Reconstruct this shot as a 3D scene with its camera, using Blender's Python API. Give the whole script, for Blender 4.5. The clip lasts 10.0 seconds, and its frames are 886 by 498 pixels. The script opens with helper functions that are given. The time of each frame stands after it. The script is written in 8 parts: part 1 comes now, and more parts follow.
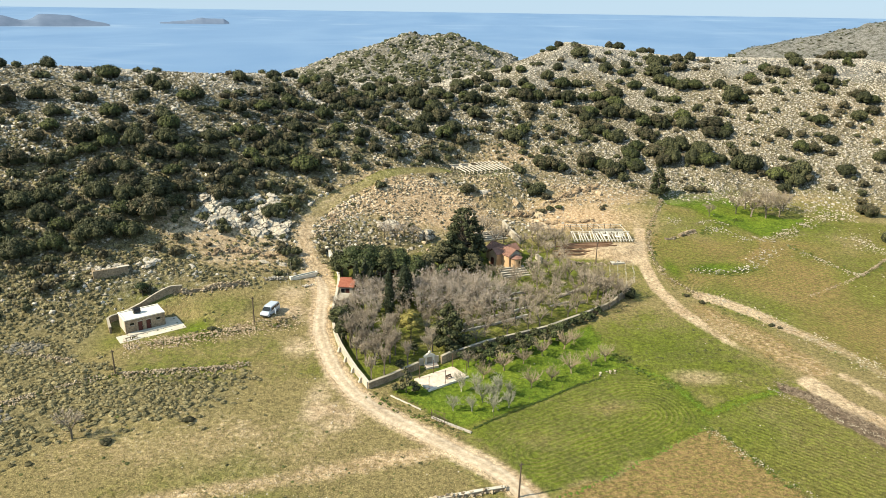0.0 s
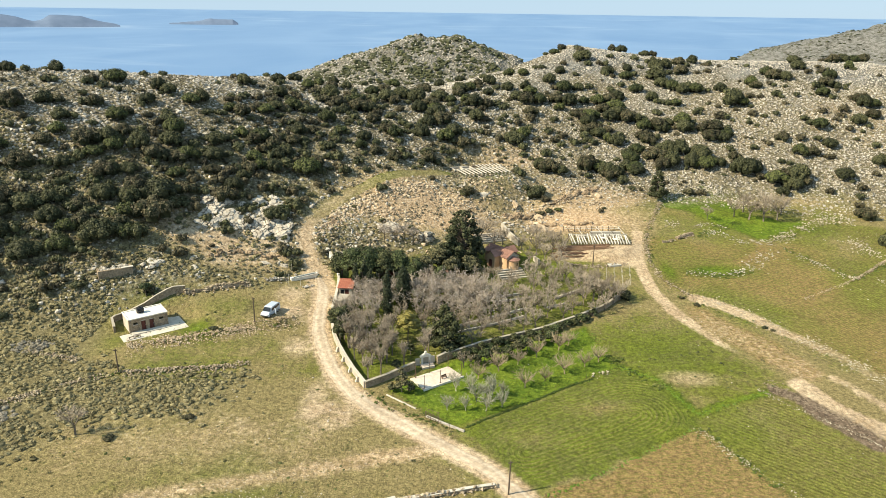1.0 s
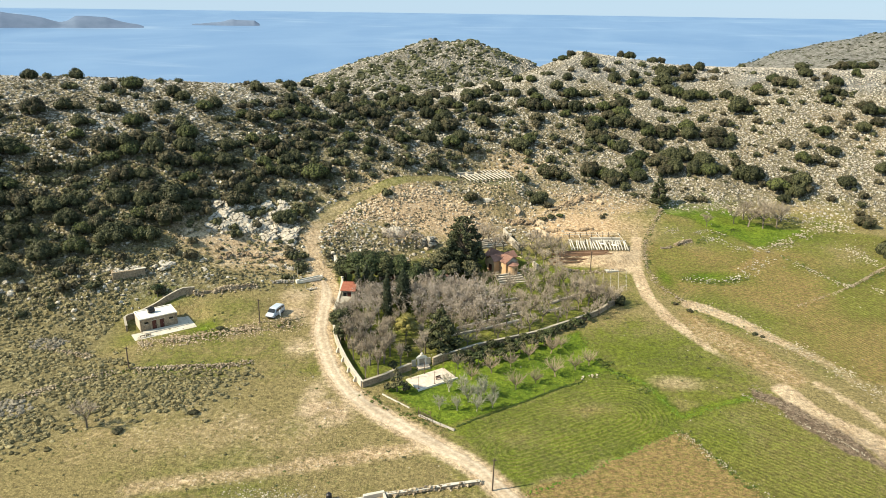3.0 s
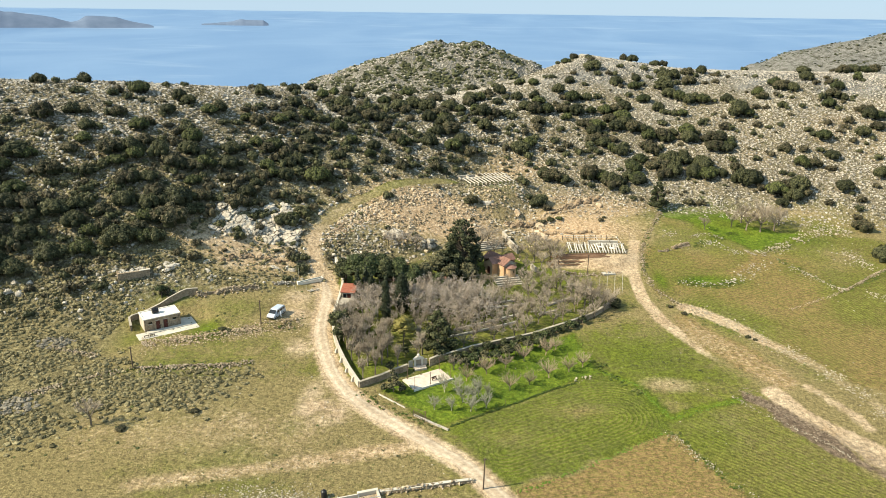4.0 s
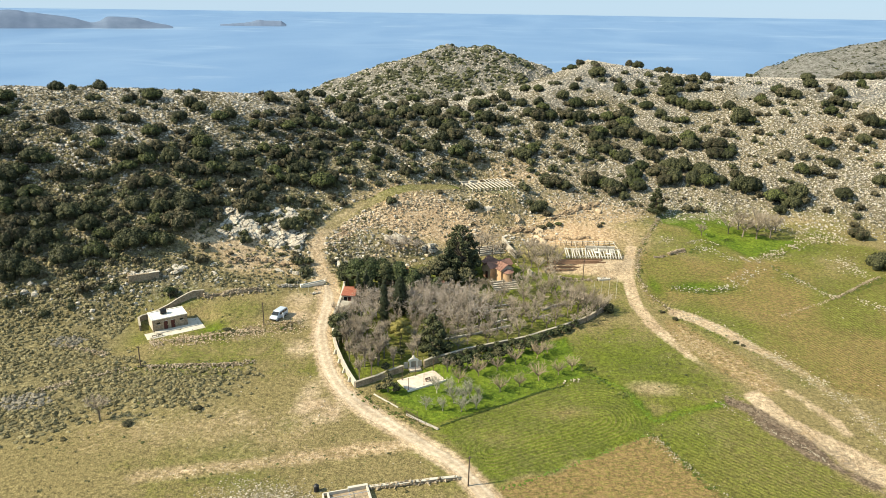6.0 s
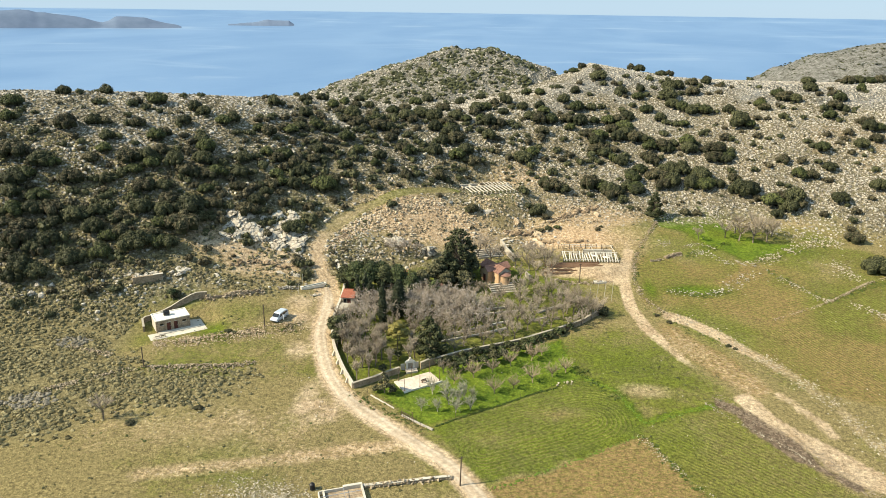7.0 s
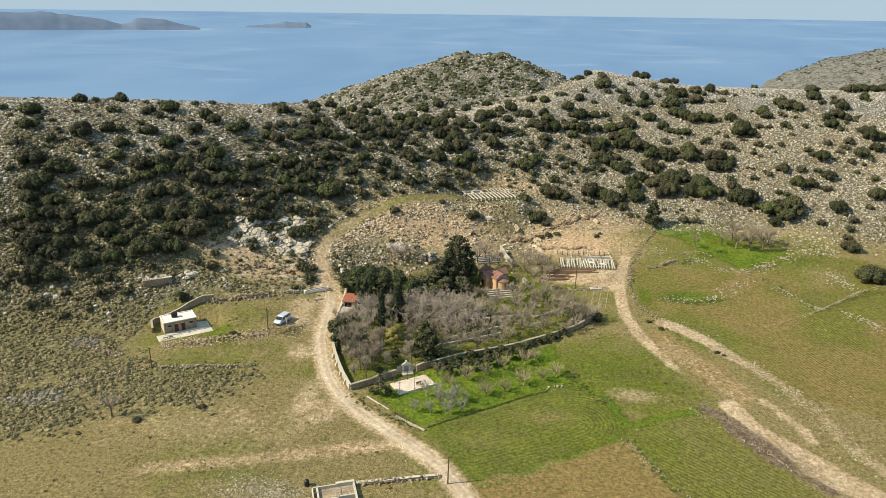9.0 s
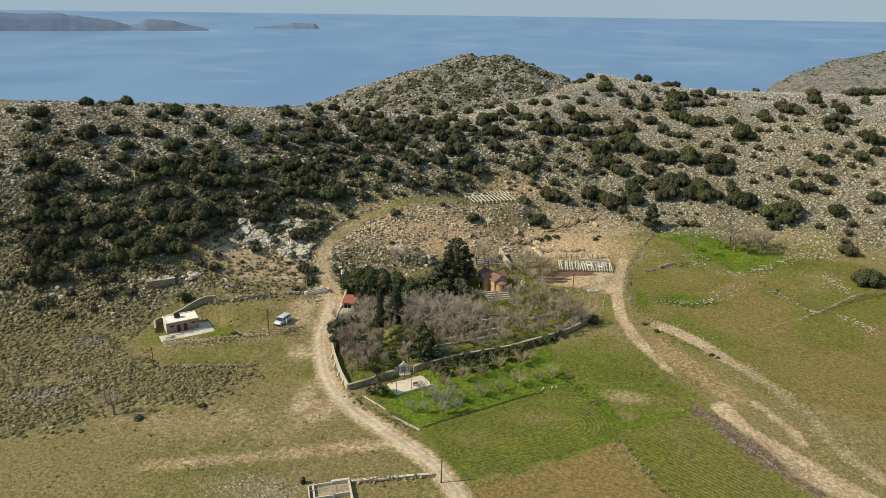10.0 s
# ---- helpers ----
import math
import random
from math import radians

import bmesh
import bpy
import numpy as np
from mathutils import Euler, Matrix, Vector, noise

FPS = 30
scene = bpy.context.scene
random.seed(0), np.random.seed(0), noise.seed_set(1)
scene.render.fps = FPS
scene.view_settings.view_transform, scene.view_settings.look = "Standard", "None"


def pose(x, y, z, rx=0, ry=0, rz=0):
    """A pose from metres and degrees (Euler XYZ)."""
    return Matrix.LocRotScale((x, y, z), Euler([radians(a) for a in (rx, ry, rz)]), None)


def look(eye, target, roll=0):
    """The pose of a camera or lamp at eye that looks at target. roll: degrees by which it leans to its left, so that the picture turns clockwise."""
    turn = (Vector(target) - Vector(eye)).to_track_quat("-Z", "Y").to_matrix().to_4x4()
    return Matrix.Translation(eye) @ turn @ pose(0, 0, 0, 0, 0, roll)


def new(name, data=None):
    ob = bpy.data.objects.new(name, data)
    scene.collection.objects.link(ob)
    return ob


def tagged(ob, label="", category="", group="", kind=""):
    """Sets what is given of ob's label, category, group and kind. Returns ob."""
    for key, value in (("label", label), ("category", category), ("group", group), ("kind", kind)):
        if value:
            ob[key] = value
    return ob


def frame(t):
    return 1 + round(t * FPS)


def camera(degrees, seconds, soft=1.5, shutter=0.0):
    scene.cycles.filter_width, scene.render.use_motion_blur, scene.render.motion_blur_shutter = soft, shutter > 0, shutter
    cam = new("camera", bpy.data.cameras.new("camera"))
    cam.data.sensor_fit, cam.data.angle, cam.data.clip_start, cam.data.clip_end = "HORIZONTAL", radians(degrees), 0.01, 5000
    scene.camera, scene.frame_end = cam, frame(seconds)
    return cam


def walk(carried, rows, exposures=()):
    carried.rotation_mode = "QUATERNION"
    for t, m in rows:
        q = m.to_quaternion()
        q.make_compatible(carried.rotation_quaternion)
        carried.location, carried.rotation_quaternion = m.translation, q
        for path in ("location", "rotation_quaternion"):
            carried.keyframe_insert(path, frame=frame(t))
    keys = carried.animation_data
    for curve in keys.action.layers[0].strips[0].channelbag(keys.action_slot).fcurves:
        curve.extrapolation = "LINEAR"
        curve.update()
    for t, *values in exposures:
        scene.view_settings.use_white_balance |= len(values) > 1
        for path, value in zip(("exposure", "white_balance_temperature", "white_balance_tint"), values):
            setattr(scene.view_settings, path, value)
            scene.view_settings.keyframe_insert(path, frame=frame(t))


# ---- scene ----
cam = camera(64.1, 10.0, soft=0.5)
# seconds, eye, target, roll
PATH = [
    (0, (0.251, 0.050, 61.728), (-0.399, 94.790, 29.731), 0.8),
    (0.5, (1.313, -1.007, 62.219), (0.114, 93.729, 30.224), 0.8),
    (1, (2.376, -2.113, 62.845), (0.626, 92.630, 30.897), 0.8),
    (1.5, (3.460, -3.213, 63.502), (1.059, 91.512, 31.543), 0.8),
    (2, (4.544, -4.324, 64.158), (1.444, 90.383, 32.205), 0.8),
    (2.5, (5.589, -5.360, 64.753), (1.839, 89.341, 32.852), 0.8),
    (4, (8.964, -8.681, 67.066), (3.465, 85.903, 35.071), 0.8),
    (4.5, (10.076, -9.726, 67.694), (4.076, 84.825, 35.694), 0.8),
    (5, (11.179, -10.783, 68.397), (4.479, 83.721, 36.396), 0.8),
    (5.5, (12.287, -11.803, 69.062), (5.039, 82.665, 37.073), 0.8),
    (7, (15.753, -15.096, 71.740), (7.052, 79.210, 39.638), 0.8),
    (7.5, (16.903, -16.069, 72.434), (7.702, 78.190, 40.331), 0.8),
    (8, (18.101, -17.129, 73.200), (8.353, 77.096, 41.158), 0.8),
    (8.5, (19.202, -18.196, 73.975), (8.851, 75.961, 41.923), 0.8),
    (9, (20.364, -19.218, 74.734), (9.468, 74.899, 42.745), 0.8),
    (9.5, (21.548, -20.104, 75.397), (10.104, 73.950, 43.413), 0.8),
    (10, (22.749, -21.026, 75.910), (10.852, 73.002, 44.017), 0.8),
]
walk(cam, [(t, look(eye, target, roll)) for t, eye, target, roll in PATH],
     [(0, 0.98), (5, 0.98), (8, 0.91), (8.5, 0.79), (9, 0.63), (9.5, 0.47), (10, 0.30)])

# ---- daylight ----
SUN_ELEVATION, SUN_SIDE = 40.5, 18.0
sun_from = Vector((-math.cos(radians(SUN_SIDE)), -math.sin(radians(SUN_SIDE)), math.tan(radians(SUN_ELEVATION)))).normalized()
sun = new("sun", bpy.data.lights.new("sun", "SUN"))
sun.data.energy, sun.data.angle, sun.data.color = 4.75, radians(0.55), (1.0, 0.885, 0.66)
sun.matrix_world = look(sun_from * 50, (0, 0, 0))
world = bpy.data.worlds.new("world")
scene.world = world
world.use_nodes = True
sky = world.node_tree.nodes.new("ShaderNodeTexSky")
sky.sky_type, sky.sun_disc = "NISHITA", False
sky.sun_elevation, sky.sun_rotation = radians(SUN_ELEVATION), radians(270 - SUN_SIDE)
sky.air_density, sky.dust_density, sky.ozone_density = 1.0, 0.1, 3.0
haze = world.node_tree.nodes.new("ShaderNodeMix")
haze.data_type = "RGBA"
haze.inputs[0].default_value = 0.84
haze.inputs[7].default_value = (5.0, 7.1, 9.0, 1.0)
world.node_tree.links.new(sky.outputs[0], haze.inputs[6])
world.node_tree.links.new(haze.outputs[2], world.node_tree.nodes["Background"].inputs[0])
world.node_tree.nodes["Background"].inputs[1].default_value = 0.053

# ---- the lie of the land ----
KX = [-400, -160, -119, -109, -75, -60, -40, -16, -5, 22, 52, 88, 110, 168, 230, 500]
FOOT_Y = [90, 100, 108, 110, 118, 128, 134, 154, 158, 172, 190, 200, 195, 188, 180, 160]
RIDGE_Y = [180, 185, 189, 196, 215, 238, 248, 261, 265, 285, 318, 299, 297, 288, 290, 290]
RIDGE_Z = [46.0, 46.6, 45.9, 45.3, 42.0, 40.6, 37.3, 35.2, 35.0, 39.4, 49.1, 45.2, 44.6, 45.3, 45.3, 50.0]
BEND = [1.1, 1.1, 1.1, 1.1, 1.15, 1.05, 1.2, 1.1, 1.2, 1.45, 1.35, 1.2, 1.1, 1.05, 1.0, 1.0]


def hash2(ix, iy, seed):
    n = (ix.astype(np.int64) * 374761393 + iy.astype(np.int64) * 668265263 + seed * 974634721) & 0x7FFFFFFF
    n = ((n ^ (n >> 13)) * 1274126177) & 0x7FFFFFFF
    return ((n ^ (n >> 16)) & 0xFFFF) / 65535.0


def value_noise(x, y, seed=0):
    ix, iy = np.floor(x), np.floor(y)
    fx, fy = x - ix, y - iy
    fx, fy = fx * fx * (3 - 2 * fx), fy * fy * (3 - 2 * fy)
    a, b = hash2(ix, iy, seed), hash2(ix + 1, iy, seed)
    c, d = hash2(ix, iy + 1, seed), hash2(ix + 1, iy + 1, seed)
    return (a * (1 - fx) + b * fx) * (1 - fy) + (c * (1 - fx) + d * fx) * fy - 0.5


def fractal(x, y, size, octaves=3, seed=0):
    total, amp = 0.0, 1.0
    for k in range(octaves):
        total = total + amp * value_noise(x / size * 2**k + 17.3 * k, y / size * 2**k - 9.1 * k, seed + k)
        amp *= 0.5
    return total


def ramp(v, a, b):
    s = np.clip((v - a) / (b - a), 0, 1)
    return s * s * (3 - 2 * s)


def bump(x, y, cx, cy, rx, ry):
    return np.exp(-((x - cx) / rx) ** 2 - ((y - cy) / ry) ** 2)


def floor_z(x, y):
    """The valley floor, rising gently towards the hills."""
    d = np.clip(y, -60, 205) - 88
    z = 0.2 + np.where(d > 0, 0.03 * d + 0.0006 * d * d, 0.012 * d)
    z = z + 2.0 * ramp(-x, 2, 50) + 1.2 * ramp(x, 20, 60) * (1 - ramp(y, 105, 140))
    return z


def smooth_land(x, y):
    """The ground without its small unevenness."""
    x, y = np.asarray(x, float), np.asarray(y, float)
    yf, yr, zr = np.interp(x, KX, FOOT_Y), np.interp(x, KX, RIDGE_Y), np.interp(x, KX, RIDGE_Z)
    s = (y - yf) / (yr - yf)
    base = floor_z(x, y)
    up = np.sin(np.pi / 2 * np.clip(s, 0, 1) ** np.interp(x, KX, BEND))
    top = floor_z(x, yf) + (zr - floor_z(x, yf)) * up
    z = np.where(s > 0, np.maximum(top, base), base)
    # beyond the ridge the land falls to the sea
    back = np.maximum(y - yr, 0)
    z = z - np.minimum(0.004 * back**2, 0.45 * back) * (1 - 0.75 * bump(x, y, 10, 300, 50, 400))
    # the quarried knoll and the shelf above it
    z = z + 2.0 * bump(x, y, -52, 138, 24, 11)
    z = z + 1.5 * bump(x, y, -14, 190, 16, 10) - 1.5 * bump(x, y, 26, 184, 8, 6)
    # the headland in front of the sea, and the mountain along the coast
    east = (np.minimum(2.5 * (np.clip(x + 23, 0, 200) / 31) ** 2.5, 75) / 30) ** 0.8
    hd = np.hypot(np.where(x < -23, (x + 23) / 98, east), (y - 493) / 60)
    z = np.maximum(z, np.where(hd < 3, 46 - 30 * hd**1.25, -60))
    u = x - 0.36 * (y - 1085)
    peak = np.interp(u, [330, 355, 400, 450, 505, 540, 580, 655, 800, 1100], [-60, -29, -8, 11, 22, 29, 38, 54, 78, 110])
    peak = peak - 0.36 * np.maximum(0, 1085 - y) + 12 * bump(u, y, 520, 1000, 22, 30) - 0.1 * np.maximum(0, y - 1200)
    z = np.maximum(z, np.where(y > 700, peak, -60))
    return np.maximum(z, -60)


# levelled places: x, y, radius, height, reach of the bank
PADS = [(-56, 120, 6.2, 3.7, 1.5), (-52.5, 123, 4.5, 3.7, 1.5), (-0.3, 109.4, 4.5, 0.75, 1.5), (-34.5, 128.5, 4, 4.4, 1.5), (10.5, 203.5, 7.4, 17.5, 2.3), (39, 172, 8, 7.2, 1.5)]


def land(x, y):
    """The ground with its unevenness: rough on the slopes, nearly level in the fields."""
    x, y = np.asarray(x, float), np.asarray(y, float)
    z = smooth_land(x, y)
    hill = ramp(y - np.interp(x, KX, FOOT_Y), -4, 18)
    crest = 1 - 0.75 * ramp(y - np.interp(x, KX, RIDGE_Y), -45, -10)
    rough = 0.12 + 1.2 * hill * crest + 5.0 * ramp(y, 330, 560)
    z = z + rough * fractal(x, y, 14, 4, 3) + 1.6 * hill * crest * fractal(x, y, 45, 2, 11)
    for px, py, r, h, reach in PADS:
        w = 1 - ramp(np.hypot(x - px, y - py), r, r * reach)
        z = z * (1 - w) + h * w
    return z


# ---- materials ----
class Nodes:
    """Small helper to write node materials."""

    def __init__(self, name, roughness=0.85, specular=0.25, metallic=0.0):
        self.mat = bpy.data.materials.new(name)
        self.mat.use_nodes = True
        self.tree = self.mat.node_tree
        self.bsdf = self.tree.nodes["Principled BSDF"]
        self.bsdf.inputs["Roughness"].default_value = roughness
        self.bsdf.inputs["Specular IOR Level"].default_value = specular
        self.bsdf.inputs["Metallic"].default_value = metallic

    def node(self, kind, **values):
        n = self.tree.nodes.new(kind)
        for k, v in values.items():
            n.inputs[k].default_value = v
        return n

    def link(self, a, b):
        self.tree.links.new(a, b)

    def where(self):
        if not hasattr(self, "place"):
            self.place = self.node("ShaderNodeNewGeometry").outputs["Position"]
        return self.place

    def noise(self, scale, detail=4.0, rough=0.55, distortion=0.0, stretch=None, seed=0.0):
        n = self.node("ShaderNodeTexNoise", Scale=scale, Detail=detail, Roughness=rough, Distortion=distortion)
        v = self.node("ShaderNodeVectorMath")
        v.operation = "MULTIPLY_ADD"
        self.link(self.where(), v.inputs[0])
        v.inputs[1].default_value = stretch or (1, 1, 1)
        v.inputs[2].default_value = (seed * 37.0, seed * 11.0, seed * 5.0)
        self.link(v.outputs[0], n.inputs["Vector"])
        return n.outputs["Fac"]

    def span(self, value, a, b, to0=0.0, to1=1.0):
        n = self.node("ShaderNodeMapRange")
        n.inputs["From Min"].default_value, n.inputs["From Max"].default_value = a, b
        n.inputs["To Min"].default_value, n.inputs["To Max"].default_value = to0, to1
        self.link(value, n.inputs["Value"])
        return n.outputs["Result"]

    def maths(self, op, a, b):
        n = self.node("ShaderNodeMath")
        n.operation = op
        for k, v in enumerate((a, b)):
            if isinstance(v, (int, float)):
                n.inputs[k].default_value = v
            else:
                self.link(v, n.inputs[k])
        return n.outputs[0]

    def mix(self, fac, a, b, blend="MIX"):
        n = self.node("ShaderNodeMix")
        n.data_type, n.blend_type = "RGBA", blend
        for v, socket in ((fac, n.inputs[0]), (a, n.inputs[6]), (b, n.inputs[7])):
            if isinstance(v, (int, float)):
                socket.default_value = v
            elif isinstance(v, tuple):
                socket.default_value = (*v, 1.0)
            else:
                self.link(v, socket)
        return n.outputs[2]

    def attribute(self, name):
        n = self.node("ShaderNodeAttribute")
        n.attribute_name = name
        s = self.node("ShaderNodeSeparateColor")
        self.link(n.outputs["Color"], s.inputs[0])
        return (*s.outputs, n.outputs["Alpha"])

    def one_random(self):
        return self.node("ShaderNodeObjectInfo").outputs["Random"]

    def island_random(self):
        return self.node("ShaderNodeNewGeometry").outputs["Random Per Island"]

    def colour(self, value):
        if isinstance(value, tuple):
            self.bsdf.inputs["Base Color"].default_value = (*value, 1.0)
        else:
            self.link(value, self.bsdf.inputs["Base Color"])
        return self

    def relief(self, height, strength=0.5, distance=0.05):
        b = self.node("ShaderNodeBump", Strength=strength, Distance=distance)
        self.link(height, b.inputs["Height"])
        self.link(b.outputs[0], self.bsdf.inputs["Normal"])
        return self


def speckled(name, dark, light, scale=3.0, roughness=0.85, specular=0.25, metallic=0.0, bump_size=0.03, varied=0.0, island=False):
    """A surface between two colours: large stains, fine grain and relief."""
    m = Nodes(name, roughness, specular, metallic)
    grain = m.noise(scale, 6.0, 0.65)
    stain = m.noise(scale * 0.13, 3.0, seed=2)
    f = m.maths("ADD", m.maths("MULTIPLY", grain, 0.6), m.maths("MULTIPLY", stain, 0.4))
    f = m.span(f, 0.34, 0.66)
    if varied:
        r = m.island_random() if island else m.one_random()
        f = m.maths("ADD", f, m.maths("MULTIPLY", m.maths("SUBTRACT", r, 0.5), varied))
    m.colour(m.mix(m.span(f, 0.0, 1.0), dark, light))
    m.relief(grain, 0.6, bump_size)
    return m.mat


def foliage(name, dark, light, specular=0.2, roughness=0.6):
    m = Nodes(name, roughness, specular)
    f = m.maths("ADD", m.maths("MULTIPLY", m.island_random(), 0.6), m.maths("MULTIPLY", m.noise(0.35, 3.0), 0.5))
    f = m.maths("ADD", f, m.maths("MULTIPLY", m.maths("SUBTRACT", m.one_random(), 0.5), 0.5))
    m.colour(m.mix(m.span(f, 0.2, 0.95), dark, light))
    return m.mat


def fissured(name, dark, light):
    """Weathered rock face: pale beds with dark clefts and lichen stains."""
    m = Nodes(name, 0.9, 0.2)
    grain, stain = m.noise(2.4, 6.0, 0.7), m.noise(0.5, 4.0, 0.6, seed=2)
    cleft = m.node("ShaderNodeTexVoronoi", Scale=0.6, Randomness=1.0)
    cleft.feature = "DISTANCE_TO_EDGE"
    warp = m.noise(1.2, 4.0, 0.6, stretch=(1.0, 1.0, 2.6), seed=6)
    m.link(m.where(), cleft.inputs["Vector"])
    f = m.span(m.maths("ADD", m.maths("MULTIPLY", grain, 0.5), m.maths("MULTIPLY", stain, 0.5)), 0.36, 0.62)
    c = m.mix(f, dark, light)
    crack = m.maths("MULTIPLY", m.span(cleft.outputs["Distance"], 0.06, 0.015), m.span(warp, 0.44, 0.58))
    bed = m.span(m.noise(1.0, 3.0, 0.6, stretch=(0.5, 0.5, 5.0), seed=7), 0.60, 0.68, 0.0, 0.4)
    c = m.mix(m.maths("MAXIMUM", crack, bed), c, (0.12, 0.10, 0.075))
    m.colour(c)
    m.relief(m.maths("SUBTRACT", m.maths("ADD", grain, stain), m.maths("MULTIPLY", crack, 1.5)), 1.0, 0.3)
    return m.mat


M_STONE_PALE = fissured("pale_rock", (0.30, 0.262, 0.205), (0.62, 0.56, 0.46))
M_LEDGE = fissured("ochre_ledge_rock", (0.15, 0.098, 0.055), (0.44, 0.33, 0.21))
M_SHRUB = foliage("shrub_leaves", (0.016, 0.020, 0.009), (0.100, 0.102, 0.045))
M_SHRUB_GREEN = foliage("green_shrub_leaves", (0.018, 0.026, 0.008), (0.110, 0.124, 0.038))
M_SHRUB_OLIVE = foliage("olive_shrub_leaves", (0.027, 0.024, 0.013), (0.126, 0.110, 0.060))
# near-black green: the shade between leaves put into the core's colour
M_SHRUB_CORE = speckled("shrub_inner_shade", (0.014, 0.018, 0.008), (0.040, 0.044, 0.018), 2.0)
M_SCRUB = foliage("dry_cushion_scrub", (0.074, 0.066, 0.030), (0.335, 0.288, 0.150))
M_SCRUB_ASH = foliage("ashen_scrub", (0.095, 0.085, 0.062), (0.245, 0.22, 0.168))
M_SLOPE_SCRUB = foliage("slope_thorn_scrub", (0.060, 0.054, 0.030), (0.24, 0.21, 0.135))
M_GRASS = foliage("grass_blades", (0.065, 0.12, 0.010), (0.14, 0.21, 0.024))
M_PINE = foliage("pine_needles", (0.020, 0.027, 0.011), (0.098, 0.104, 0.042))
M_PINE_LIGHT = foliage("tall_pine_needles", (0.018, 0.024, 0.011), (0.092, 0.098, 0.046))
M_CYPRESS = foliage("cypress_leaves", (0.010, 0.017, 0.008), (0.030, 0.040, 0.018))
M_BROADLEAF = foliage("evergreen_leaves", (0.022, 0.036, 0.013), (0.10, 0.118, 0.042))
M_OLIVE = foliage("olive_brown_leaves", (0.045, 0.045, 0.022), (0.14, 0.13, 0.065))
M_WILLOW = foliage("yellow_leaves", (0.12, 0.11, 0.03), (0.26, 0.22, 0.06))
M_BLOSSOM = foliage("almond_blossom", (0.37, 0.33, 0.30), (0.57, 0.51, 0.47))
M_TWIG = foliage("grey_twigs", (0.18, 0.147, 0.107), (0.465, 0.392, 0.302))
M_TWIG_PALE = foliage("pale_twigs", (0.20, 0.195, 0.14), (0.46, 0.44, 0.34))
M_TWIG_RED = foliage("reddish_twigs", (0.19, 0.145, 0.10), (0.37, 0.295, 0.205))
M_BARK = speckled("bark", (0.08, 0.066, 0.05), (0.24, 0.20, 0.155), 6.0)
M_STONE = speckled("limestone", (0.19, 0.170, 0.136), (0.53, 0.485, 0.41), 1.6, varied=0.7, island=True)
M_STONE_WARM = speckled("ochre_stone", (0.22, 0.155, 0.092), (0.57, 0.465, 0.325), 1.6, varied=0.7, island=True)
M_STONE_SAND = speckled("pale_rubble", (0.19, 0.165, 0.115), (0.48, 0.425, 0.325), 1.6, varied=0.7, island=True)
M_BLOCK = speckled("wall_stone", (0.20, 0.17, 0.13), (0.44, 0.38, 0.30), 2.5, varied=0.9)
M_BLOCK_ISLAND = speckled("wall_stone_joined", (0.15, 0.115, 0.075), (0.42, 0.345, 0.24), 2.5, varied=0.9, island=True)
M_CONCRETE = speckled("concrete", (0.36, 0.33, 0.27), (0.56, 0.52, 0.44), 1.5)
M_COPING = speckled("lichened_coping", (0.22, 0.195, 0.15), (0.40, 0.36, 0.29), 1.5)
M_RUBBLE = speckled("rough_rubble_masonry", (0.10, 0.075, 0.048), (0.44, 0.345, 0.235), 3.2, bump_size=0.12)
M_PLASTER = speckled("grey_plaster", (0.30, 0.265, 0.21), (0.48, 0.435, 0.36), 0.8)
M_WHITE = speckled("whitewash", (0.50, 0.47, 0.40), (0.74, 0.70, 0.62), 0.8)
M_PAVING = speckled("pale_paving", (0.42, 0.35, 0.28), (0.62, 0.54, 0.45), 1.0, varied=0.4)
M_TILE = speckled("red_roof_tile", (0.24, 0.075, 0.045), (0.40, 0.16, 0.10), 2.0, varied=0.5)
M_BRICKY = speckled("ochre_plaster", (0.38, 0.235, 0.13), (0.55, 0.39, 0.24), 1.0)
M_ROOF_BROWN = speckled("brown_roof_tile", (0.17, 0.088, 0.065), (0.33, 0.19, 0.145), 2.0, varied=0.5)
M_POST = speckled("weathered_pole_wood", (0.05, 0.038, 0.028), (0.13, 0.10, 0.075), 3.0)
M_BEAM_WHITE = speckled("bleached_beam", (0.34, 0.315, 0.265), (0.62, 0.59, 0.51), 2.0, varied=0.4)
M_BEAM_BROWN = speckled("brown_beam", (0.13, 0.075, 0.045), (0.25, 0.15, 0.09), 2.0, varied=0.5)
M_RUST = speckled("rusty_iron", (0.06, 0.035, 0.025), (0.16, 0.10, 0.07), 4.0, roughness=0.7)
M_DOOR = speckled("dark_red_door", (0.07, 0.022, 0.016), (0.12, 0.04, 0.028), 4.0, roughness=0.6)
M_DARK_GLASS = speckled("dark_glass", (0.012, 0.014, 0.016), (0.02, 0.024, 0.028), 1.0, roughness=0.08, specular=0.6)
M_VAN = speckled("silver_blue_paint", (0.42, 0.48, 0.55), (0.50, 0.56, 0.63), 0.7, roughness=0.28, specular=0.6, metallic=0.2, bump_size=0.0)
M_RUBBER = speckled("tyre_rubber", (0.012, 0.012, 0.012), (0.03, 0.03, 0.03), 8.0, roughness=0.8)
M_STEEL = speckled("wheel_steel", (0.35, 0.35, 0.36), (0.5, 0.5, 0.5), 5.0, roughness=0.4, metallic=0.7)
M_BLACK = speckled("black_plastic", (0.012, 0.012, 0.013), (0.03, 0.03, 0.032), 3.0, roughness=0.45)
M_WATER = speckled("trough_water", (0.05, 0.07, 0.07), (0.09, 0.11, 0.10), 0.5, roughness=0.05, specular=0.5)


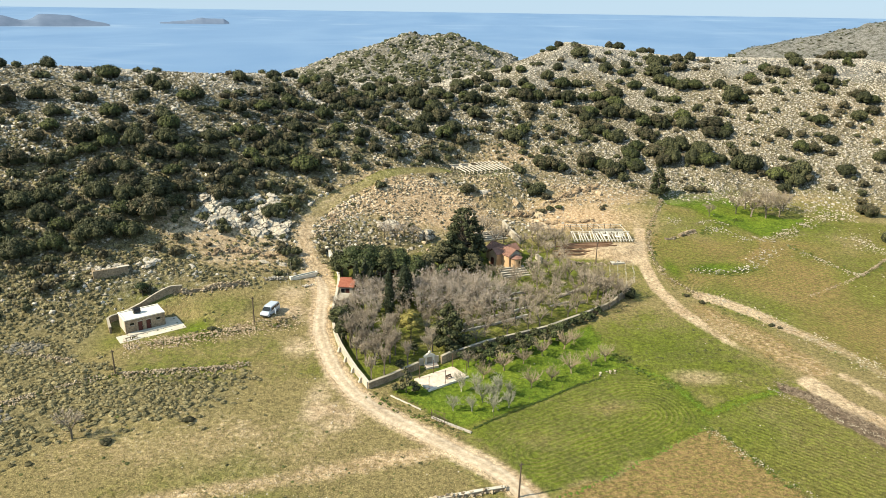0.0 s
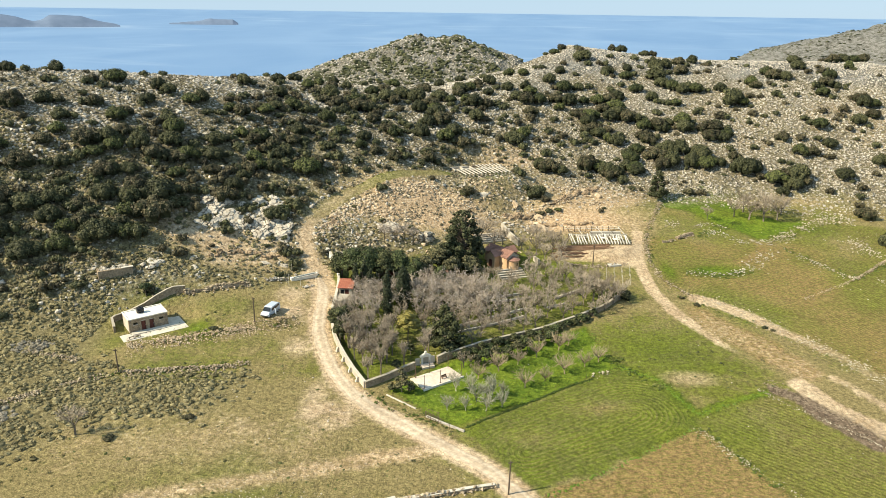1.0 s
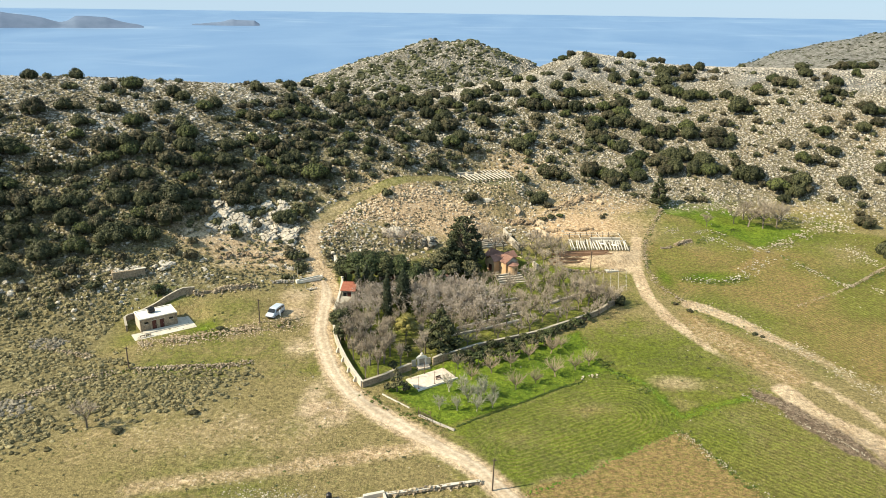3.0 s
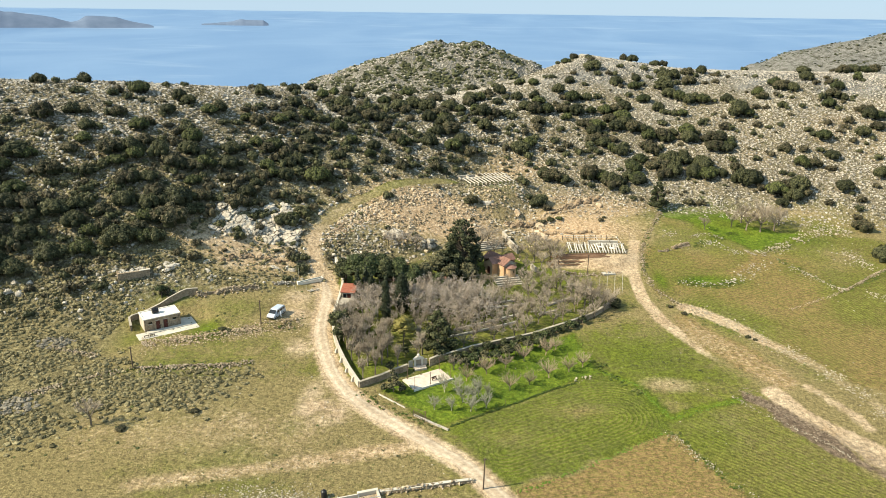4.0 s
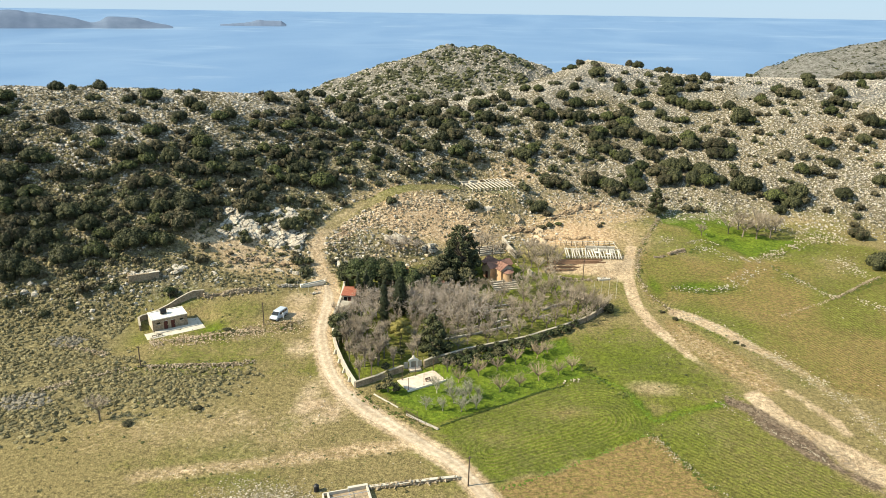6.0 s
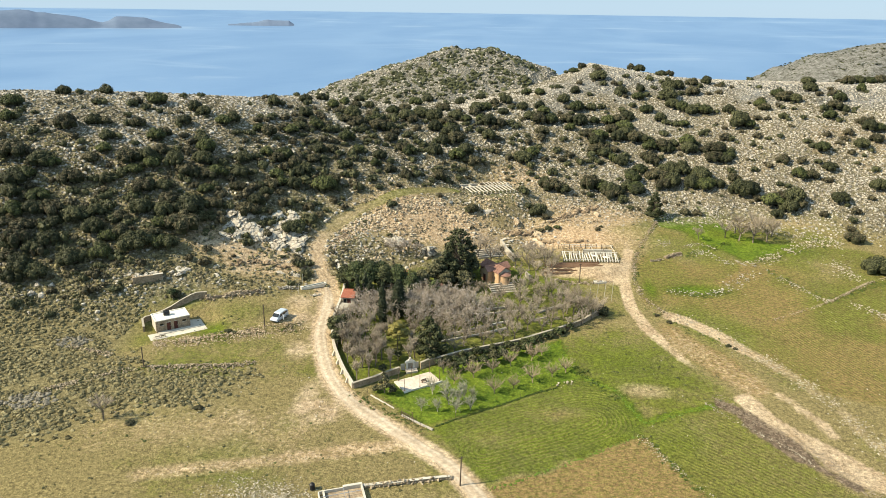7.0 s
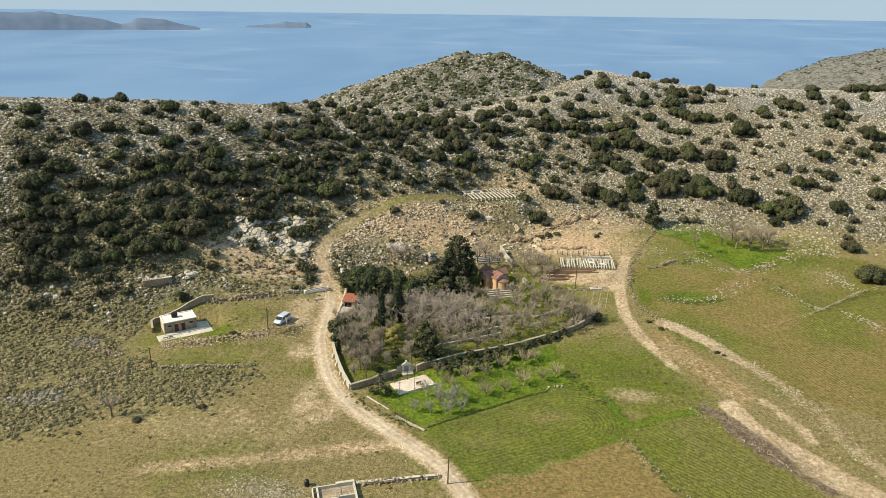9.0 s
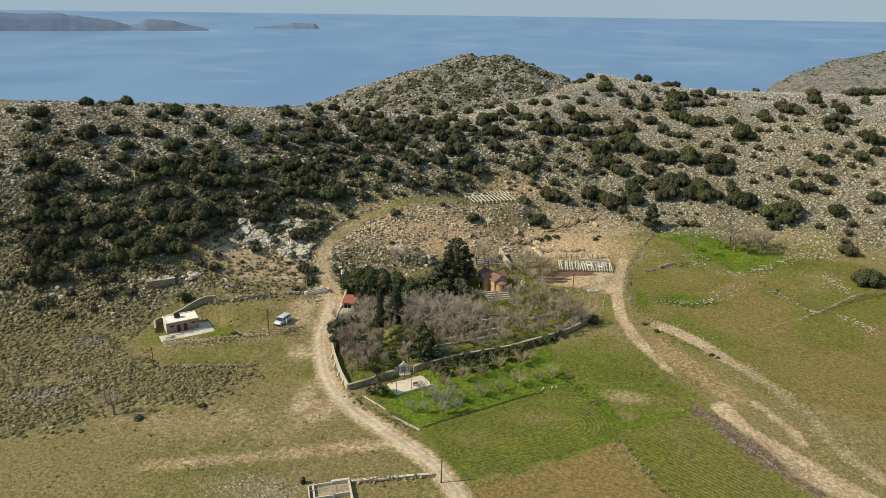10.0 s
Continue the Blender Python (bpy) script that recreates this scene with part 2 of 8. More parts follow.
def ground_material():
    """Winter meadow, with cover painted on the sheet: lush grass, bare dirt, stony scree, ploughed soil, ochre earth, scrub."""
    m = Nodes("ground", 0.95, 0.1)
    one, two = m.attribute("cover"), m.attribute("cover_more")
    lush, dirt, scree = one[0], one[1], one[2]
    tilled, ochre, scrub = two[0], two[1], two[2]
    broad, patch, fine, grit = m.noise(0.035, 4), m.noise(0.16, 5, 0.6, seed=1), m.noise(1.1, 5, 0.65, seed=2), m.noise(5.0, 4, 0.7, seed=3)
    ragged = m.maths("SUBTRACT", m.maths("ADD", m.maths("MULTIPLY", patch, 0.45), m.maths("MULTIPLY", fine, 0.75)), 0.6)

    def edge(mask, hard=0.22, wild=1.0):
        return m.span(m.maths("ADD", mask, m.maths("MULTIPLY", ragged, wild)), 0.5 - hard, 0.5 + hard)

    rows, in_rows = m.attribute("drill_rows")[:2]

    def furrows(gap, wild=0.3):
        """Drilled rows, a little ragged."""
        u = m.maths("ADD", rows, m.maths("MULTIPLY", fine, wild))
        return m.maths("SINE", m.maths("MULTIPLY", u, 6.2832 / gap), 0.0)

    straw = m.mix(m.span(grit, 0.34, 0.66), (0.108, 0.086, 0.036), (0.292, 0.240, 0.110))
    green = m.mix(m.span(fine, 0.3, 0.7), (0.066, 0.082, 0.012), (0.170, 0.172, 0.035))
    thin = m.maths("ADD", m.maths("MULTIPLY", patch, 0.7), m.maths("MULTIPLY", fine, 0.5))
    thin = m.maths("ADD", thin, m.maths("MULTIPLY", m.maths("SUBTRACT", broad, 0.5), 1.4))
    thin = m.maths("SUBTRACT", thin, m.maths("MULTIPLY", one[3], 0.34))
    c = m.mix(m.span(thin, 0.46, 0.78), straw, green)
    # ploughed soil with thin young grass
    soil = m.mix(m.span(grit, 0.3, 0.7), (0.14, 0.092, 0.038), (0.30, 0.205, 0.098))
    wisp = m.span(m.noise(2.2, 4, 0.7, stretch=(0.5, 1.3, 1), seed=5), 0.42, 0.66, 0, 0.8)
    wisp = m.maths("MAXIMUM", wisp, m.maths("MULTIPLY", m.maths("MULTIPLY", m.span(furrows(0.85, 0.5), -0.5, 0.8, 0, 0.7), in_rows), m.span(patch, 0.34, 0.55, 0.3, 1.0)))
    c = m.mix(edge(tilled, 0.2, 0.7), c, m.mix(wisp, soil, (0.122, 0.132, 0.026)))
    # lush grass, drilled in curved rows
    furrow = furrows(0.8)
    blade = m.span(m.maths("ADD", m.maths("MULTIPLY", fine, 0.6), m.maths("MULTIPLY", patch, 0.5)), 0.42, 0.68)
    young = m.mix(m.span(lush, 0.78, 0.95), m.mix(blade, (0.049, 0.078, 0.007), (0.122, 0.146, 0.019)), m.mix(blade, (0.055, 0.102, 0.007), (0.135, 0.182, 0.018)))
    young = m.mix(m.maths("MULTIPLY", m.maths("MULTIPLY", m.span(furrow, -0.1, 0.8), in_rows), m.span(patch, 0.34, 0.62, 0.22, 0.6)), young, (0.175, 0.160, 0.052))
    c = m.mix(m.maths("MULTIPLY", edge(lush, 0.3, 0.9), 0.94), c, young)
    # scrubland
    herb = m.mix(m.span(fine, 0.35, 0.65), (0.085, 0.072, 0.034), (0.24, 0.205, 0.105))
    c = m.mix(edge(scrub, 0.3, 1.1), c, herb)
    # ochre earth
    clay = m.mix(m.span(fine, 0.3, 0.7), (0.24, 0.155, 0.082), (0.50, 0.365, 0.225))
    clay = m.mix(m.span(broad, 0.4, 0.6, 0.0, 0.2), clay, m.mix(m.span(grit, 0.35, 0.65), (0.24, 0.185, 0.11), (0.46, 0.385, 0.265)))
    chips = m.node("ShaderNodeTexVoronoi", Scale=2.2, Randomness=1.0)
    m.link(m.where(), chips.inputs["Vector"])
    clay = m.mix(m.maths("MULTIPLY", m.span(chips.outputs["Distance"], 0.36, 0.24), m.span(fine, 0.38, 0.58, 0.0, 0.8)), clay, (0.54, 0.475, 0.37))
    c = m.mix(edge(ochre, 0.3, 1.2), c, clay)
    # limestone scree
    cells = m.node("ShaderNodeTexVoronoi", Scale=1.5, Randomness=1.0)
    m.link(m.where(), cells.inputs["Vector"])
    stones = m.mix(m.span(cells.outputs["Distance"], 0.20, 0.42), (0.55, 0.50, 0.415), (0.165, 0.140, 0.098))
    blocks = m.node("ShaderNodeTexVoronoi", Scale=0.62, Randomness=1.0)
    m.link(m.where(), blocks.inputs["Vector"])
    stones = m.mix(m.span(blocks.outputs["Distance"], 0.30, 0.48, 0.0, 0.42), m.mix(m.span(blocks.outputs["Distance"], 0.34, 0.20, 0.0, 0.6), stones, (0.50, 0.465, 0.395)), (0.125, 0.108, 0.072))
    stones = m.mix(m.span(patch, 0.42, 0.70, 0, 0.24), stones, (0.165, 0.142, 0.085))
    stones = m.mix(m.span(broad, 0.40, 0.64, 0.0, 0.14), stones, (0.16, 0.145, 0.095))
    stones = m.mix(1.0, stones, m.mix(m.span(m.noise(2.8, 3, 0.8, seed=16), 0.42, 0.58), (0.70, 0.70, 0.70), (1.32, 1.32, 1.32)), "MULTIPLY")
    c = m.mix(edge(scree, 0.3, 1.3), c, stones)
    # dwarf plants among the stones
    dwarf = m.maths("MULTIPLY", m.span(m.noise(0.75, 4, 0.7, seed=9), 0.52, 0.60, 0.0, 0.85), m.span(scree, 0.2, 0.5))
    c = m.mix(dwarf, c, m.mix(m.span(grit, 0.35, 0.65), (0.062, 0.058, 0.027), (0.15, 0.135, 0.068)))
    crags = m.mix(m.span(m.noise(0.16, 6, 0.78, seed=12), 0.40, 0.60), (0.060, 0.062, 0.055), (0.225, 0.225, 0.216))
    c = m.mix(m.span(scree, 1.0, 1.2, 0.0, 0.8), c, crags)
    # bare tracks
    dust = m.mix(m.span(m.maths("ADD", m.maths("MULTIPLY", fine, 0.5), m.maths("MULTIPLY", patch, 0.5)), 0.36, 0.64), (0.30, 0.215, 0.128), (0.51, 0.405, 0.272))
    c = m.mix(edge(dirt, 0.28, 0.8), c, dust)
    c = m.mix(edge(two[3], 0.2, 0.9), c, m.mix(m.span(fine, 0.35, 0.65), (0.085, 0.062, 0.042), (0.20, 0.15, 0.105)))
    speck = m.noise(1.5, 4, 0.75, seed=8)
    c = m.mix(1.0, c, m.mix(m.span(speck, 0.34, 0.66), (0.57, 0.57, 0.57), (1.40, 1.40, 1.40)), "MULTIPLY")
    c = m.mix(1.0, c, m.mix(m.span(m.noise(6.5, 2, 0.6, seed=14), 0.32, 0.68), (0.68, 0.68, 0.68), (1.32, 1.32, 1.32)), "MULTIPLY")
    m.colour(c)
    rocky = m.maths("MULTIPLY", m.span(blocks.outputs["Distance"], 0.15, 0.55, 0.9, 0.0), m.span(scree, 0.25, 0.6))
    high = m.maths("ADD", m.maths("ADD", m.maths("MULTIPLY", fine, 0.6), m.maths("MULTIPLY", grit, 0.3)), rocky)
    high = m.maths("ADD", high, m.maths("MULTIPLY", m.maths("MULTIPLY", furrow, 0.06), in_rows))
    m.relief(high, 1.0, 0.6)
    return m.mat


def road_material():
    m = Nodes("dirt_road", 0.95, 0.1)
    broad, fine, grit = m.noise(0.22, 4, seed=1), m.noise(1.4, 5, 0.65, seed=2), m.noise(7.0, 4, 0.7, seed=3)
    f = m.maths("ADD", m.maths("MULTIPLY", broad, 0.55), m.maths("MULTIPLY", fine, 0.5))
    c = m.mix(m.span(f, 0.38, 0.64), (0.31, 0.238, 0.162), (0.46, 0.375, 0.272))
    c = m.mix(m.maths("MULTIPLY", m.attribute("wear")[0], m.span(broad, 0.3, 0.6, 0.3, 0.85)), c, (0.52, 0.44, 0.33))
    c = m.mix(m.span(grit, 0.58, 0.8, 0, 0.4), c, (0.58, 0.53, 0.45))
    c = m.mix(1.0, c, m.mix(m.span(m.noise(1.5, 4, 0.75, seed=8), 0.34, 0.66), (0.72, 0.72, 0.72), (1.22, 1.22, 1.22)), "MULTIPLY")
    m.colour(c)
    m.relief(m.maths("ADD", fine, m.maths("MULTIPLY", grit, 0.5)), 0.7, 0.12)
    return m.mat


def sea_material():
    m = Nodes("sea", 0.38, 0.4)
    bands = m.noise(0.0030, 5, 0.6, 0.8, stretch=(1.1, 0.45, 1))
    slick = m.noise(0.0022, 5, 0.6, 1.4, stretch=(0.5, 1.5, 1), seed=4)
    c = m.mix(m.span(bands, 0.35, 0.7), (0.088, 0.175, 0.325), (0.135, 0.228, 0.375))
    c = m.mix(m.span(slick, 0.57, 0.68, 0, 0.55), c, (0.26, 0.345, 0.46))
    m.colour(c)
    m.relief(m.noise(0.08, 4, 0.6), 0.25, 1.0)
    return m.mat


M_GROUND, M_ROAD, M_SEA = ground_material(), road_material(), sea_material()
# island rock with the blue haze of distance painted into its colour
M_ISLAND = speckled("haze_tinted_island_rock", (0.082, 0.122, 0.19), (0.125, 0.168, 0.25), 0.02)

# ---- mesh helpers ----
def mesh_of(name, verts, faces, material):
    """A mesh from computed arrays of corners and faces."""
    me = bpy.data.meshes.new(name)
    me.from_pydata(np.asarray(verts, float).tolist() if isinstance(verts, np.ndarray) else verts, [], faces.tolist() if isinstance(faces, np.ndarray) else faces)
    me.materials.append(material)
    return me


def part(name, bm, material, parent, label=""):
    """Links a bmesh as one mesh object under a thing or part."""
    me = bpy.data.meshes.new(name)
    bm.to_mesh(me)
    bm.free()
    me.materials.append(material)
    ob = new(name, me)
    ob.parent = parent
    return tagged(ob, label)


def share(name, me, parent, m=None, label=""):
    ob = new(name, me)
    ob.parent = parent
    if m is not None:
        ob.matrix_local = m
    return tagged(ob, label)


def thing(name, x, y, z=None, turn=0.0, label="", category="", group="", kind=""):
    """An empty at a thing's base, on the ground unless z is given."""
    ob = new(name)
    ob.empty_display_size = 0.3
    ob.matrix_world = pose(x, y, float(land(x, y)) if z is None else z, 0, 0, turn)
    return tagged(ob, label, category, group, kind)


def box(bm, x0, x1, y0, y1, z0, z1, m=None):
    vs = [bm.verts.new(v) for v in ((x0, y0, z0), (x1, y0, z0), (x1, y1, z0), (x0, y1, z0), (x0, y0, z1), (x1, y0, z1), (x1, y1, z1), (x0, y1, z1))]
    for f in ((3, 2, 1, 0), (4, 5, 6, 7), (0, 1, 5, 4), (1, 2, 6, 5), (2, 3, 7, 6), (3, 0, 4, 7)):
        bm.faces.new([vs[k] for k in f])
    if m is not None:
        bmesh.ops.transform(bm, matrix=m, verts=vs)
    return vs


def boxed(x0, x1, y0, y1, z0, z1, bevel=0.0, m=None):
    bm = bmesh.new()
    box(bm, x0, x1, y0, y1, z0, z1, m)
    if bevel:
        bmesh.ops.bevel(bm, geom=bm.edges[:], offset=bevel, segments=1, affect="EDGES")
    return bm


def rod(bm, a, b, r0, r1=None, sides=6):
    """A tapered rod from a to b."""
    a, b = Vector(a), Vector(b)
    q = (b - a).to_track_quat("Z", "Y")
    r1 = r0 if r1 is None else r1
    rings = []
    for p, r in ((a, r0), (b, r1)):
        rings.append([bm.verts.new(p + q @ Vector((r * math.cos(k * math.tau / sides), r * math.sin(k * math.tau / sides), 0))) for k in range(sides)])
    for k in range(sides):
        bm.faces.new((rings[0][k], rings[0][(k + 1) % sides], rings[1][(k + 1) % sides], rings[1][k]))
    bm.faces.new(rings[0][::-1])
    bm.faces.new(rings[1])


def along(points, step):
    """Places every step metres along a line through the points, with the distance run and the direction."""
    p = np.asarray(points, float)
    seg = np.hypot(*np.diff(p, axis=0).T)
    run = np.concatenate([[0], np.cumsum(seg)])
    d = np.arange(0, run[-1] + 1e-6, step)
    x, y = np.interp(d, run, p[:, 0]), np.interp(d, run, p[:, 1])
    dx, dy = np.gradient(x), np.gradient(y)
    n = np.hypot(dx, dy) + 1e-9
    return d, x, y, dx / n, dy / n


def rounded(points, times=2):
    """Cuts the corners of a line."""
    for _ in range(times):
        out = [points[0]]
        for a, b in zip(points[:-1], points[1:]):
            out += [(0.75 * a[0] + 0.25 * b[0], 0.75 * a[1] + 0.25 * b[1]), (0.25 * a[0] + 0.75 * b[0], 0.25 * a[1] + 0.75 * b[1])]
        points = out + [points[-1]]
    return points


def off_line(x, y, points):
    """Distance of places from a line."""
    best = np.full(np.shape(x), 1e9)
    for (ax, ay), (bx, by) in zip(points[:-1], points[1:]):
        dx, dy = bx - ax, by - ay
        t = np.clip(((x - ax) * dx + (y - ay) * dy) / (dx * dx + dy * dy + 1e-9), 0, 1)
        best = np.minimum(best, np.hypot(x - ax - t * dx, y - ay - t * dy))
    return best


def in_field(x, y, corners, soft=1.5):
    """1 inside a plot of land, 0 outside, over a soft border."""
    inside = np.zeros(np.shape(x), bool)
    for (ax, ay), (bx, by) in zip(corners, corners[1:] + corners[:1]):
        cross = ((ay > y) != (by > y)) & (x < (bx - ax) * (y - ay) / (by - ay + 1e-12) + ax)
        inside ^= cross
    d = off_line(x, y, corners + corners[:1])
    return ramp(np.where(inside, d, -d), -soft, soft)


# ---- the plan: tracks, plots and walls ----
ROAD = rounded([(34, 30), (26, 46), (20, 60), (16, 72), (14, 75.9), (11.3, 80), (7.6, 84.8), (1.4, 89.8), (-5.6, 95.2), (-12.4, 100.8), (-17, 106.3), (-20.3, 113.2), (-23.2, 120.8), (-24.8, 126.8), (-25.4, 134.5), (-26.2, 140.7), (-29, 148)])
UPPER_TRACK = rounded([(-29, 148), (-32.4, 154.1), (-34, 159.6), (-33.1, 165.2), (-30, 171.8), (-25.3, 179.2), (-17.1, 187.2), (-8.3, 194.1), (-0.5, 199.8)])
EAST_TRACK = rounded([(50.5, 178), (48.5, 168.7), (46.8, 157.8), (46.5, 146.4), (48.9, 137.5), (51.4, 130.2), (53.7, 123.3), (57.1, 115.7), (61, 108.5), (66, 101.5), (70, 96), (72.7, 91), (76, 83), (84, 70)])
RUBBLE_STRIP = rounded([(55.4, 142.8), (59.6, 140.1), (65, 134.3), (67.6, 128.9), (70.4, 125.6), (74.4, 118.9), (76.9, 112.5), (79.1, 105.9), (80.5, 98.4), (82.2, 92.9), (84.4, 89.3)])
DARK_LINE = rounded([(56.2, 108), (59.3, 102.8), (62.9, 99), (66.9, 95.4), (69.8, 90.6), (71.8, 85.8), (75, 79)])
FIELD_TRACK = rounded([(1, 89.4), (-6.8, 87.2), (-14.4, 84), (-24, 80), (-40, 74)])
GREEN_PLOT = [(-9.1, 104.5), (-1.7, 98), (4.5, 94.6), (7.8, 97.2), (17.1, 103.5), (22, 107.2), (27.3, 110), (33.2, 113.2), (29.5, 129.6), (18, 125), (6.5, 118.5), (-1, 114), (-7, 108)]
MAIN_PLOT = [(4.5, 93.6), (11.5, 83), (15.2, 79.5), (40.6, 95.0), (42.3, 98.7), (38.3, 109.7), (32.6, 114.2), (27.3, 110), (22, 107.2), (17.1, 103.5), (7.8, 97.2)]
SOIL_PLOT = [(40.7, 95.0), (15.1, 78.6), (20, 60), (60, 60), (48.6, 79.6), (45, 86)]
EAST_PLOT = [(40.9, 95.4), (42.6, 98.5), (56.1, 105.6), (66, 91), (78, 74), (60, 62), (49, 80)]
HAMLET = [(-12.7, 105), (-19.9, 119.2), (-22.5, 128), (-23.4, 140), (-26, 152), (-10, 160), (12, 168), (24, 164), (36, 148), (39.6, 143.5), (27.9, 132.6), (14.5, 124.1), (3.5, 117.5), (-4, 112)]
YARD = [(24, 161), (29.7, 167.5), (47.1, 169.5), (51, 183), (49.5, 166), (46, 158), (40, 159.5)]
UPPER_PLOTS = [(66, 208), (60, 194), (51, 172), (50, 148), (78, 112), (120, 95), (130, 180), (112, 186), (96, 194), (84, 200)]
SCRUB_PLOT = [(-150, 60), (-60.6, 81.8), (-54.8, 88.7), (-49.8, 92.4), (-38.8, 92.4), (-33.5, 100.8), (-34, 107), (-46, 105.3), (-56, 104.2), (-62, 108), (-63, 118), (-67, 127), (-71, 130), (-60, 134), (-95, 150), (-200, 130)]


# bare and sown ground of the eastern plots
PALE_GROUND = [(60, 108.9), (62.9, 110.8), (65.1, 104.5), (67.7, 100.5), (71.1, 96.9), (74, 93.7), (76.9, 90), (79.8, 86.8), (82, 83.6), (90, 66), (80, 66), (76.5, 82.9), (72.9, 85), (70.2, 87.8), (69.2, 92.2), (66.7, 95.1), (63.5, 97.9), (61.4, 102.1)]
DARK_GROUND = [(56.8, 107.7), (60.1, 105.6), (63.3, 101.4), (66.4, 95.9), (68.7, 92.4), (69.5, 88.4), (71.5, 86.3), (75.1, 83.9), (73.1, 82.5), (69, 86.8), (64.7, 91.5), (61.2, 96.8), (58.2, 101.6), (55.9, 105.9)]
BROWN_GROUND = [(50.3, 139.9), (55.8, 136.6), (62.4, 127.4), (67.4, 118.3), (68.6, 111.7), (65.6, 108.4), (62.4, 110), (59.6, 113.9), (56.9, 120.7), (52.3, 125.5)]
PALE_SPUR = [(69.6, 110.1), (71.1, 108), (72.7, 103.6), (73.8, 101.5), (74.4, 98)]
WHEEL_TRACK = [(47.7, 138.1), (50.1, 132.5), (52.4, 126.6), (54.7, 121.5), (57.3, 116.3), (60.2, 111.3)]
LUSH_SLOPE = [(60.8, 201), (65.7, 213.4), (71.4, 215.7), (73.8, 212.8), (80.2, 203.4), (83.4, 193.8), (91.7, 187.4), (99.8, 188.2), (93.3, 181.9), (83.6, 173.9), (79.4, 175.5), (73.2, 183.6), (68.1, 192.1), (61.8, 195.1)]
TERRACED_PLOT = [(49.8, 163.5), (52.5, 172.1), (61.2, 191.1), (73.2, 183.6), (79, 173.7), (79.4, 168.9), (70.5, 161.4), (62.5, 157.3), (54.7, 153.3)]
LONG_PLOT = [(66.6, 130.1), (79.1, 142.2), (94.9, 153.1), (117.7, 167.2), (122.8, 156.2), (96, 98.7), (90.1, 101.2), (79.4, 107), (74.7, 120)]


def off_axis(x, y, a, b):
    """Distance from an endless line through two places."""
    dx, dy = b[0] - a[0], b[1] - a[1]
    return ((x - a[0]) * dy - (y - a[1]) * dx) / math.hypot(dx, dy)


def drill_rows(x, y):
    """Distance across the drilled rows of each plot: rings round the middle of a plot, or straight rows."""
    d = off_line(x, y, [(64.6, 141.7), (90.5, 156.4)])
    d = np.where(in_field(x, y, LONG_PLOT, 0.1) > 0.5, off_axis(x, y, *[(78.3, 137.1), (90.3, 108.4)]), d)
    d = np.where(in_field(x, y, TERRACED_PLOT, 0.1) > 0.5, off_line(x, y, [(59.1, 168.9), (74.9, 172.3)]), d)
    d = np.where((in_field(x, y, EAST_PLOT, 0.1) > 0.5) | (in_field(x, y, SOIL_PLOT, 0.1) > 0.5), off_axis(x, y, *[(42.7, 93.5), (57.5, 81.1)]), d)
    d = np.where(in_field(x, y, MAIN_PLOT, 0.1) > 0.5, off_line(x, y, [(13.3, 88.5), (32.2, 99.4)]), d)
    return d + 0.8 * fractal(x, y, 12, 2, 45)


def drilled(x, y):
    """1 inside the drilled plots, 0 near their edges and outside."""
    inside = np.maximum.reduce([in_field(x, y, p, 2.2) for p in (MAIN_PLOT, EAST_PLOT, UPPER_PLOTS)])
    edge = np.minimum.reduce([off_line(x, y, p + p[:1]) for p in (MAIN_PLOT, EAST_PLOT, LONG_PLOT, TERRACED_PLOT, LUSH_SLOPE)])
    return ramp(inside, 0.7, 1.0) * ramp(edge, 0.9, 2.4) * (1 - in_field(x, y, LUSH_SLOPE, 0.5)) * (1 - in_field(x, y, SOIL_PLOT, 0.5))


def grid_lines(bounds):
    out = []
    for a, b, step in bounds:
        out.append(np.arange(a, b - 1e-6, step))
    return np.concatenate(out + [[bounds[-1][1]]])


GX = grid_lines([(-4800, -1000, 380), (-1000, -300, 50), (-300, -150, 5), (-150, -115, 1.5), (-115, 125, 0.94), (125, 200, 1.6), (200, 330, 10), (330, 720, 8), (720, 1400, 25), (1400, 4800, 340)])
GY = grid_lines([(-400, -60, 20), (-60, 60, 4), (60, 215, 0.94), (215, 312, 1.25), (312, 420, 4), (420, 520, 2.5), (520, 640, 10), (640, 900, 22), (900, 1160, 8), (1160, 1500, 22), (1500, 4800, 330)])


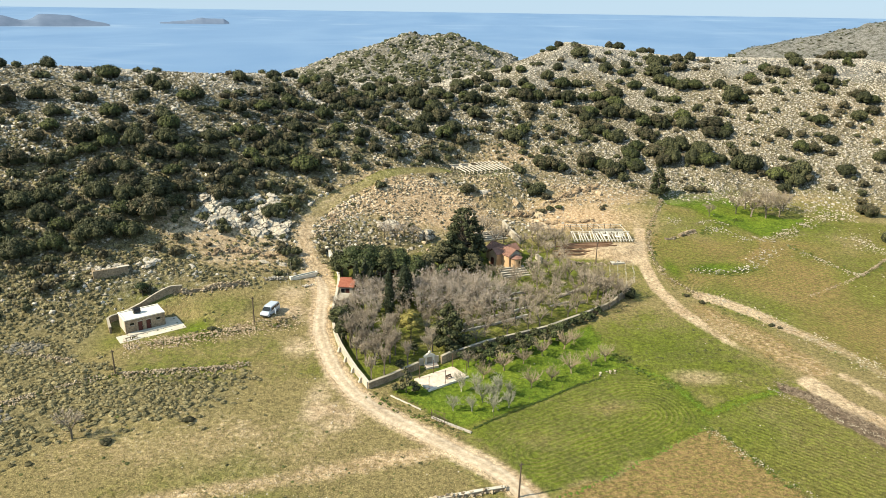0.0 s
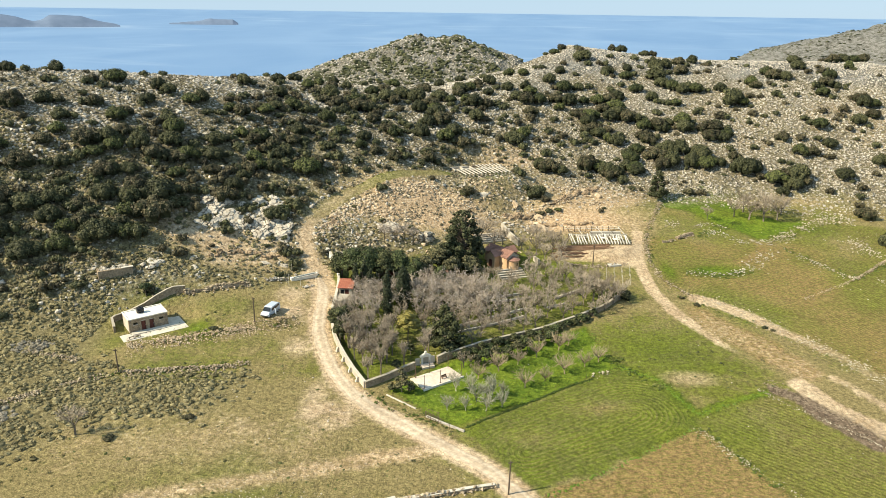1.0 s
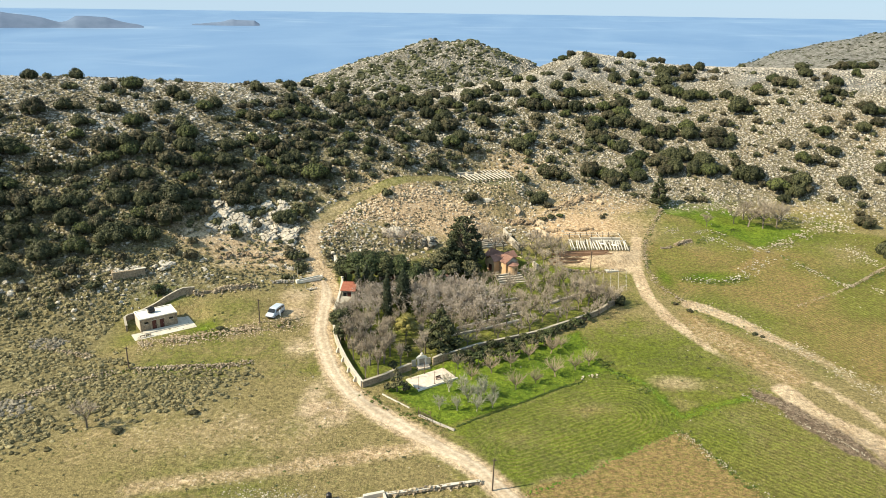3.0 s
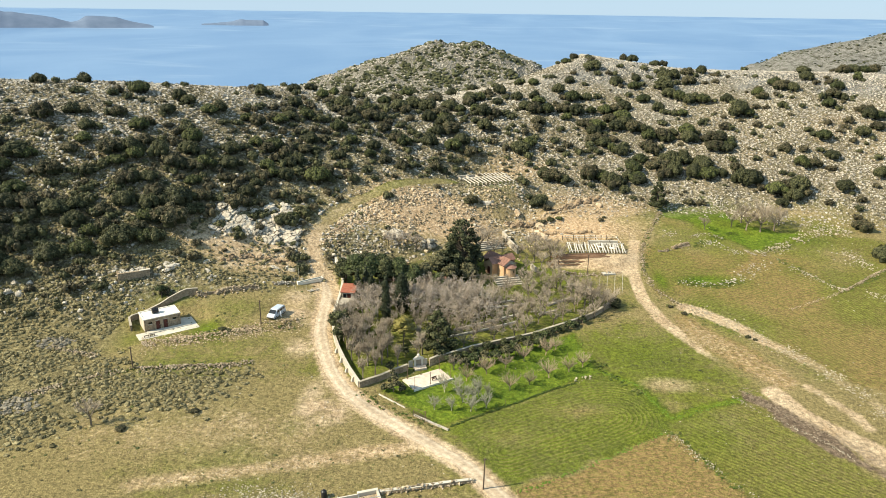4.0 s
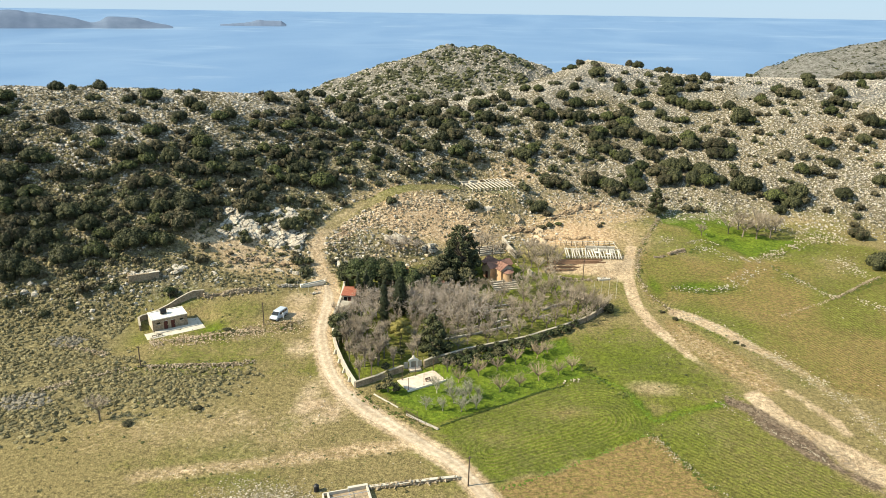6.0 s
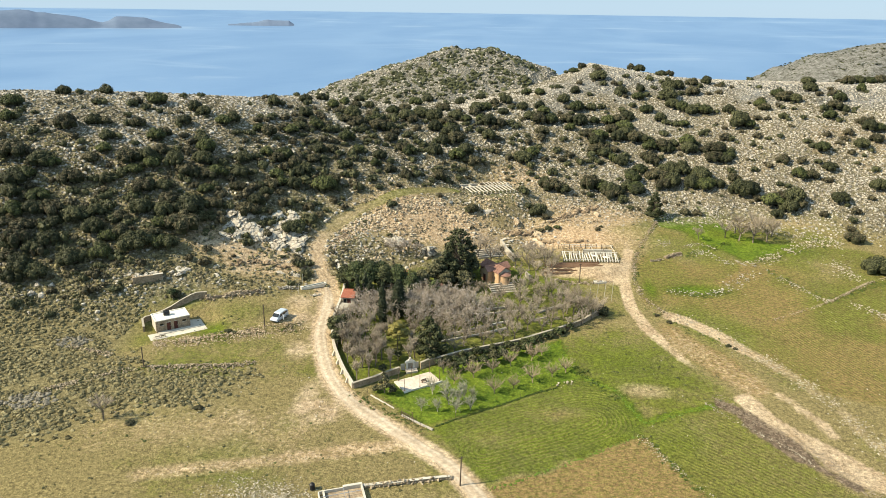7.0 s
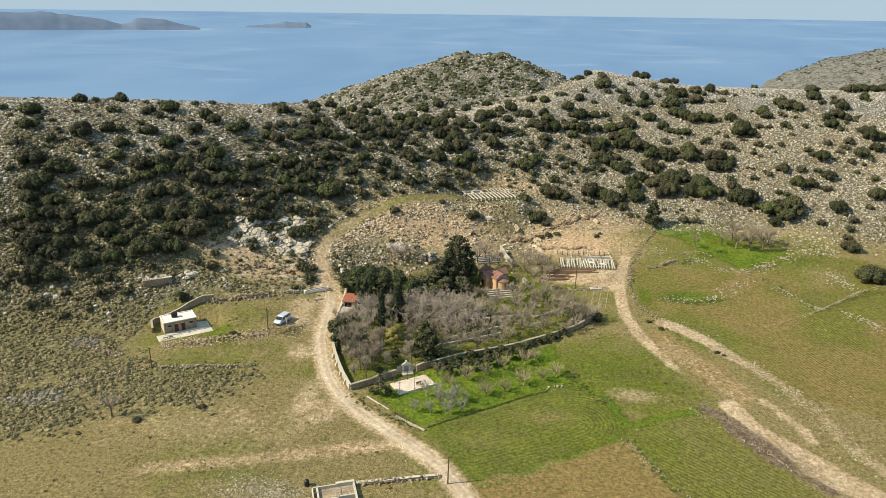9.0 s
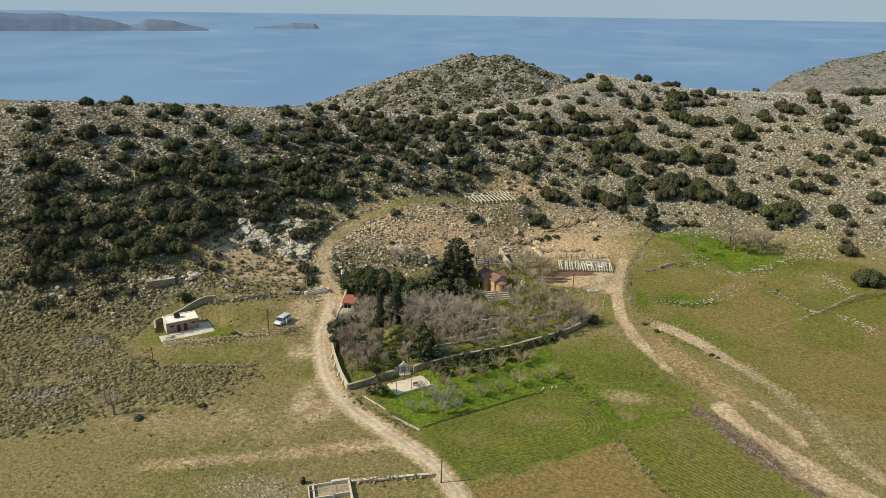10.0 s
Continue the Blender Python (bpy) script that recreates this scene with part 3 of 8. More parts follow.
def build_ground():
    X, Y = np.meshgrid(GX, GY)
    Z = land(X, Y)
    nx, ny = len(GX), len(GY)
    k = (np.arange(ny - 1)[:, None] * nx + np.arange(nx - 1)[None, :]).ravel()
    faces = np.stack([k, k + 1, k + nx + 1, k + nx], 1)
    me = bpy.data.meshes.new("ground")
    me.vertices.add(nx * ny)
    me.vertices.foreach_set("co", np.stack([X, Y, Z], -1).astype(np.float32).ravel())
    me.loops.add(faces.size)
    me.loops.foreach_set("vertex_index", faces.astype(np.int32).ravel())
    me.polygons.add(len(faces))
    me.polygons.foreach_set("loop_start", np.arange(0, faces.size, 4, dtype=np.int32))
    me.update()
    me.polygons.foreach_set("use_smooth", np.ones(len(faces), bool))
    me.materials.append(M_GROUND)
    x, y = X.ravel(), Y.ravel()
    wob = 1.6 * fractal(x, y, 6, 3, 21)
    xw, yw = x + wob, y + 1.6 * fractal(x, y, 6, 3, 31)
    hill = ramp(y - np.interp(x, KX, FOOT_Y), -6, 12)
    # lush: the orchard plot, the sown fields, patches round the hamlet and the upper plots
    lush = np.maximum.reduce([in_field(xw, yw, GREEN_PLOT, 1.0), (0.74 - 0.42 * bump(x, y, 27.3, 100.8, 6, 2) - 0.35 * bump(x, y, 14.2, 92.9, 3.5, 2)) * in_field(xw, yw, MAIN_PLOT, 0.8), 0.52 * in_field(xw, yw, EAST_PLOT, 0.8),
                              0.62 * in_field(xw, yw, HAMLET, 1.0), 1.0 * bump(x, y, 64, 157, 12, 4.5), 0.9 * bump(x, y, 53, 156, 3, 9), 0.8 * bump(x, y, 99, 182, 15, 6), 0.6 * bump(x, y, 88, 164, 6, 6),
                              0.55 * bump(x, y, 100, 185, 14, 5), 0.25 * bump(x, y, 80, 145, 40, 14),
                              0.95 * bump(x, y, -47.5, 122, 3.2, 4.5), 0.85 * bump(x, y, -59.5, 132, 7, 3.6), 0.70 * bump(x, y, 41, 120, 17, 14), np.clip(0.16 + 0.95 * fractal(x, y, 13, 4, 24), 0, 0.62) * ramp(y, 66, 76) * (1 - ramp(y, 124, 140)) * (1 - ramp(x, 0, 8)) * ramp(x, -66, -52), 0.55 * bump(x, y, 52, 114, 9, 6), 0.42 * bump(x, y, 75, 118, 8, 10), 0.6 * bump(x, y, -47, 119, 5, 2), 0.5 * bump(x, y, -44, 130, 8, 5), 1.15 * bump(x, y, 9, 201.5, 13, 5.5), 0.85 * bump(x, y, 29.1, 192.4, 7, 2.0),
                              0.5 * bump(x, y, 26, 192, 6, 3), 0.40 * (1 - ramp(off_line(x, y, UPPER_TRACK), 0.8, 1.7)) * ramp(y, 172, 183), 0.52 * in_field(xw, yw, TERRACED_PLOT, 2.0) * (1 - 0.5 * bump(x, y, 66, 170, 8, 5)), in_field(xw, yw, UPPER_PLOTS, 2.0) * np.clip(0.30 + 0.2 * ramp(y, 170, 195) + 1.1 * fractal(x, y, 16, 3, 23), 0, 0.6), in_field(xw, yw, LUSH_SLOPE, 2.0) * (1.0 + 0.4 * fractal(x, y, 6, 2, 28)), 0.7 * bump(x, y, 78, 203, 18, 4), 0.6 * bump(x, y, 105, 190, 12, 4)])
    lush = np.maximum(lush, 0.9 * (1 - ramp(off_line(xw, yw, [(32.6, 114.2), (38.3, 109.7), (42.3, 98.7), (56.1, 105.6)]), 0.5, 1.6)))
    tilled = np.maximum.reduce([(0.95 + 0.8 * fractal(x, y, 7, 3, 47)) * in_field(xw, yw, BROWN_GROUND, 2.5), in_field(xw, yw, SOIL_PLOT, 0.7), 0.55 * in_field(xw, yw, EAST_PLOT, 1) * np.clip(0.7 + 1.2 * fractal(x, y, 16, 2, 26), 0, 1), 0.42 * bump(x, y, 95, 140, 30, 18), 0.5 * bump(x, y, 27.3, 100.8, 7, 2.2), 0.42 * bump(x, y, 14.2, 92.9, 4, 2), 0.40 * bump(x, y, 76, 170, 9, 5), in_field(xw, yw, UPPER_PLOTS, 2.0) * np.clip(0.62 - 0.3 * in_field(x, y, LUSH_SLOPE, 3.0) + 1.2 * fractal(x, y, 20, 2, 27), 0, 0.85)])
    dirt = np.maximum.reduce([1.15 - 1.15 * ramp(off_line(x, y, ROAD), 1.3 + 1.0 * ramp(y, 134, 144), 2.9 + 0.8 * ramp(y, 134, 144)), (0.50 - 0.22 * ramp(y, 176, 194)) * (1 - ramp(off_line(x, y, UPPER_TRACK), 1.4 - 0.6 * ramp(y, 160, 176), 4.0 - 1.6 * ramp(y, 160, 176))),
                              (1 - ramp(off_line(x, y, EAST_TRACK), 0.6, 2.0)) * (0.82 + 0.3 * ramp(y, 122, 134) + 0.6 * fractal(x, y, 7, 3, 35)) * ramp(y, 124, 132), in_field(xw, yw, PALE_GROUND, 0.8) * (1.2 + 0.5 * fractal(x, y, 6, 3, 37)), 0.95 * (1 - ramp(off_line(x, y, PALE_SPUR), 0.6, 1.9)) * (0.8 + 0.9 * fractal(x, y, 6, 3, 38)), (1 - ramp(off_line(x, y, WHEEL_TRACK), 0.5, 1.7)) * (0.42 + 0.32 * ramp(y, 116, 130) + 0.6 * fractal(x, y, 5, 3, 36)), (1 - ramp(off_line(x, y, RUBBLE_STRIP), 1.0, 2.6)) * (1.1 - 0.75 * ramp(x, 66, 76) + 0.6 * fractal(x, y, 4, 3, 39)), 0.27 * (1 - ramp(off_line(x, y, FIELD_TRACK), 0.4, 2.4)),
                              0.95 * in_field(xw, yw, YARD, 2.0), 0.9 * bump(x, y, -31, 130, 5, 3.5), 0.72 * bump(x, y, -27.2, 117.8, 3.5, 5) * (1 + 1.5 * fractal(x, y, 4, 3, 48)), 0.8 * bump(x, y, -18.5, 96.8, 4.2, 4) * (1 + 1.6 * fractal(x, y, 3, 3, 49)), 0.66 * bump(x, y, -15.5, 97, 3.5, 5) * (1 + fractal(x, y, 4, 3, 34)), 0.8 * bump(x, y, -50, 151, 17, 8) * (1 + 0.9 * fractal(x, y, 5, 3, 42)), 0.74 * bump(x, y, -32, 136, 4, 6), 0.6 * bump(x, y, -44, 158, 9, 5), 0.55 * bump(x, y, 44, 110, 6, 3), 0.3 * bump(x, y, -24, 92, 16, 5), 0.62 * bump(x, y, -20.5, 101, 2.5, 7), 0.38 * bump(x, y, 46.5, 108.3, 3.4, 1.4), 0.34 * bump(x, y, 38.5, 107.6, 2.5, 1.6)])
    dirt = np.maximum(dirt * (1 - hill * (off_line(x, y, UPPER_TRACK) > 7) * (x > -34)), 0)
    ochre = np.maximum.reduce([0.85 * bump(x, y, 22, 216, 16, 11), 0.7 * bump(x, y, 44, 234, 16, 9), 0.6 * bump(x, y, -12, 208, 14, 8), 1.1 * bump(x, y, -6, 181, 26, 13), 0.95 * bump(x, y, 34, 187, 22, 12), 0.6 * bump(x, y, 20, 212, 14, 7), 0.55 * bump(x, y, -36, 160, 6, 10), 0.5 * bump(x, y, 100, 200, 20, 4),
                               0.45 * bump(x, y, 110, 230, 30, 30), 0.42 * in_field(xw, yw, BROWN_GROUND, 2.0), 0.35 * bump(x, y, -85, 160, 30, 30), 0.42 * bump(x, y, -35, 88, 26, 10), 0.58 * (1 - ramp(off_line(x, y, FIELD_TRACK), 0.5, 3.2)), 0.8 * (1 - ramp(off_line(x, y, UPPER_TRACK), 1.0, 3.0)) * (1 - ramp(y, 160, 171)), 0.5 * bump(x, y, -45, 152, 10, 4)])
    scree = hill * (0.60 + 0.14 * ramp(x, 15, 70) + 0.15 * ramp(y, 195, 225) + 0.20 * ramp(y - np.interp(x, KX, RIDGE_Y), -60, -25) + 0.5 * fractal(x, y, 18, 3, 29)) * (1 - 0.8 * bump(x, y, -6, 178, 26, 14)) * (1 - 0.8 * bump(x, y, 34, 188, 20, 12))
    scree = np.maximum.reduce([scree, 0.8 * bump(x, y, -46, 158, 9, 5), 0.42 * bump(x, y, -19, 73, 8, 3)])
    scree = scree * (1 - 0.9 * (1 - ramp(off_line(x, y, UPPER_TRACK), 1.0, 2.0)))
    scrub = np.maximum(0.85 * in_field(xw, yw, SCRUB_PLOT, 6.0), 0.75 * hill * (1 - ramp(x, -20, 50)))
    scrub = np.maximum(scrub, np.where(y > 330, 0.9, 0))
    scree = np.where(y > 345, np.where(x > 300, 1.3, 1.14), scree)
    ochre = ochre * (1 - 0.92 * (1 - ramp(off_line(x, y, UPPER_TRACK), 1.0, 1.9)) * ramp(y, 166, 180))
    knoll = np.clip(bump(x, y, -8, 179, 26, 14) + bump(x, y, 34, 188, 22, 12), 0, 1)
    scrub = scrub * (0.12 + 0.88 * ramp(off_line(x, y, UPPER_TRACK), 1.0, 2.0))
    scrub = scrub * (1 - 0.9 * knoll) * (1 - 0.9 * bump(x, y, -50, 146, 20, 11))
    scree = scree * (1 - 0.75 * bump(x, y, -50, 147, 16, 9))
    ochre = np.maximum.reduce([ochre, 0.8 * bump(x, y, -50, 150, 18, 9), 0.78 * ramp(y - np.interp(x, KX, FOOT_Y), -4 + 8 * ramp(x, 52, 62), 10 + 8 * ramp(x, 52, 62)) * ramp(x, 0, 40) * (y < 330)])
    # dryness of the meadow, and bare dark soil
    dry = np.clip(0.08 + 0.55 * bump(x, y, -44, 124, 18, 11) * (0.7 + 1.6 * fractal(x, y, 7, 3, 41)) + 0.45 * ramp(-x, -6, 14) * ramp(-y, -120, -106) + 0.5 * bump(x, y, 44, 110, 8, 4) + 0.5 * bump(x, y, 46, 108.3, 5, 2) + 0.3 * bump(x, y, 62, 119, 6, 10) - 0.6 * bump(x, y, 41, 120, 18, 15) + 0.9 * fractal(x, y, 30, 3, 33), 0, 1)
    dark = in_field(xw, yw, DARK_GROUND, 0.7) * (0.95 + 0.9 * fractal(x, y, 5, 3, 40))
    rows = drill_rows(x, y)
    for name, cols, last in (("cover", (lush, dirt, scree), dry), ("cover_more", (tilled, ochre, scrub), dark), ("drill_rows", (rows, drilled(x, y), rows), rows)):
        a = me.color_attributes.new(name, "FLOAT_COLOR", "POINT")
        a.data.foreach_set("color", np.stack([*cols, last], -1).astype(np.float32).ravel())
    ob = new("ground", me)
    return tagged(ob, "winter meadow, ploughed plots and stony limestone slopes", "ground", kind="structure")


build_ground()


def build_sea():
    """Open water as far as the eye reaches."""
    radii = np.concatenate([np.linspace(350, 2400, 24), np.linspace(2500, 4880, 40)])
    turns = np.radians(np.linspace(-68, 68, 90))
    R, A = np.meshgrid(radii, turns)
    rise = np.clip((R - 2300) / 2580, 0, 1) ** 1.6
    Z = -30 + 78.0 * rise
    v = np.stack([R * np.sin(A), R * np.cos(A), Z], -1).reshape(-1, 3)
    n = len(radii)
    k = (np.arange(len(turns) - 1)[:, None] * n + np.arange(n - 1)[None, :]).ravel()
    ob = new("sea", mesh_of("sea", v, np.stack([k, k + n, k + n + 1, k + 1], 1), M_SEA))
    tagged(ob, "calm blue open sea with pale slicks", "sea", kind="structure")


build_sea()


def lay_track(name, line, half, label, lift=0.06, seed=5):
    """A worn dirt road with ragged edges, laid on the ground."""
    d, x, y, dx, dy = along(line, 0.5)
    cols = 13
    u = np.linspace(-1, 1, cols)
    h = np.interp(d, np.linspace(0, d[-1], len(half)), half)
    left, right = h * (1 + 0.25 * fractal(d, d * 0, 7, 3, seed)), h * (1 + 0.25 * fractal(d, d * 0 + 50, 5, 3, seed + 9))
    left, right = left * (1 + 0.28 * fractal(d, d * 0 + 9, 1.3, 2, seed + 3)), right * (1 + 0.28 * fractal(d, d * 0 + 70, 1.3, 2, seed + 4))
    w = np.where(u[None, :] < 0, left[:, None], right[:, None]) * u[None, :]
    X, Y = x[:, None] - dy[:, None] * w, y[:, None] + dx[:, None] * w
    ruts = 0.05 * np.exp(-((np.abs(u) - 0.45) / 0.16) ** 2)[None, :]
    Z = land(X, Y) + lift * (1 - np.abs(u[None, :]) ** 4 * 1.6) - ruts
    v = np.stack([X, Y, Z], -1).reshape(-1, 3)
    k = (np.arange(len(d) - 1)[:, None] * cols + np.arange(cols - 1)[None, :]).ravel()
    me = mesh_of(name, v, np.stack([k, k + cols, k + cols + 1, k + 1], 1), M_ROAD)
    me.polygons.foreach_set("use_smooth", np.ones(len(me.polygons), bool))
    wear = me.color_attributes.new("wear", "FLOAT_COLOR", "POINT")
    worn = np.repeat((ruts / 0.05).repeat(len(d), 0).ravel()[:, None], 4, 1)
    wear.data.foreach_set("color", worn.astype(np.float32).ravel())
    tagged(new(name, me), label, "road", kind="structure")


lay_track("road", ROAD, (1.5, 1.5, 1.5, 1.5, 1.5, 1.5, 1.5, 1.5, 1.5, 1.5, 1.5, 1.55, 1.6, 1.6, 1.5, 1.3, 0.3), "pale dusty dirt road with wheel ruts", 0.08)

# ---- plants and stones: shapes ----
rng = np.random.default_rng(7)


def unit_rows(n):
    v = rng.normal(size=(n, 3))
    return v / np.linalg.norm(v, axis=1, keepdims=True)


def leaf_cloud(centres, radii, per, size, lift=0.0, flat=1.0, rough=0.5):
    """Small leaf clumps (bent triangles) over the surface of lobes."""
    vs, fs = [], []
    for c, r in zip(centres, radii):
        n = max(6, int(per * r * r))
        d = unit_rows(n)
        d[:, 2] = np.abs(d[:, 2]) * 0.9 + d[:, 2] * 0.1
        d /= np.linalg.norm(d, axis=1, keepdims=True)
        p = np.asarray(c) + d * r * (0.80 + 0.28 * rng.random((n, 1))) * (1, 1, flat)
        nrm = d + rough * unit_rows(n)
        a = np.cross(nrm, unit_rows(n))
        a /= np.linalg.norm(a, axis=1, keepdims=True) + 1e-9
        b = np.cross(nrm, a)
        b /= np.linalg.norm(b, axis=1, keepdims=True) + 1e-9
        s = size * (0.6 + 0.8 * rng.random((n, 1)))
        tri = np.stack([p - a * s * 0.5, p + a * s * 0.5 + nrm * s * 0.15, p + b * s * 0.9 + (0, 0, lift)], 1)
        k = len(vs) * 3 if not vs else sum(len(q) for q in vs)
        vs.append(tri.reshape(-1, 3))
        fs.append(np.arange(n * 3).reshape(-1, 3) + k)
    return np.concatenate(vs), np.concatenate(fs)


def lumpy(n_lon, n_lat, jag=0.15, squash=1.0, seed=0, closed=True):
    """A closed lumpy body, flat-bottomed when squashed."""
    g = np.random.default_rng(seed)
    vs = [(0, 0, squash)]
    for i in range(1, n_lat):
        th = math.pi * i / n_lat
        for j in range(n_lon):
            ph = math.tau * (j + 0.5 * (i % 2)) / n_lon
            r = 1 + jag * (g.random() * 2 - 1)
            vs.append((r * math.sin(th) * math.cos(ph), r * math.sin(th) * math.sin(ph), squash * r * math.cos(th)))
    vs.append((0, 0, -squash))
    fs = []
    for j in range(n_lon):
        fs.append((0, 1 + j, 1 + (j + 1) % n_lon))
    for i in range(n_lat - 2):
        a, b = 1 + i * n_lon, 1 + (i + 1) * n_lon
        for j in range(n_lon):
            j2 = (j + 1) % n_lon
            fs += [(a + j, b + j, b + j2), (a + j, b + j2, a + j2)]
    last = len(vs) - 1
    for j in range(n_lon if closed else 0):
        fs.append((last, 1 + (n_lat - 2) * n_lon + (j + 1) % n_lon, 1 + (n_lat - 2) * n_lon + j))
    return np.array(vs), np.array(fs)


def shrub_shape(seed, lobes=14, leaves=2400, size=0.08, tall=0.8, sides=(7, 4)):
    """Leaves and inside of a round evergreen shrub, 1 in radius: a dome of rounded lobes."""
    global rng
    rng = np.random.default_rng(100 + seed)
    cs, rs = [], []
    for k in range(lobes):
        a, q = k * 2.4 + 0.6 * rng.random(), 0.70 * math.sqrt((k + 0.4) / lobes)
        cs.append((q * math.cos(a), q * math.sin(a), tall * (0.34 + 0.42 * (1 - (q / 0.72) ** 2)) * (0.82 + 0.36 * rng.random())))
        rs.append((0.26 + 0.18 * rng.random()) * (14 / lobes) ** 0.35)
    per = leaves / sum(r * r for r in rs)
    leaves = leaf_cloud(cs, rs, per, size, rough=0.42)
    vs, fs, at = [], [], 0
    for k, (c, r) in enumerate(zip(cs, rs)):
        v, f = lumpy(*sides, 0.2, 1.0, 50 * seed + k, False)
        vs.append(v[:-1] * r * 0.86 + c)
        fs.append(f + at)
        at += len(v) - 1
    return leaves, (np.concatenate(vs), np.concatenate(fs))


def spread(shapes, places, name, material, label, category, kind="stuff"):
    """Many copies of small shapes joined into one mesh: places are rows of x, y, z, scale, turn, height factor."""
    vs, fs, at = [], [], 0
    for i, (x, y, z, s, turn, tall) in enumerate(places):
        v, f = shapes[i % len(shapes)]
        c, sn = math.cos(turn), math.sin(turn)
        w = np.empty_like(v)
        w[:, 0], w[:, 1], w[:, 2] = (v[:, 0] * c - v[:, 1] * sn) * s + x, (v[:, 0] * sn + v[:, 1] * c) * s + y, v[:, 2] * s * tall + z
        vs.append(w)
        fs.append(f + at)
        at += len(v)
    V, F = np.concatenate(vs), np.concatenate(fs)
    me = bpy.data.meshes.new(name)
    me.vertices.add(len(V))
    me.vertices.foreach_set("co", V.astype(np.float32).ravel())
    me.loops.add(F.size)
    me.loops.foreach_set("vertex_index", F.astype(np.int32).ravel())
    me.polygons.add(len(F))
    me.polygons.foreach_set("loop_start", np.arange(0, F.size, 3, dtype=np.int32))
    me.update(calc_edges=True)
    me.polygons.foreach_set("use_smooth", np.zeros(len(F), bool))
    me.materials.append(material)
    return tagged(new(name, me), label, category, kind=kind)


def strewn(n, x0, x1, y0, y1, chance, seed):
    """Random places kept with a chance that depends on where they lie."""
    g = np.random.default_rng(seed)
    x, y = x0 + (x1 - x0) * g.random(n), y0 + (y1 - y0) * g.random(n)
    keep = g.random(n) < chance(x, y)
    return x[keep], y[keep], g


# ---- shrubs of the slopes ----
# shrubs of the slopes, stretch by stretch: x, y, radius
BRUSH_WEST_CREST = [(-118.9, 190.5, 2.6), (-115.1, 192.3, 1.5), (-114.6, 200.9, 1.1), (-109.6, 197.4, 2.2), (-102.2, 199.7, 1.1), (-97.8, 200.9, 1.5), (-125.2, 175.5, 3.2), (-105.1, 187.5, 1.6), (-97.6, 190, 1.8), (-93.2, 190, 1.7), (-106.2, 170.2, 3), (-102.7, 167.1, 1.6), (-100, 166.2, 1.3), (-101.3, 175.1, 2.3), (-98.9, 176.6, 2), (-95.6, 183.2, 1.5), (-93.4, 179.6, 1.7), (-90.9, 180.4, 2.3), (-112.5, 165, 1.7), (-95.1, 170.6, 2), (-120.7, 167.1, 2), (-119.3, 168.8, 1.7)]
BRUSH_WEST_MID = [(-112.6, 156.1, 3.5), (-109.9, 157.3, 1.9), (-105.4, 156.4, 3.2), (-103, 156.6, 2.2), (-86.7, 165.2, 3.4), (-82.2, 167.1, 2.5), (-93.5, 165.7, 2.2), (-95.4, 161.8, 2.2), (-108.5, 148.8, 2.8), (-107.1, 151.4, 2.5), (-97, 154.3, 2.8), (-92.3, 156.7, 1.8), (-88.7, 157.1, 2.1), (-86.5, 160.5, 1.8), (-84.1, 162, 2.2), (-79.1, 157.5, 2.7), (-107.5, 145.7, 2.5), (-101.6, 146.7, 2.7), (-96.8, 144.3, 2.7), (-100.4, 143.1, 2.7), (-104.3, 141.2, 2.7), (-104.8, 138.3, 2.1), (-93.4, 145.9, 1.8), (-90.5, 144.5, 3.2), (-86.8, 147, 2.4), (-100.5, 138.2, 2.7), (-85.4, 142.6, 2.6), (-94.6, 141.3, 2.1), (-80.7, 147.8, 2), (-77, 151, 2.6)]
BRUSH_WEST_LOW = [(-93.5, 136.6, 2.6), (-99.9, 134.6, 3.2), (-95.5, 134, 2), (-81.4, 141.6, 2), (-78.7, 143.4, 2), (-73.9, 140.8, 3.4), (-71.9, 143.1, 2.5), (-80.7, 136.6, 2.5), (-80, 131.6, 1.8), (-86.6, 134, 2.8), (-95.9, 128.8, 3.1), (-100.2, 130.6, 2), (-92.4, 128.4, 2.8), (-96.5, 126.1, 2.3), (-89.8, 136, 1.7), (-86.3, 138.7, 1.4), (-77, 136.8, 1.9), (-77.4, 131.6, 1.1)]
BRUSH_NORTHWEST = [(-92.3, 196.3, 3.2), (-86.8, 214.5, 1.5), (-89.7, 208.2, 1.5), (-80.9, 196.5, 2.4), (-77.7, 195.1, 2.4), (-71.3, 194.2, 2.7), (-69.6, 197.6, 2.4), (-80.6, 187.3, 2.4), (-84.3, 176.6, 2.6), (-83.1, 180, 2), (-78.2, 181.2, 1.6), (-73.1, 181.2, 2.3), (-70.6, 178.6, 3.2), (-80.3, 171.2, 2.2), (-75.3, 168.6, 2.5), (-80.5, 165.3, 2.5), (-71.9, 167.6, 2.8), (-69.7, 174, 2.4), (-67.4, 175.5, 1.9), (-64.6, 171.1, 2.8), (-66.5, 169.6, 2.5), (-69.7, 167.8, 2.1), (-66.1, 191.4, 1.7), (-61.9, 198.5, 2), (-58.7, 197.9, 2.7), (-63.7, 202.4, 1.7), (-63.8, 220, 2.6), (-68.8, 226.3, 1.3), (-67, 228, 1.7), (-61.7, 222.7, 1.5), (-63.1, 244.5, 1.4), (-57.1, 210.5, 1.8), (-53.2, 203.4, 2.8), (-52.4, 210.2, 2.1)]
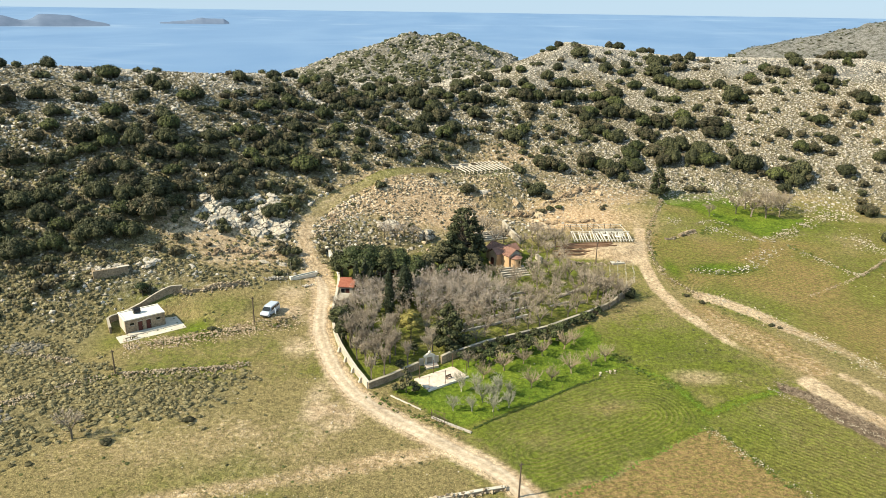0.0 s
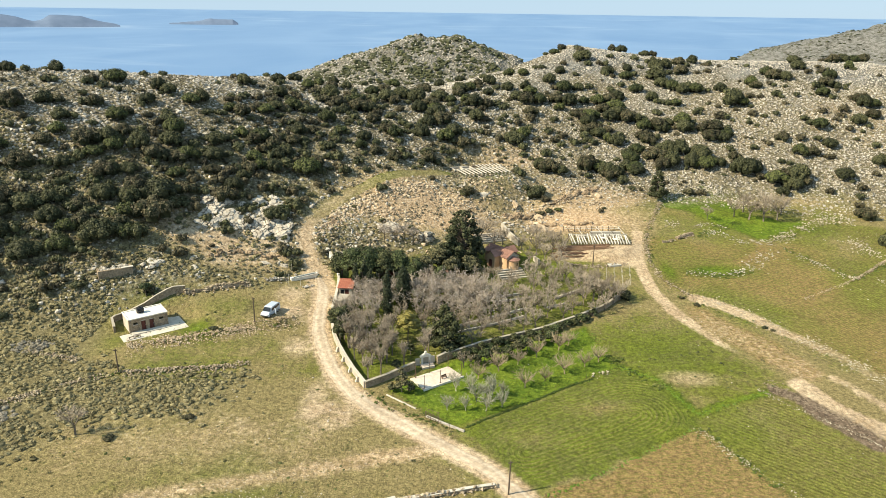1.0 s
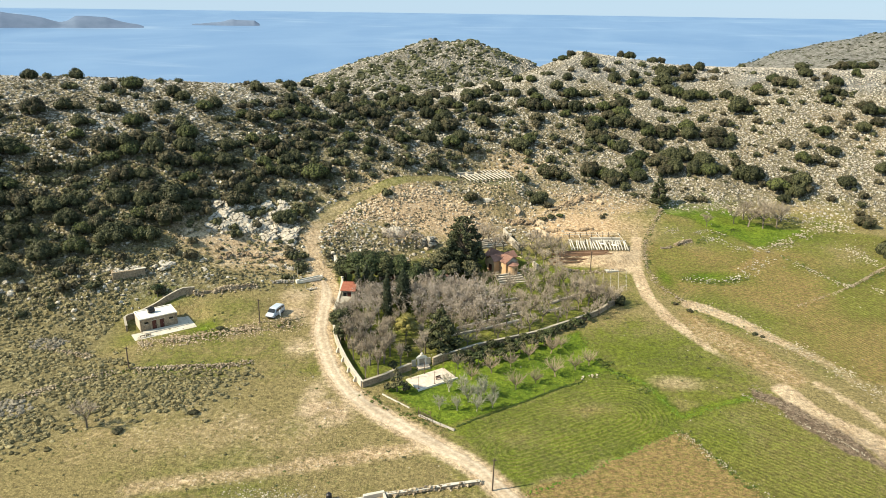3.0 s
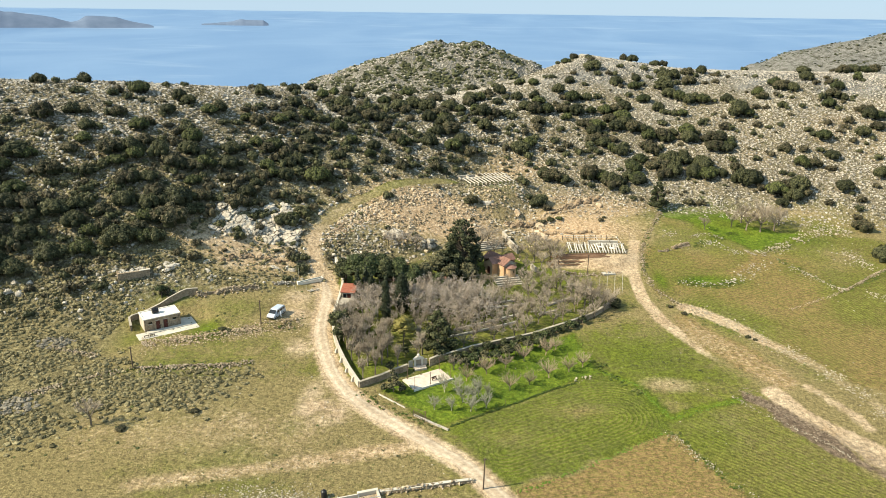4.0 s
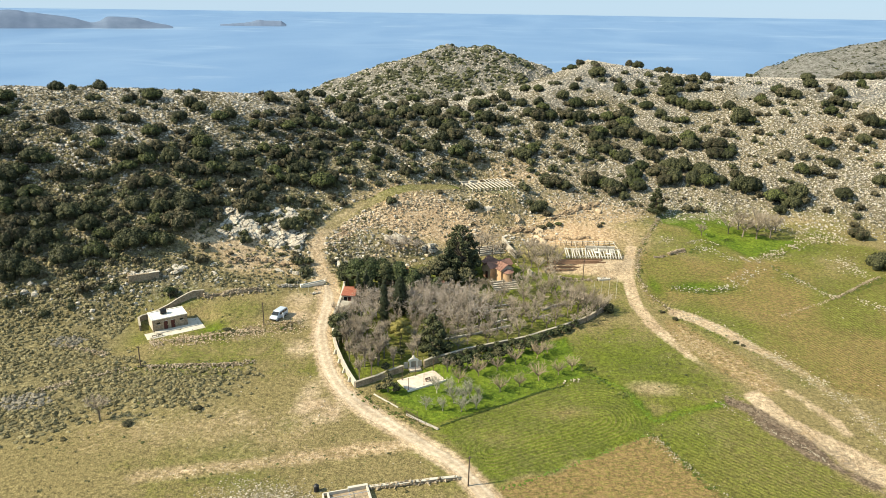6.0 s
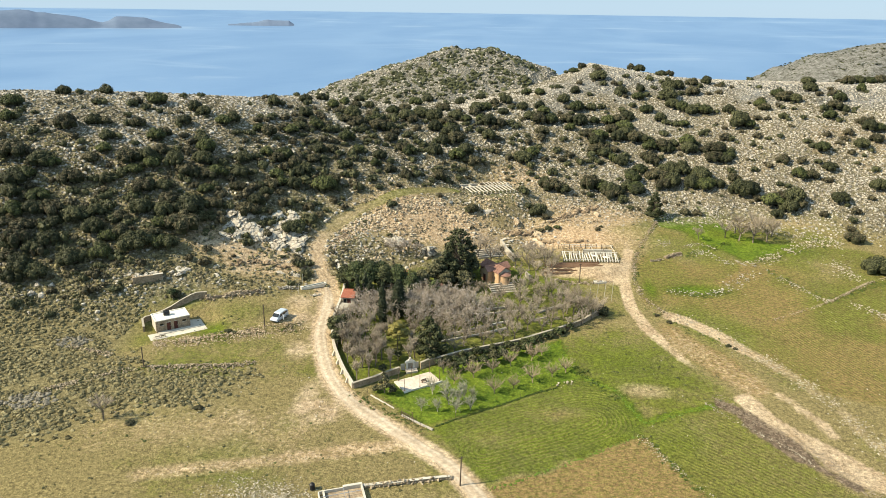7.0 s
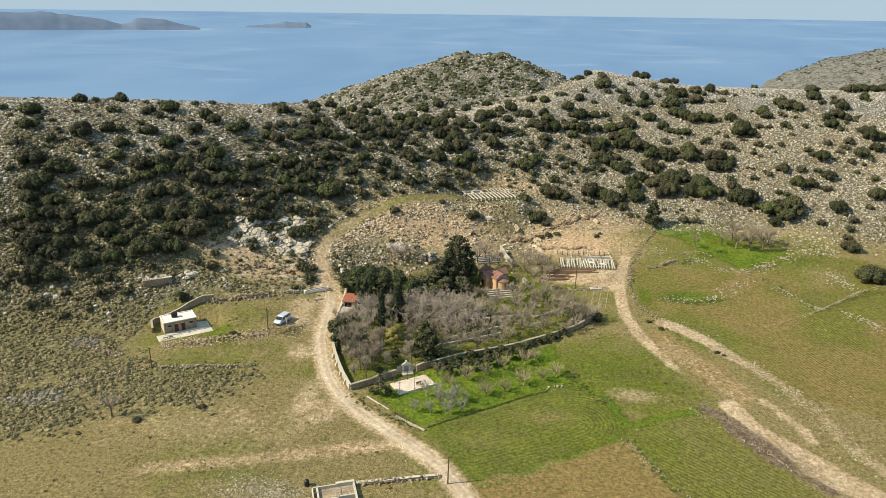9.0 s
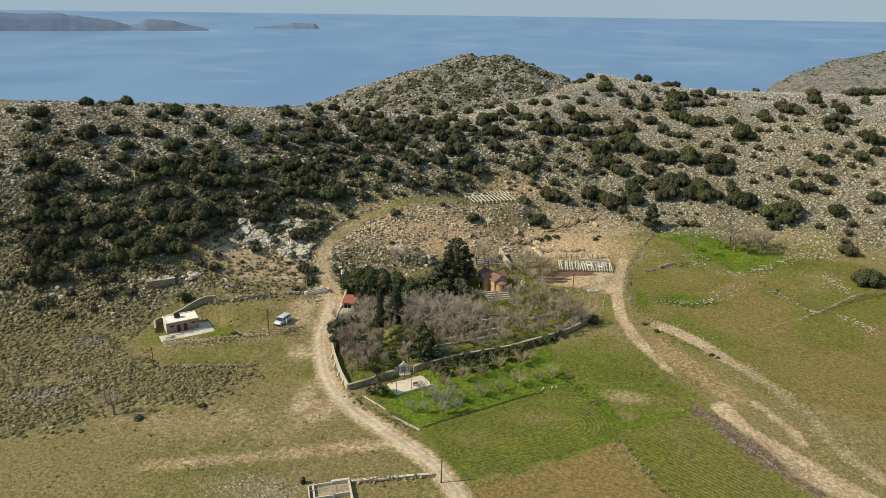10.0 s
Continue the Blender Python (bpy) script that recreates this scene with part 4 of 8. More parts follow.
BRUSH_ABOVE_CRAG = [(-60.8, 180.9, 2.9), (-57.8, 184.2, 1.9), (-56.1, 187.7, 2), (-52.6, 186.4, 2.6), (-55.3, 181.5, 1.9), (-59.4, 174.3, 2.5), (-56.3, 177, 1.6), (-51.2, 188.6, 2.9), (-47.8, 187.2, 2.3), (-45.2, 183.8, 2.2), (-50.5, 179.4, 2.2), (-50.9, 175.1, 2.5), (-45.2, 177.9, 2.5), (-48.4, 177.5, 2.2), (-58.4, 169, 2.1), (-56.1, 166.7, 1.8), (-52.3, 166.7, 2.1), (-51.2, 170.8, 2.1), (-58.4, 161.9, 1.8), (-53.2, 162.4, 2.6), (-50.1, 164.6, 1.5), (-46.3, 170.1, 1.8), (-47.1, 162.2, 1.3), (-55.9, 155.8, 1.1), (-51.5, 154.9, 1.4), (-41.7, 162, 2.3), (-40, 164.3, 2), (-37.4, 163.6, 1.2)]
BRUSH_GROVE = [(-72, 156.3, 2.7), (-66.7, 156.3, 3.8), (-71.8, 152.4, 2.6), (-66.5, 150.3, 4), (-63.9, 154.5, 2.6), (-70.9, 148.6, 2), (-61.7, 160.7, 2.1), (-64.3, 159.6, 1.8), (-67, 144.2, 2), (-69.1, 143.1, 2), (-72, 145.3, 2), (-78.1, 158.6, 2.1), (-74.8, 159.7, 2.1), (-65.3, 164.4, 2.1), (-68.4, 164.3, 1.5), (-57.5, 142.2, 1.8), (-61.6, 164.6, 1.8), (-61.1, 156.8, 1.5)]
BRUSH_GULLY_WEST = [(-57, 233.7, 2.3), (-53.5, 243.5, 2.4), (-47.1, 234.6, 2.5), (-43.7, 233.2, 1.9), (-52.7, 218.3, 2.6), (-51.5, 207.2, 2.4), (-47.1, 211.1, 2.8), (-43.3, 210.9, 2.1), (-47.2, 200.9, 1.7), (-42.9, 198.1, 2.3), (-43.3, 204.7, 1.7), (-39.1, 200.6, 2), (-43.2, 192.4, 2.6), (-44.1, 185.8, 2.2), (-43, 182, 1.9), (-37.5, 181.6, 4), (-35.3, 186, 2.2), (-47.6, 186.6, 1.9), (-43.5, 177.6, 1.5), (-38.8, 229, 3.4), (-40, 222.9, 2.2), (-35.4, 223.2, 2.6), (-32.8, 218.9, 2.2), (-36.3, 208.6, 2.8), (-28.9, 223.8, 3.3), (-25.2, 224.9, 2.9), (-30.9, 229.3, 2.2), (-29.4, 215.7, 1.8), (-23.9, 217.1, 2.8), (-43.4, 260.2, 2.5), (-45.3, 244.3, 2), (-40.7, 242.7, 2.4), (-36, 245.1, 2), (-32.3, 260.6, 1.7)]
BRUSH_GULLY = [(-27.2, 243, 2.7), (-24, 249.7, 2.8), (-21.3, 238.1, 3.1), (-22.4, 269.2, 3), (-19, 236.3, 2.3), (-17, 244.9, 3.1), (-19, 222.4, 1.8), (-17.1, 211.9, 3.1), (-19, 212.3, 2.4), (-15.2, 208.6, 1.7), (-24.9, 203.3, 2.4), (-25.3, 198.7, 2), (-21.5, 202.6, 1.7), (-20.8, 198.2, 2), (-24.7, 190.5, 1.9), (-22.5, 187.8, 1.4), (-33.3, 194.6, 2), (-33, 189.4, 1.6), (-31.6, 203.4, 2), (-15.4, 197.2, 2.1), (-12.3, 200.6, 1.7), (-36.4, 434.7, 4.1), (-11.6, 242.4, 3.5), (-10, 258.4, 2.9), (-10.5, 232.5, 2.6), (-6.7, 225.2, 2.5), (-7.1, 238.6, 3.1), (-8.7, 216.4, 2.8), (-4.4, 231.8, 3.4), (-5.8, 203.7, 2), (-7.9, 200.9, 1.3), (-12.8, 219.3, 1.8)]
BRUSH_SADDLE = [(-10.7, 276.5, 1.3), (-5, 278.5, 2.2), (3.1, 255.9, 3.2), (6.3, 257, 2.4), (2.8, 286.1, 2), (13.6, 265.9, 2.5), (12.2, 283, 1.8), (9.3, 263.8, 2.1), (12.8, 253.5, 2), (15.9, 259.2, 1.6), (22, 279.1, 2), (26.9, 276.1, 2.2), (20.2, 259.2, 2.1), (26.6, 261.6, 2.1), (28, 257.3, 2.5), (36.1, 267.8, 2.5), (41, 276.8, 2.2), (46.4, 274.1, 1.3), (42.5, 309.9, 2.2), (40.2, 318.6, 1.5), (46.8, 317.6, 2), (46.1, 264.1, 2.1), (40.6, 262.6, 2.9), (37.5, 263.4, 1.7), (26.4, 249.5, 3.2), (23.3, 251.2, 2.8), (30.6, 250.3, 2.8), (36.9, 251.9, 2.8), (41.4, 250.4, 2.8), (37.7, 246.9, 2), (27.4, 242.4, 2.7), (8, 242, 3.1), (4.7, 245.5, 2)]
BRUSH_GULLY_EAST = [(12.1, 242.4, 2.3), (8.4, 233.3, 2.8), (11.4, 233.2, 1.9), (17.2, 243.3, 1.6), (-0.3, 243.7, 2.3), (2.4, 250.6, 2), (-4.6, 246, 2.8), (-5.7, 234.9, 2.6), (-3, 227, 3.3), (1.3, 221.8, 3.2), (-1.6, 217.3, 2.8), (3.9, 217.3, 2.5), (7.2, 219.4, 1.4), (22.4, 235.5, 1.7), (20.4, 225.2, 3.6), (23.7, 228.9, 2.6), (18.3, 238.4, 1.3), (32.2, 232.7, 1.9), (37, 230.5, 1.9), (34, 228, 1.8), (43.6, 243.6, 2.7), (46.5, 240.3, 2.7), (44.3, 231.8, 1.9), (46.7, 252.4, 2), (30.6, 210.2, 3.8), (27.9, 211.4, 2.4), (33.8, 209.2, 2.4), (42.7, 214.3, 3.5), (22.4, 197.3, 1.5), (25.9, 196.8, 2.3), (27.6, 194.2, 1.5), (4.9, 189.4, 1.9)]
BRUSH_EAST_CREST = [(51.4, 290.3, 3.7), (51.7, 305.6, 1.9), (68.4, 316.9, 2), (71.3, 311.9, 2.5), (78.7, 301.8, 2.2), (83.2, 308.5, 2.2), (78.5, 281.6, 2.7), (81.5, 279.9, 2.7), (76.9, 280.9, 1.8), (86.2, 275.1, 2.9), (81.8, 275, 1.6), (92.4, 274.5, 1.3), (96.1, 275.1, 1.6), (59, 275.7, 2.6), (66.5, 277.6, 2.2), (65.2, 272, 2.4), (68.7, 274, 1.5), (76.4, 271.4, 3.5), (73.4, 272, 1.7), (76.9, 264.9, 3), (62.2, 265.6, 1.7), (67, 261.6, 2.7), (57.7, 262.5, 1.7), (50.5, 265.2, 1.9), (70.6, 253.9, 2.3), (73.3, 251.6, 1.6), (78.6, 250.9, 2), (75.9, 251.5, 1.6), (80.2, 262.5, 2.6), (82.5, 259.3, 2.7), (85.5, 262.3, 2.1)]
BRUSH_EAST_MID = [(87.7, 259.6, 2.5), (91.8, 258.9, 1.3), (96.3, 259.3, 2.4), (98.4, 257, 1.9), (98.1, 250, 3.7), (101.2, 249.4, 2.3), (92.5, 248.7, 1.2), (92.9, 243.5, 1.4), (88.1, 285.2, 2.8), (94.6, 289.3, 2.3), (51.7, 254.3, 2.9), (56, 255.8, 2.9), (59.2, 257, 2.5), (57.3, 249.7, 3.6), (53.2, 248.6, 2.4), (54.7, 243.6, 2.8), (47.7, 243.5, 3.5), (60.5, 242.6, 3.1), (63.5, 242, 2.4), (64.7, 236.8, 2.7), (70.7, 245, 1.8), (69.1, 237.1, 3.1), (72.5, 238, 2.3), (77.3, 238.1, 3.1), (75, 235.2, 1.7), (81.2, 238, 1.4), (84.9, 233.2, 3.5), (87.5, 234.6, 2.3)]
BRUSH_EAST_LOW = [(45.1, 235, 2.3), (48.9, 233.4, 2.7), (52.5, 236.6, 1.9), (46.6, 228.7, 1.7), (51.9, 230.7, 2.1), (63.3, 230.5, 3), (70.2, 235.1, 2.3), (69.3, 223.5, 3.3), (64.9, 220.5, 3.3), (69.4, 217.6, 3.3), (73.3, 223, 3), (66.5, 216.5, 2.7), (75.6, 217.2, 2.9), (78.8, 220.5, 3.7), (80.3, 216.4, 2.4), (83.5, 216.6, 2), (79.6, 234.5, 1.7), (90.1, 230.9, 2.1), (46.3, 214.1, 2.5), (48.3, 212.2, 3.2), (51, 211.6, 2.5), (56.9, 219.2, 2.9), (57.2, 212.9, 2.8), (54.6, 215, 2), (89.4, 219.4, 2.1), (89.6, 213.9, 3.3), (91.9, 213.1, 2.9)]
BRUSH_FAR_EAST = [(116.9, 271.8, 2.7), (118, 268, 2.7), (121.9, 266, 2.5), (108.4, 263.1, 2.4), (109.6, 261.6, 2), (119.5, 259.6, 1.1), (105, 253.7, 1.7), (108.4, 253.1, 1.3), (116.2, 303.9, 1.7), (114.7, 246.8, 1), (102.1, 242.3, 1.8), (105.3, 240, 1.2), (131.7, 278.7, 2.8), (132.4, 271.8, 1.8), (137.7, 272.3, 1.9), (137.9, 266.1, 2.5), (134.2, 259.8, 2.7), (136.8, 258, 2), (130.2, 253.5, 2.4), (132.5, 251.3, 1.5), (124.6, 239.9, 1.7), (129.7, 238.1, 1.5), (139.7, 248.1, 2.4), (139.9, 243.8, 2.8), (142.8, 243.5, 2.4), (139.5, 236.9, 2.7), (133.6, 233.9, 2.5), (117.4, 237.1, 1.6), (120.6, 232.8, 2.8), (118.6, 234.8, 1.4), (129.3, 230.5, 1.6)]
BRUSH_FAR_EAST_LOW = [(152.6, 304.3, 1.8), (150.3, 291.2, 2.7), (155.8, 294.8, 2.8), (160.3, 295.5, 2.8), (165.8, 297.9, 2.8), (134.8, 290.5, 2.7), (149, 275.2, 2.1), (106.4, 226.9, 2.1), (101.8, 225.1, 1.5), (112.6, 226.7, 1.8), (117.3, 226.4, 1.6), (120.2, 223.8, 2.4), (109.8, 220, 2.7), (113.4, 219.7, 2.1), (96.7, 223.9, 1.5), (92.4, 213.7, 4), (94.5, 210.8, 1.6), (98.4, 207.6, 3.4), (101.9, 209.9, 3.3), (105.2, 209.2, 3.7), (102.6, 205.3, 3.1), (106.4, 207.3, 2.4), (103, 217.2, 1.3), (105.4, 216.2, 1.3), (98.3, 202.6, 2), (112.3, 202.6, 1.6), (118, 218, 1.7), (118.7, 208.6, 2.8), (121.8, 204.1, 1.7), (119.8, 200.6, 1.5), (117.6, 196.6, 1.6), (116.1, 190.1, 2.5), (131.7, 213.2, 2.7), (127.7, 208.8, 1.3)]
BRUSH_THICKET = [(78.5, 215.4, 3), (84.6, 229.3, 3.2), (77.3, 234.3, 2.8), (56.9, 213.8, 2.8), (48.8, 210.8, 3.1), (54.1, 228.6, 2.7), (59.8, 224, 2.6), (64.3, 228.3, 2.5), (57.5, 245.7, 2.9), (70.7, 236, 2.5), (47.5, 235.9, 2.7), (88.5, 228.8, 2.2), (73.2, 224, 2.9)]
BRUSH = [row for stretch in (BRUSH_WEST_CREST, BRUSH_WEST_MID, BRUSH_WEST_LOW, BRUSH_NORTHWEST, BRUSH_ABOVE_CRAG, BRUSH_GROVE, BRUSH_GULLY_WEST, BRUSH_GULLY, BRUSH_SADDLE, BRUSH_GULLY_EAST, BRUSH_EAST_CREST, BRUSH_EAST_MID, BRUSH_THICKET, BRUSH_EAST_LOW, BRUSH_FAR_EAST, BRUSH_FAR_EAST_LOW) for row in stretch]


def brush_shapes(leaf, first, n, **more):
    out = []
    for k in range(n):
        (lv, lf), (cv, cf) = shrub_shape(first + k, **more)
        # leaves over solid dark lumps that paint the shrub's inner shade
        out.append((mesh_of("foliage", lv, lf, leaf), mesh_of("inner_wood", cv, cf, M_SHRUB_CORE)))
    return out


BRUSH_LARGE = brush_shapes(M_SHRUB, 0, 4, lobes=15, leaves=2300, size=0.082) + brush_shapes(M_SHRUB_GREEN, 4, 2, lobes=15, leaves=2300, size=0.082) + brush_shapes(M_SHRUB_OLIVE, 6, 2, lobes=13, leaves=1900, size=0.082)
BRUSH_SMALL = brush_shapes(M_SHRUB, 10, 3, lobes=10, leaves=950, size=0.12) + brush_shapes(M_SHRUB_GREEN, 13, 2, lobes=10, leaves=950, size=0.12) + brush_shapes(M_SHRUB_OLIVE, 15, 3, lobes=9, leaves=850, size=0.12)


def shrub(x, y, r, k, label="dark green evergreen shrub on a stony slope", group="shrubs on the slopes"):
    ob = new("shrub")
    tall = (1.05 + 0.35 * ((k * 0.61) % 1)) if r > 1.4 else 0.8
    ob.matrix_world = Matrix.LocRotScale((x, y, float(land(x, y)) - 0.10 * r), Euler((0, 0, k * 2.4)), (r, r * (0.88 + 0.24 * ((k * 0.37) % 1)), r * tall))
    shapes = BRUSH_LARGE if r > 2.45 else BRUSH_SMALL
    pick = int(k * 2.618) % 8
    if pick > 5 and "dark green" in label:
        label = "olive-brown evergreen shrub on a stony slope"
    tagged(ob, label, "shrub", group)
    share("foliage", shapes[pick][0], ob)
    share("inner_wood", shapes[pick][1], ob)
    return ob


for k, (x, y, r) in enumerate(q for q in BRUSH if q[2] >= 1.95):
    shrub(x, y, (1.2 if x < -20 and y < 175 else 1.05 if x < -20 else 1.12) * r, k)


shrub(-60.4, 131.6, 1.45, 12, "small round evergreen tree on a grassy terrace", "lone trees")


def clear_of_paths(x, y, wide=2.5):
    d = np.minimum.reduce([off_line(x, y, UPPER_TRACK), off_line(x, y, ROAD), off_line(x, y, EAST_TRACK)])
    return d > wide


def clear_of_brush(x, y, share_of=0.75):
    """True where no large shrub stands."""
    free = np.ones(len(x), bool)
    for bx, by, r in BRUSH:
        near = np.abs(x - bx) < r
        free[near] &= np.hypot(x[near] - bx, y[near] - by) > share_of * r
    return free


def slope_cover(x, y):
    """How thickly small shrubs stand."""
    hill = ramp(y - np.interp(x, KX, FOOT_Y), 2, 16)
    west = 1 - ramp(x, -30, 10)
    lower = 1 - ramp(y - np.interp(x, KX, RIDGE_Y), -62, -22)
    lower = np.maximum(lower, 0.8 * bump(x, y, -35, 215, 22, 30))
    c = hill * (0.07 + 0.95 * west * (0.06 + 0.94 * lower) + 0.3 * bump(x, y, -8, 226, 40, 22) + 0.2 * bump(x, y, 68, 228, 26, 16))
    c = c * (1 - 0.98 * bump(x, y, -6, 180, 30, 17)).clip(0, 1) * (1 - 0.9 * bump(x, y, 34, 190, 24, 14)) * (1 - bump(x, y, -46, 152, 15, 10)) * (1 - bump(x, y, -22, 168, 15, 11)) * (1 - bump(x, y, -24, 159, 9, 8)) * (1 - bump(x, y, -62, 138, 14, 8)) * (1 - 0.97 * bump(x, y, -50, 143, 22, 14)) * (1 - 0.6 * bump(x, y, -105, 185, 30, 14))
    c = c + 0.9 * bump(x, y, -95, 144, 15, 13) + 0.6 * bump(x, y, -82, 152, 16, 12)
    c = c * (0.35 + 1.3 * np.clip(fractal(x, y, 22, 3, 41) + 0.5, 0, 1))
    return c * clear_of_paths(x, y)


x, y, g = strewn(11500, -150, 165, 120, 312, slope_cover, 51)
keep = ((y - np.interp(x, KX, RIDGE_Y)) < -10) & clear_of_brush(x, y)
x, y = x[keep], y[keep]
small = []
for k in range(6):
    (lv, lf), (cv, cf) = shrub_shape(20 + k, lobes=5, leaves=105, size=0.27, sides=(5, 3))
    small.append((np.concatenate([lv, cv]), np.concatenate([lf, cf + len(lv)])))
rows = np.stack([x, y, land(x, y) - 0.1, 0.7 + 1.25 * g.random(len(x)) ** 2.0, g.random(len(x)) * 6.28, 0.8 + 0.5 * g.random(len(x))], 1)
lesser = np.array([(bx, by, float(land(bx, by)) - 0.1, r, bx, 1.0) for bx, by, r in BRUSH if r < 1.95])
rows = np.concatenate([rows, lesser])
turn = np.random.default_rng(52).random(len(rows))
spread(small, rows[turn < 0.62], "small_shrubs", M_SHRUB, "small dark green shrubs scattered over the slopes", "shrubs")
spread(small[::-1], rows[turn >= 0.62], "olive_shrubs", M_SHRUB_OLIVE, "small olive-brown shrubs scattered over the slopes", "shrubs")
HEADLAND_BRUSH = [(-24, 479, 5), (-8, 482, 5), (-44, 462, 6.2), (-61, 463, 4.9), (-31, 462, 2.8), (6, 465, 6.2), (-9, 456, 5.5), (-23, 450, 4.7), (-89, 463, 5), (-17, 501, 3), (-11, 502, 3), (-0, 489, 3.6), (-69, 457, 3.5), (-79, 453, 3.4), (13, 459, 4.8), (23, 457, 4.1), (19, 483, 3.6), (28, 482, 3.6), (-16, 447, 2.7), (-3, 442, 3.3), (-81, 445, 3.4), (-36, 471, 2.5), (-53, 471, 3.2), (-68, 479, 2.9)]
x, y, g = strewn(8500, -130, 130, 425, 530, lambda x, y: 0.95 * (smooth_land(x, y) > 6) * (0.4 + np.clip(fractal(x, y, 30, 3, 61) * 2.2 + 0.1, 0, 1)), 52)
tiny = [lumpy(5, 3, 0.4, 0.8, 240 + k, False) for k in range(6)]
rows = [np.stack([x, y, land(x, y) - 0.1, 0.6 + 1.6 * g.random(len(x)) ** 3, g.random(len(x)) * 6.28, 0.6 + 0.4 * g.random(len(x))], 1)]
for hx, hy, r in HEADLAND_BRUSH:
    n = int(5 + 5 * r)
    a, q = g.random(n) * 6.28, r * np.sqrt(g.random(n))
    px, py = hx + q * np.cos(a), hy + 1.4 * q * np.sin(a)
    rows.append(np.stack([px, py, land(px, py) - 0.1, 0.9 + 1.1 * g.random(n), a, 0.7 + 0.3 * g.random(n)], 1))
spread(tiny, np.concatenate(rows), "headland_shrubs", M_SHRUB, "far dark shrubs on the headland", "shrubs")

# ---- loose stones of the slopes ----
def wedge(seed):
    """An angular stone: a twisted, tilted prism."""
    g = np.random.default_rng(seed)
    low = [(math.cos(a) * g.uniform(0.8, 1.25), math.sin(a) * g.uniform(0.7, 1.1), -0.1) for a in (0.2, 2.3, 4.4)]
    top = [(0.75 * math.cos(a) * g.uniform(0.6, 1.2), 0.75 * math.sin(a) * g.uniform(0.6, 1.2), g.uniform(0.3, 0.95)) for a in (0.9, 3.0, 5.1)]
    return np.array(low + top), np.array([(0, 1, 3), (1, 4, 3), (1, 2, 4), (2, 5, 4), (2, 0, 5), (0, 3, 5), (3, 4, 5)])


PEBBLES = [wedge(200 + k) for k in range(12)]


def stone_cover(x, y):
    hill = ramp(y - np.interp(x, KX, FOOT_Y), 0 - 8 * ramp(x, 70, 85), 14 - 8 * ramp(x, 70, 85))
    c = hill * (0.55 + 0.6 * ramp(x, 10, 60) + 0.6 * ramp(y - np.interp(x, KX, RIDGE_Y), -40, -10))
    c = c * (1 - 0.8 * bump(x, y, -54, 140, 20, 9)) * (1 - 0.85 * bump(x, y, -80, 128, 18, 11)) * (1 - 0.75 * bump(x, y, -6, 178, 26, 14))
    return c * (0.3 + 1.2 * np.clip(fractal(x, y, 12, 3, 71) + 0.5, 0, 1)) * clear_of_paths(x, y, 1.5)


CHIPS = [wedge(220 + k) for k in range(12)]
LUMPS = [lumpy(5, 3, 0.42, 0.85, 260 + k, False) for k in range(14)]
LUMPS = [(v[:-1] * (1.0, 0.8 + 0.03 * k, 1.0), f) for k, (v, f) in enumerate(LUMPS)]


def tufted(seed, leaves, size, sides):
    """A springy cushion plant: a low dome under short upright sprigs."""
    global rng
    rng = np.random.default_rng(300 + seed)
    v, f = lumpy(*sides, 0.3, 0.72, 280 + seed, False)
    v = v[:-1]
    lv, lf = leaf_cloud([(0, 0, 0.05)], [0.92], leaves / 0.85, size, 0.06, 0.82, 0.45)
    return np.concatenate([v, lv]), np.concatenate([f, lf + len(v)])


CUSHIONS = [tufted(k, 15, 0.58, (6, 3)) for k in range(10)]
THORNS = [tufted(20 + k, 9, 0.66, (5, 2)) for k in range(10)]


def strewn_evenly(gap, x0, x1, y0, y1, chance, seed):
    """Places on a shaken grid, kept with a chance that depends on where they lie."""
    g = np.random.default_rng(seed)
    X, Y = np.meshgrid(np.arange(x0, x1, gap), np.arange(y0, y1, gap))
    x, y = (X + gap * g.uniform(-0.55, 0.55, X.shape)).ravel(), (Y + gap * g.uniform(-0.55, 0.55, X.shape)).ravel()
    keep = g.random(len(x)) < chance(x, y)
    return x[keep], y[keep], g


def rocky_cover(x, y):
    """Blocks and cushions that hide the soil of the upper slopes."""
    foot = np.interp(x, KX, FOOT_Y)
    hill = ramp(y - foot, 0 - 8 * ramp(x, 70, 85), 12 - 8 * ramp(x, 70, 85)) * (y - np.interp(x, KX, RIDGE_Y) < 24)
    c = hill * (0.95 - 0.9 * bump(x, y, -6, 180, 26, 14) - 0.75 * bump(x, y, 36, 192, 20, 11) - 0.85 * bump(x, y, -50, 147, 17, 10) - 0.5 * bump(x, y, 24, 215, 14, 10))
    c = c * (0.55 + 0.9 * np.clip(fractal(x, y, 16, 3, 71) + 0.5, 0, 1))
    return np.clip(c, 0, 1) * clear_of_paths(x, y, 1.5)


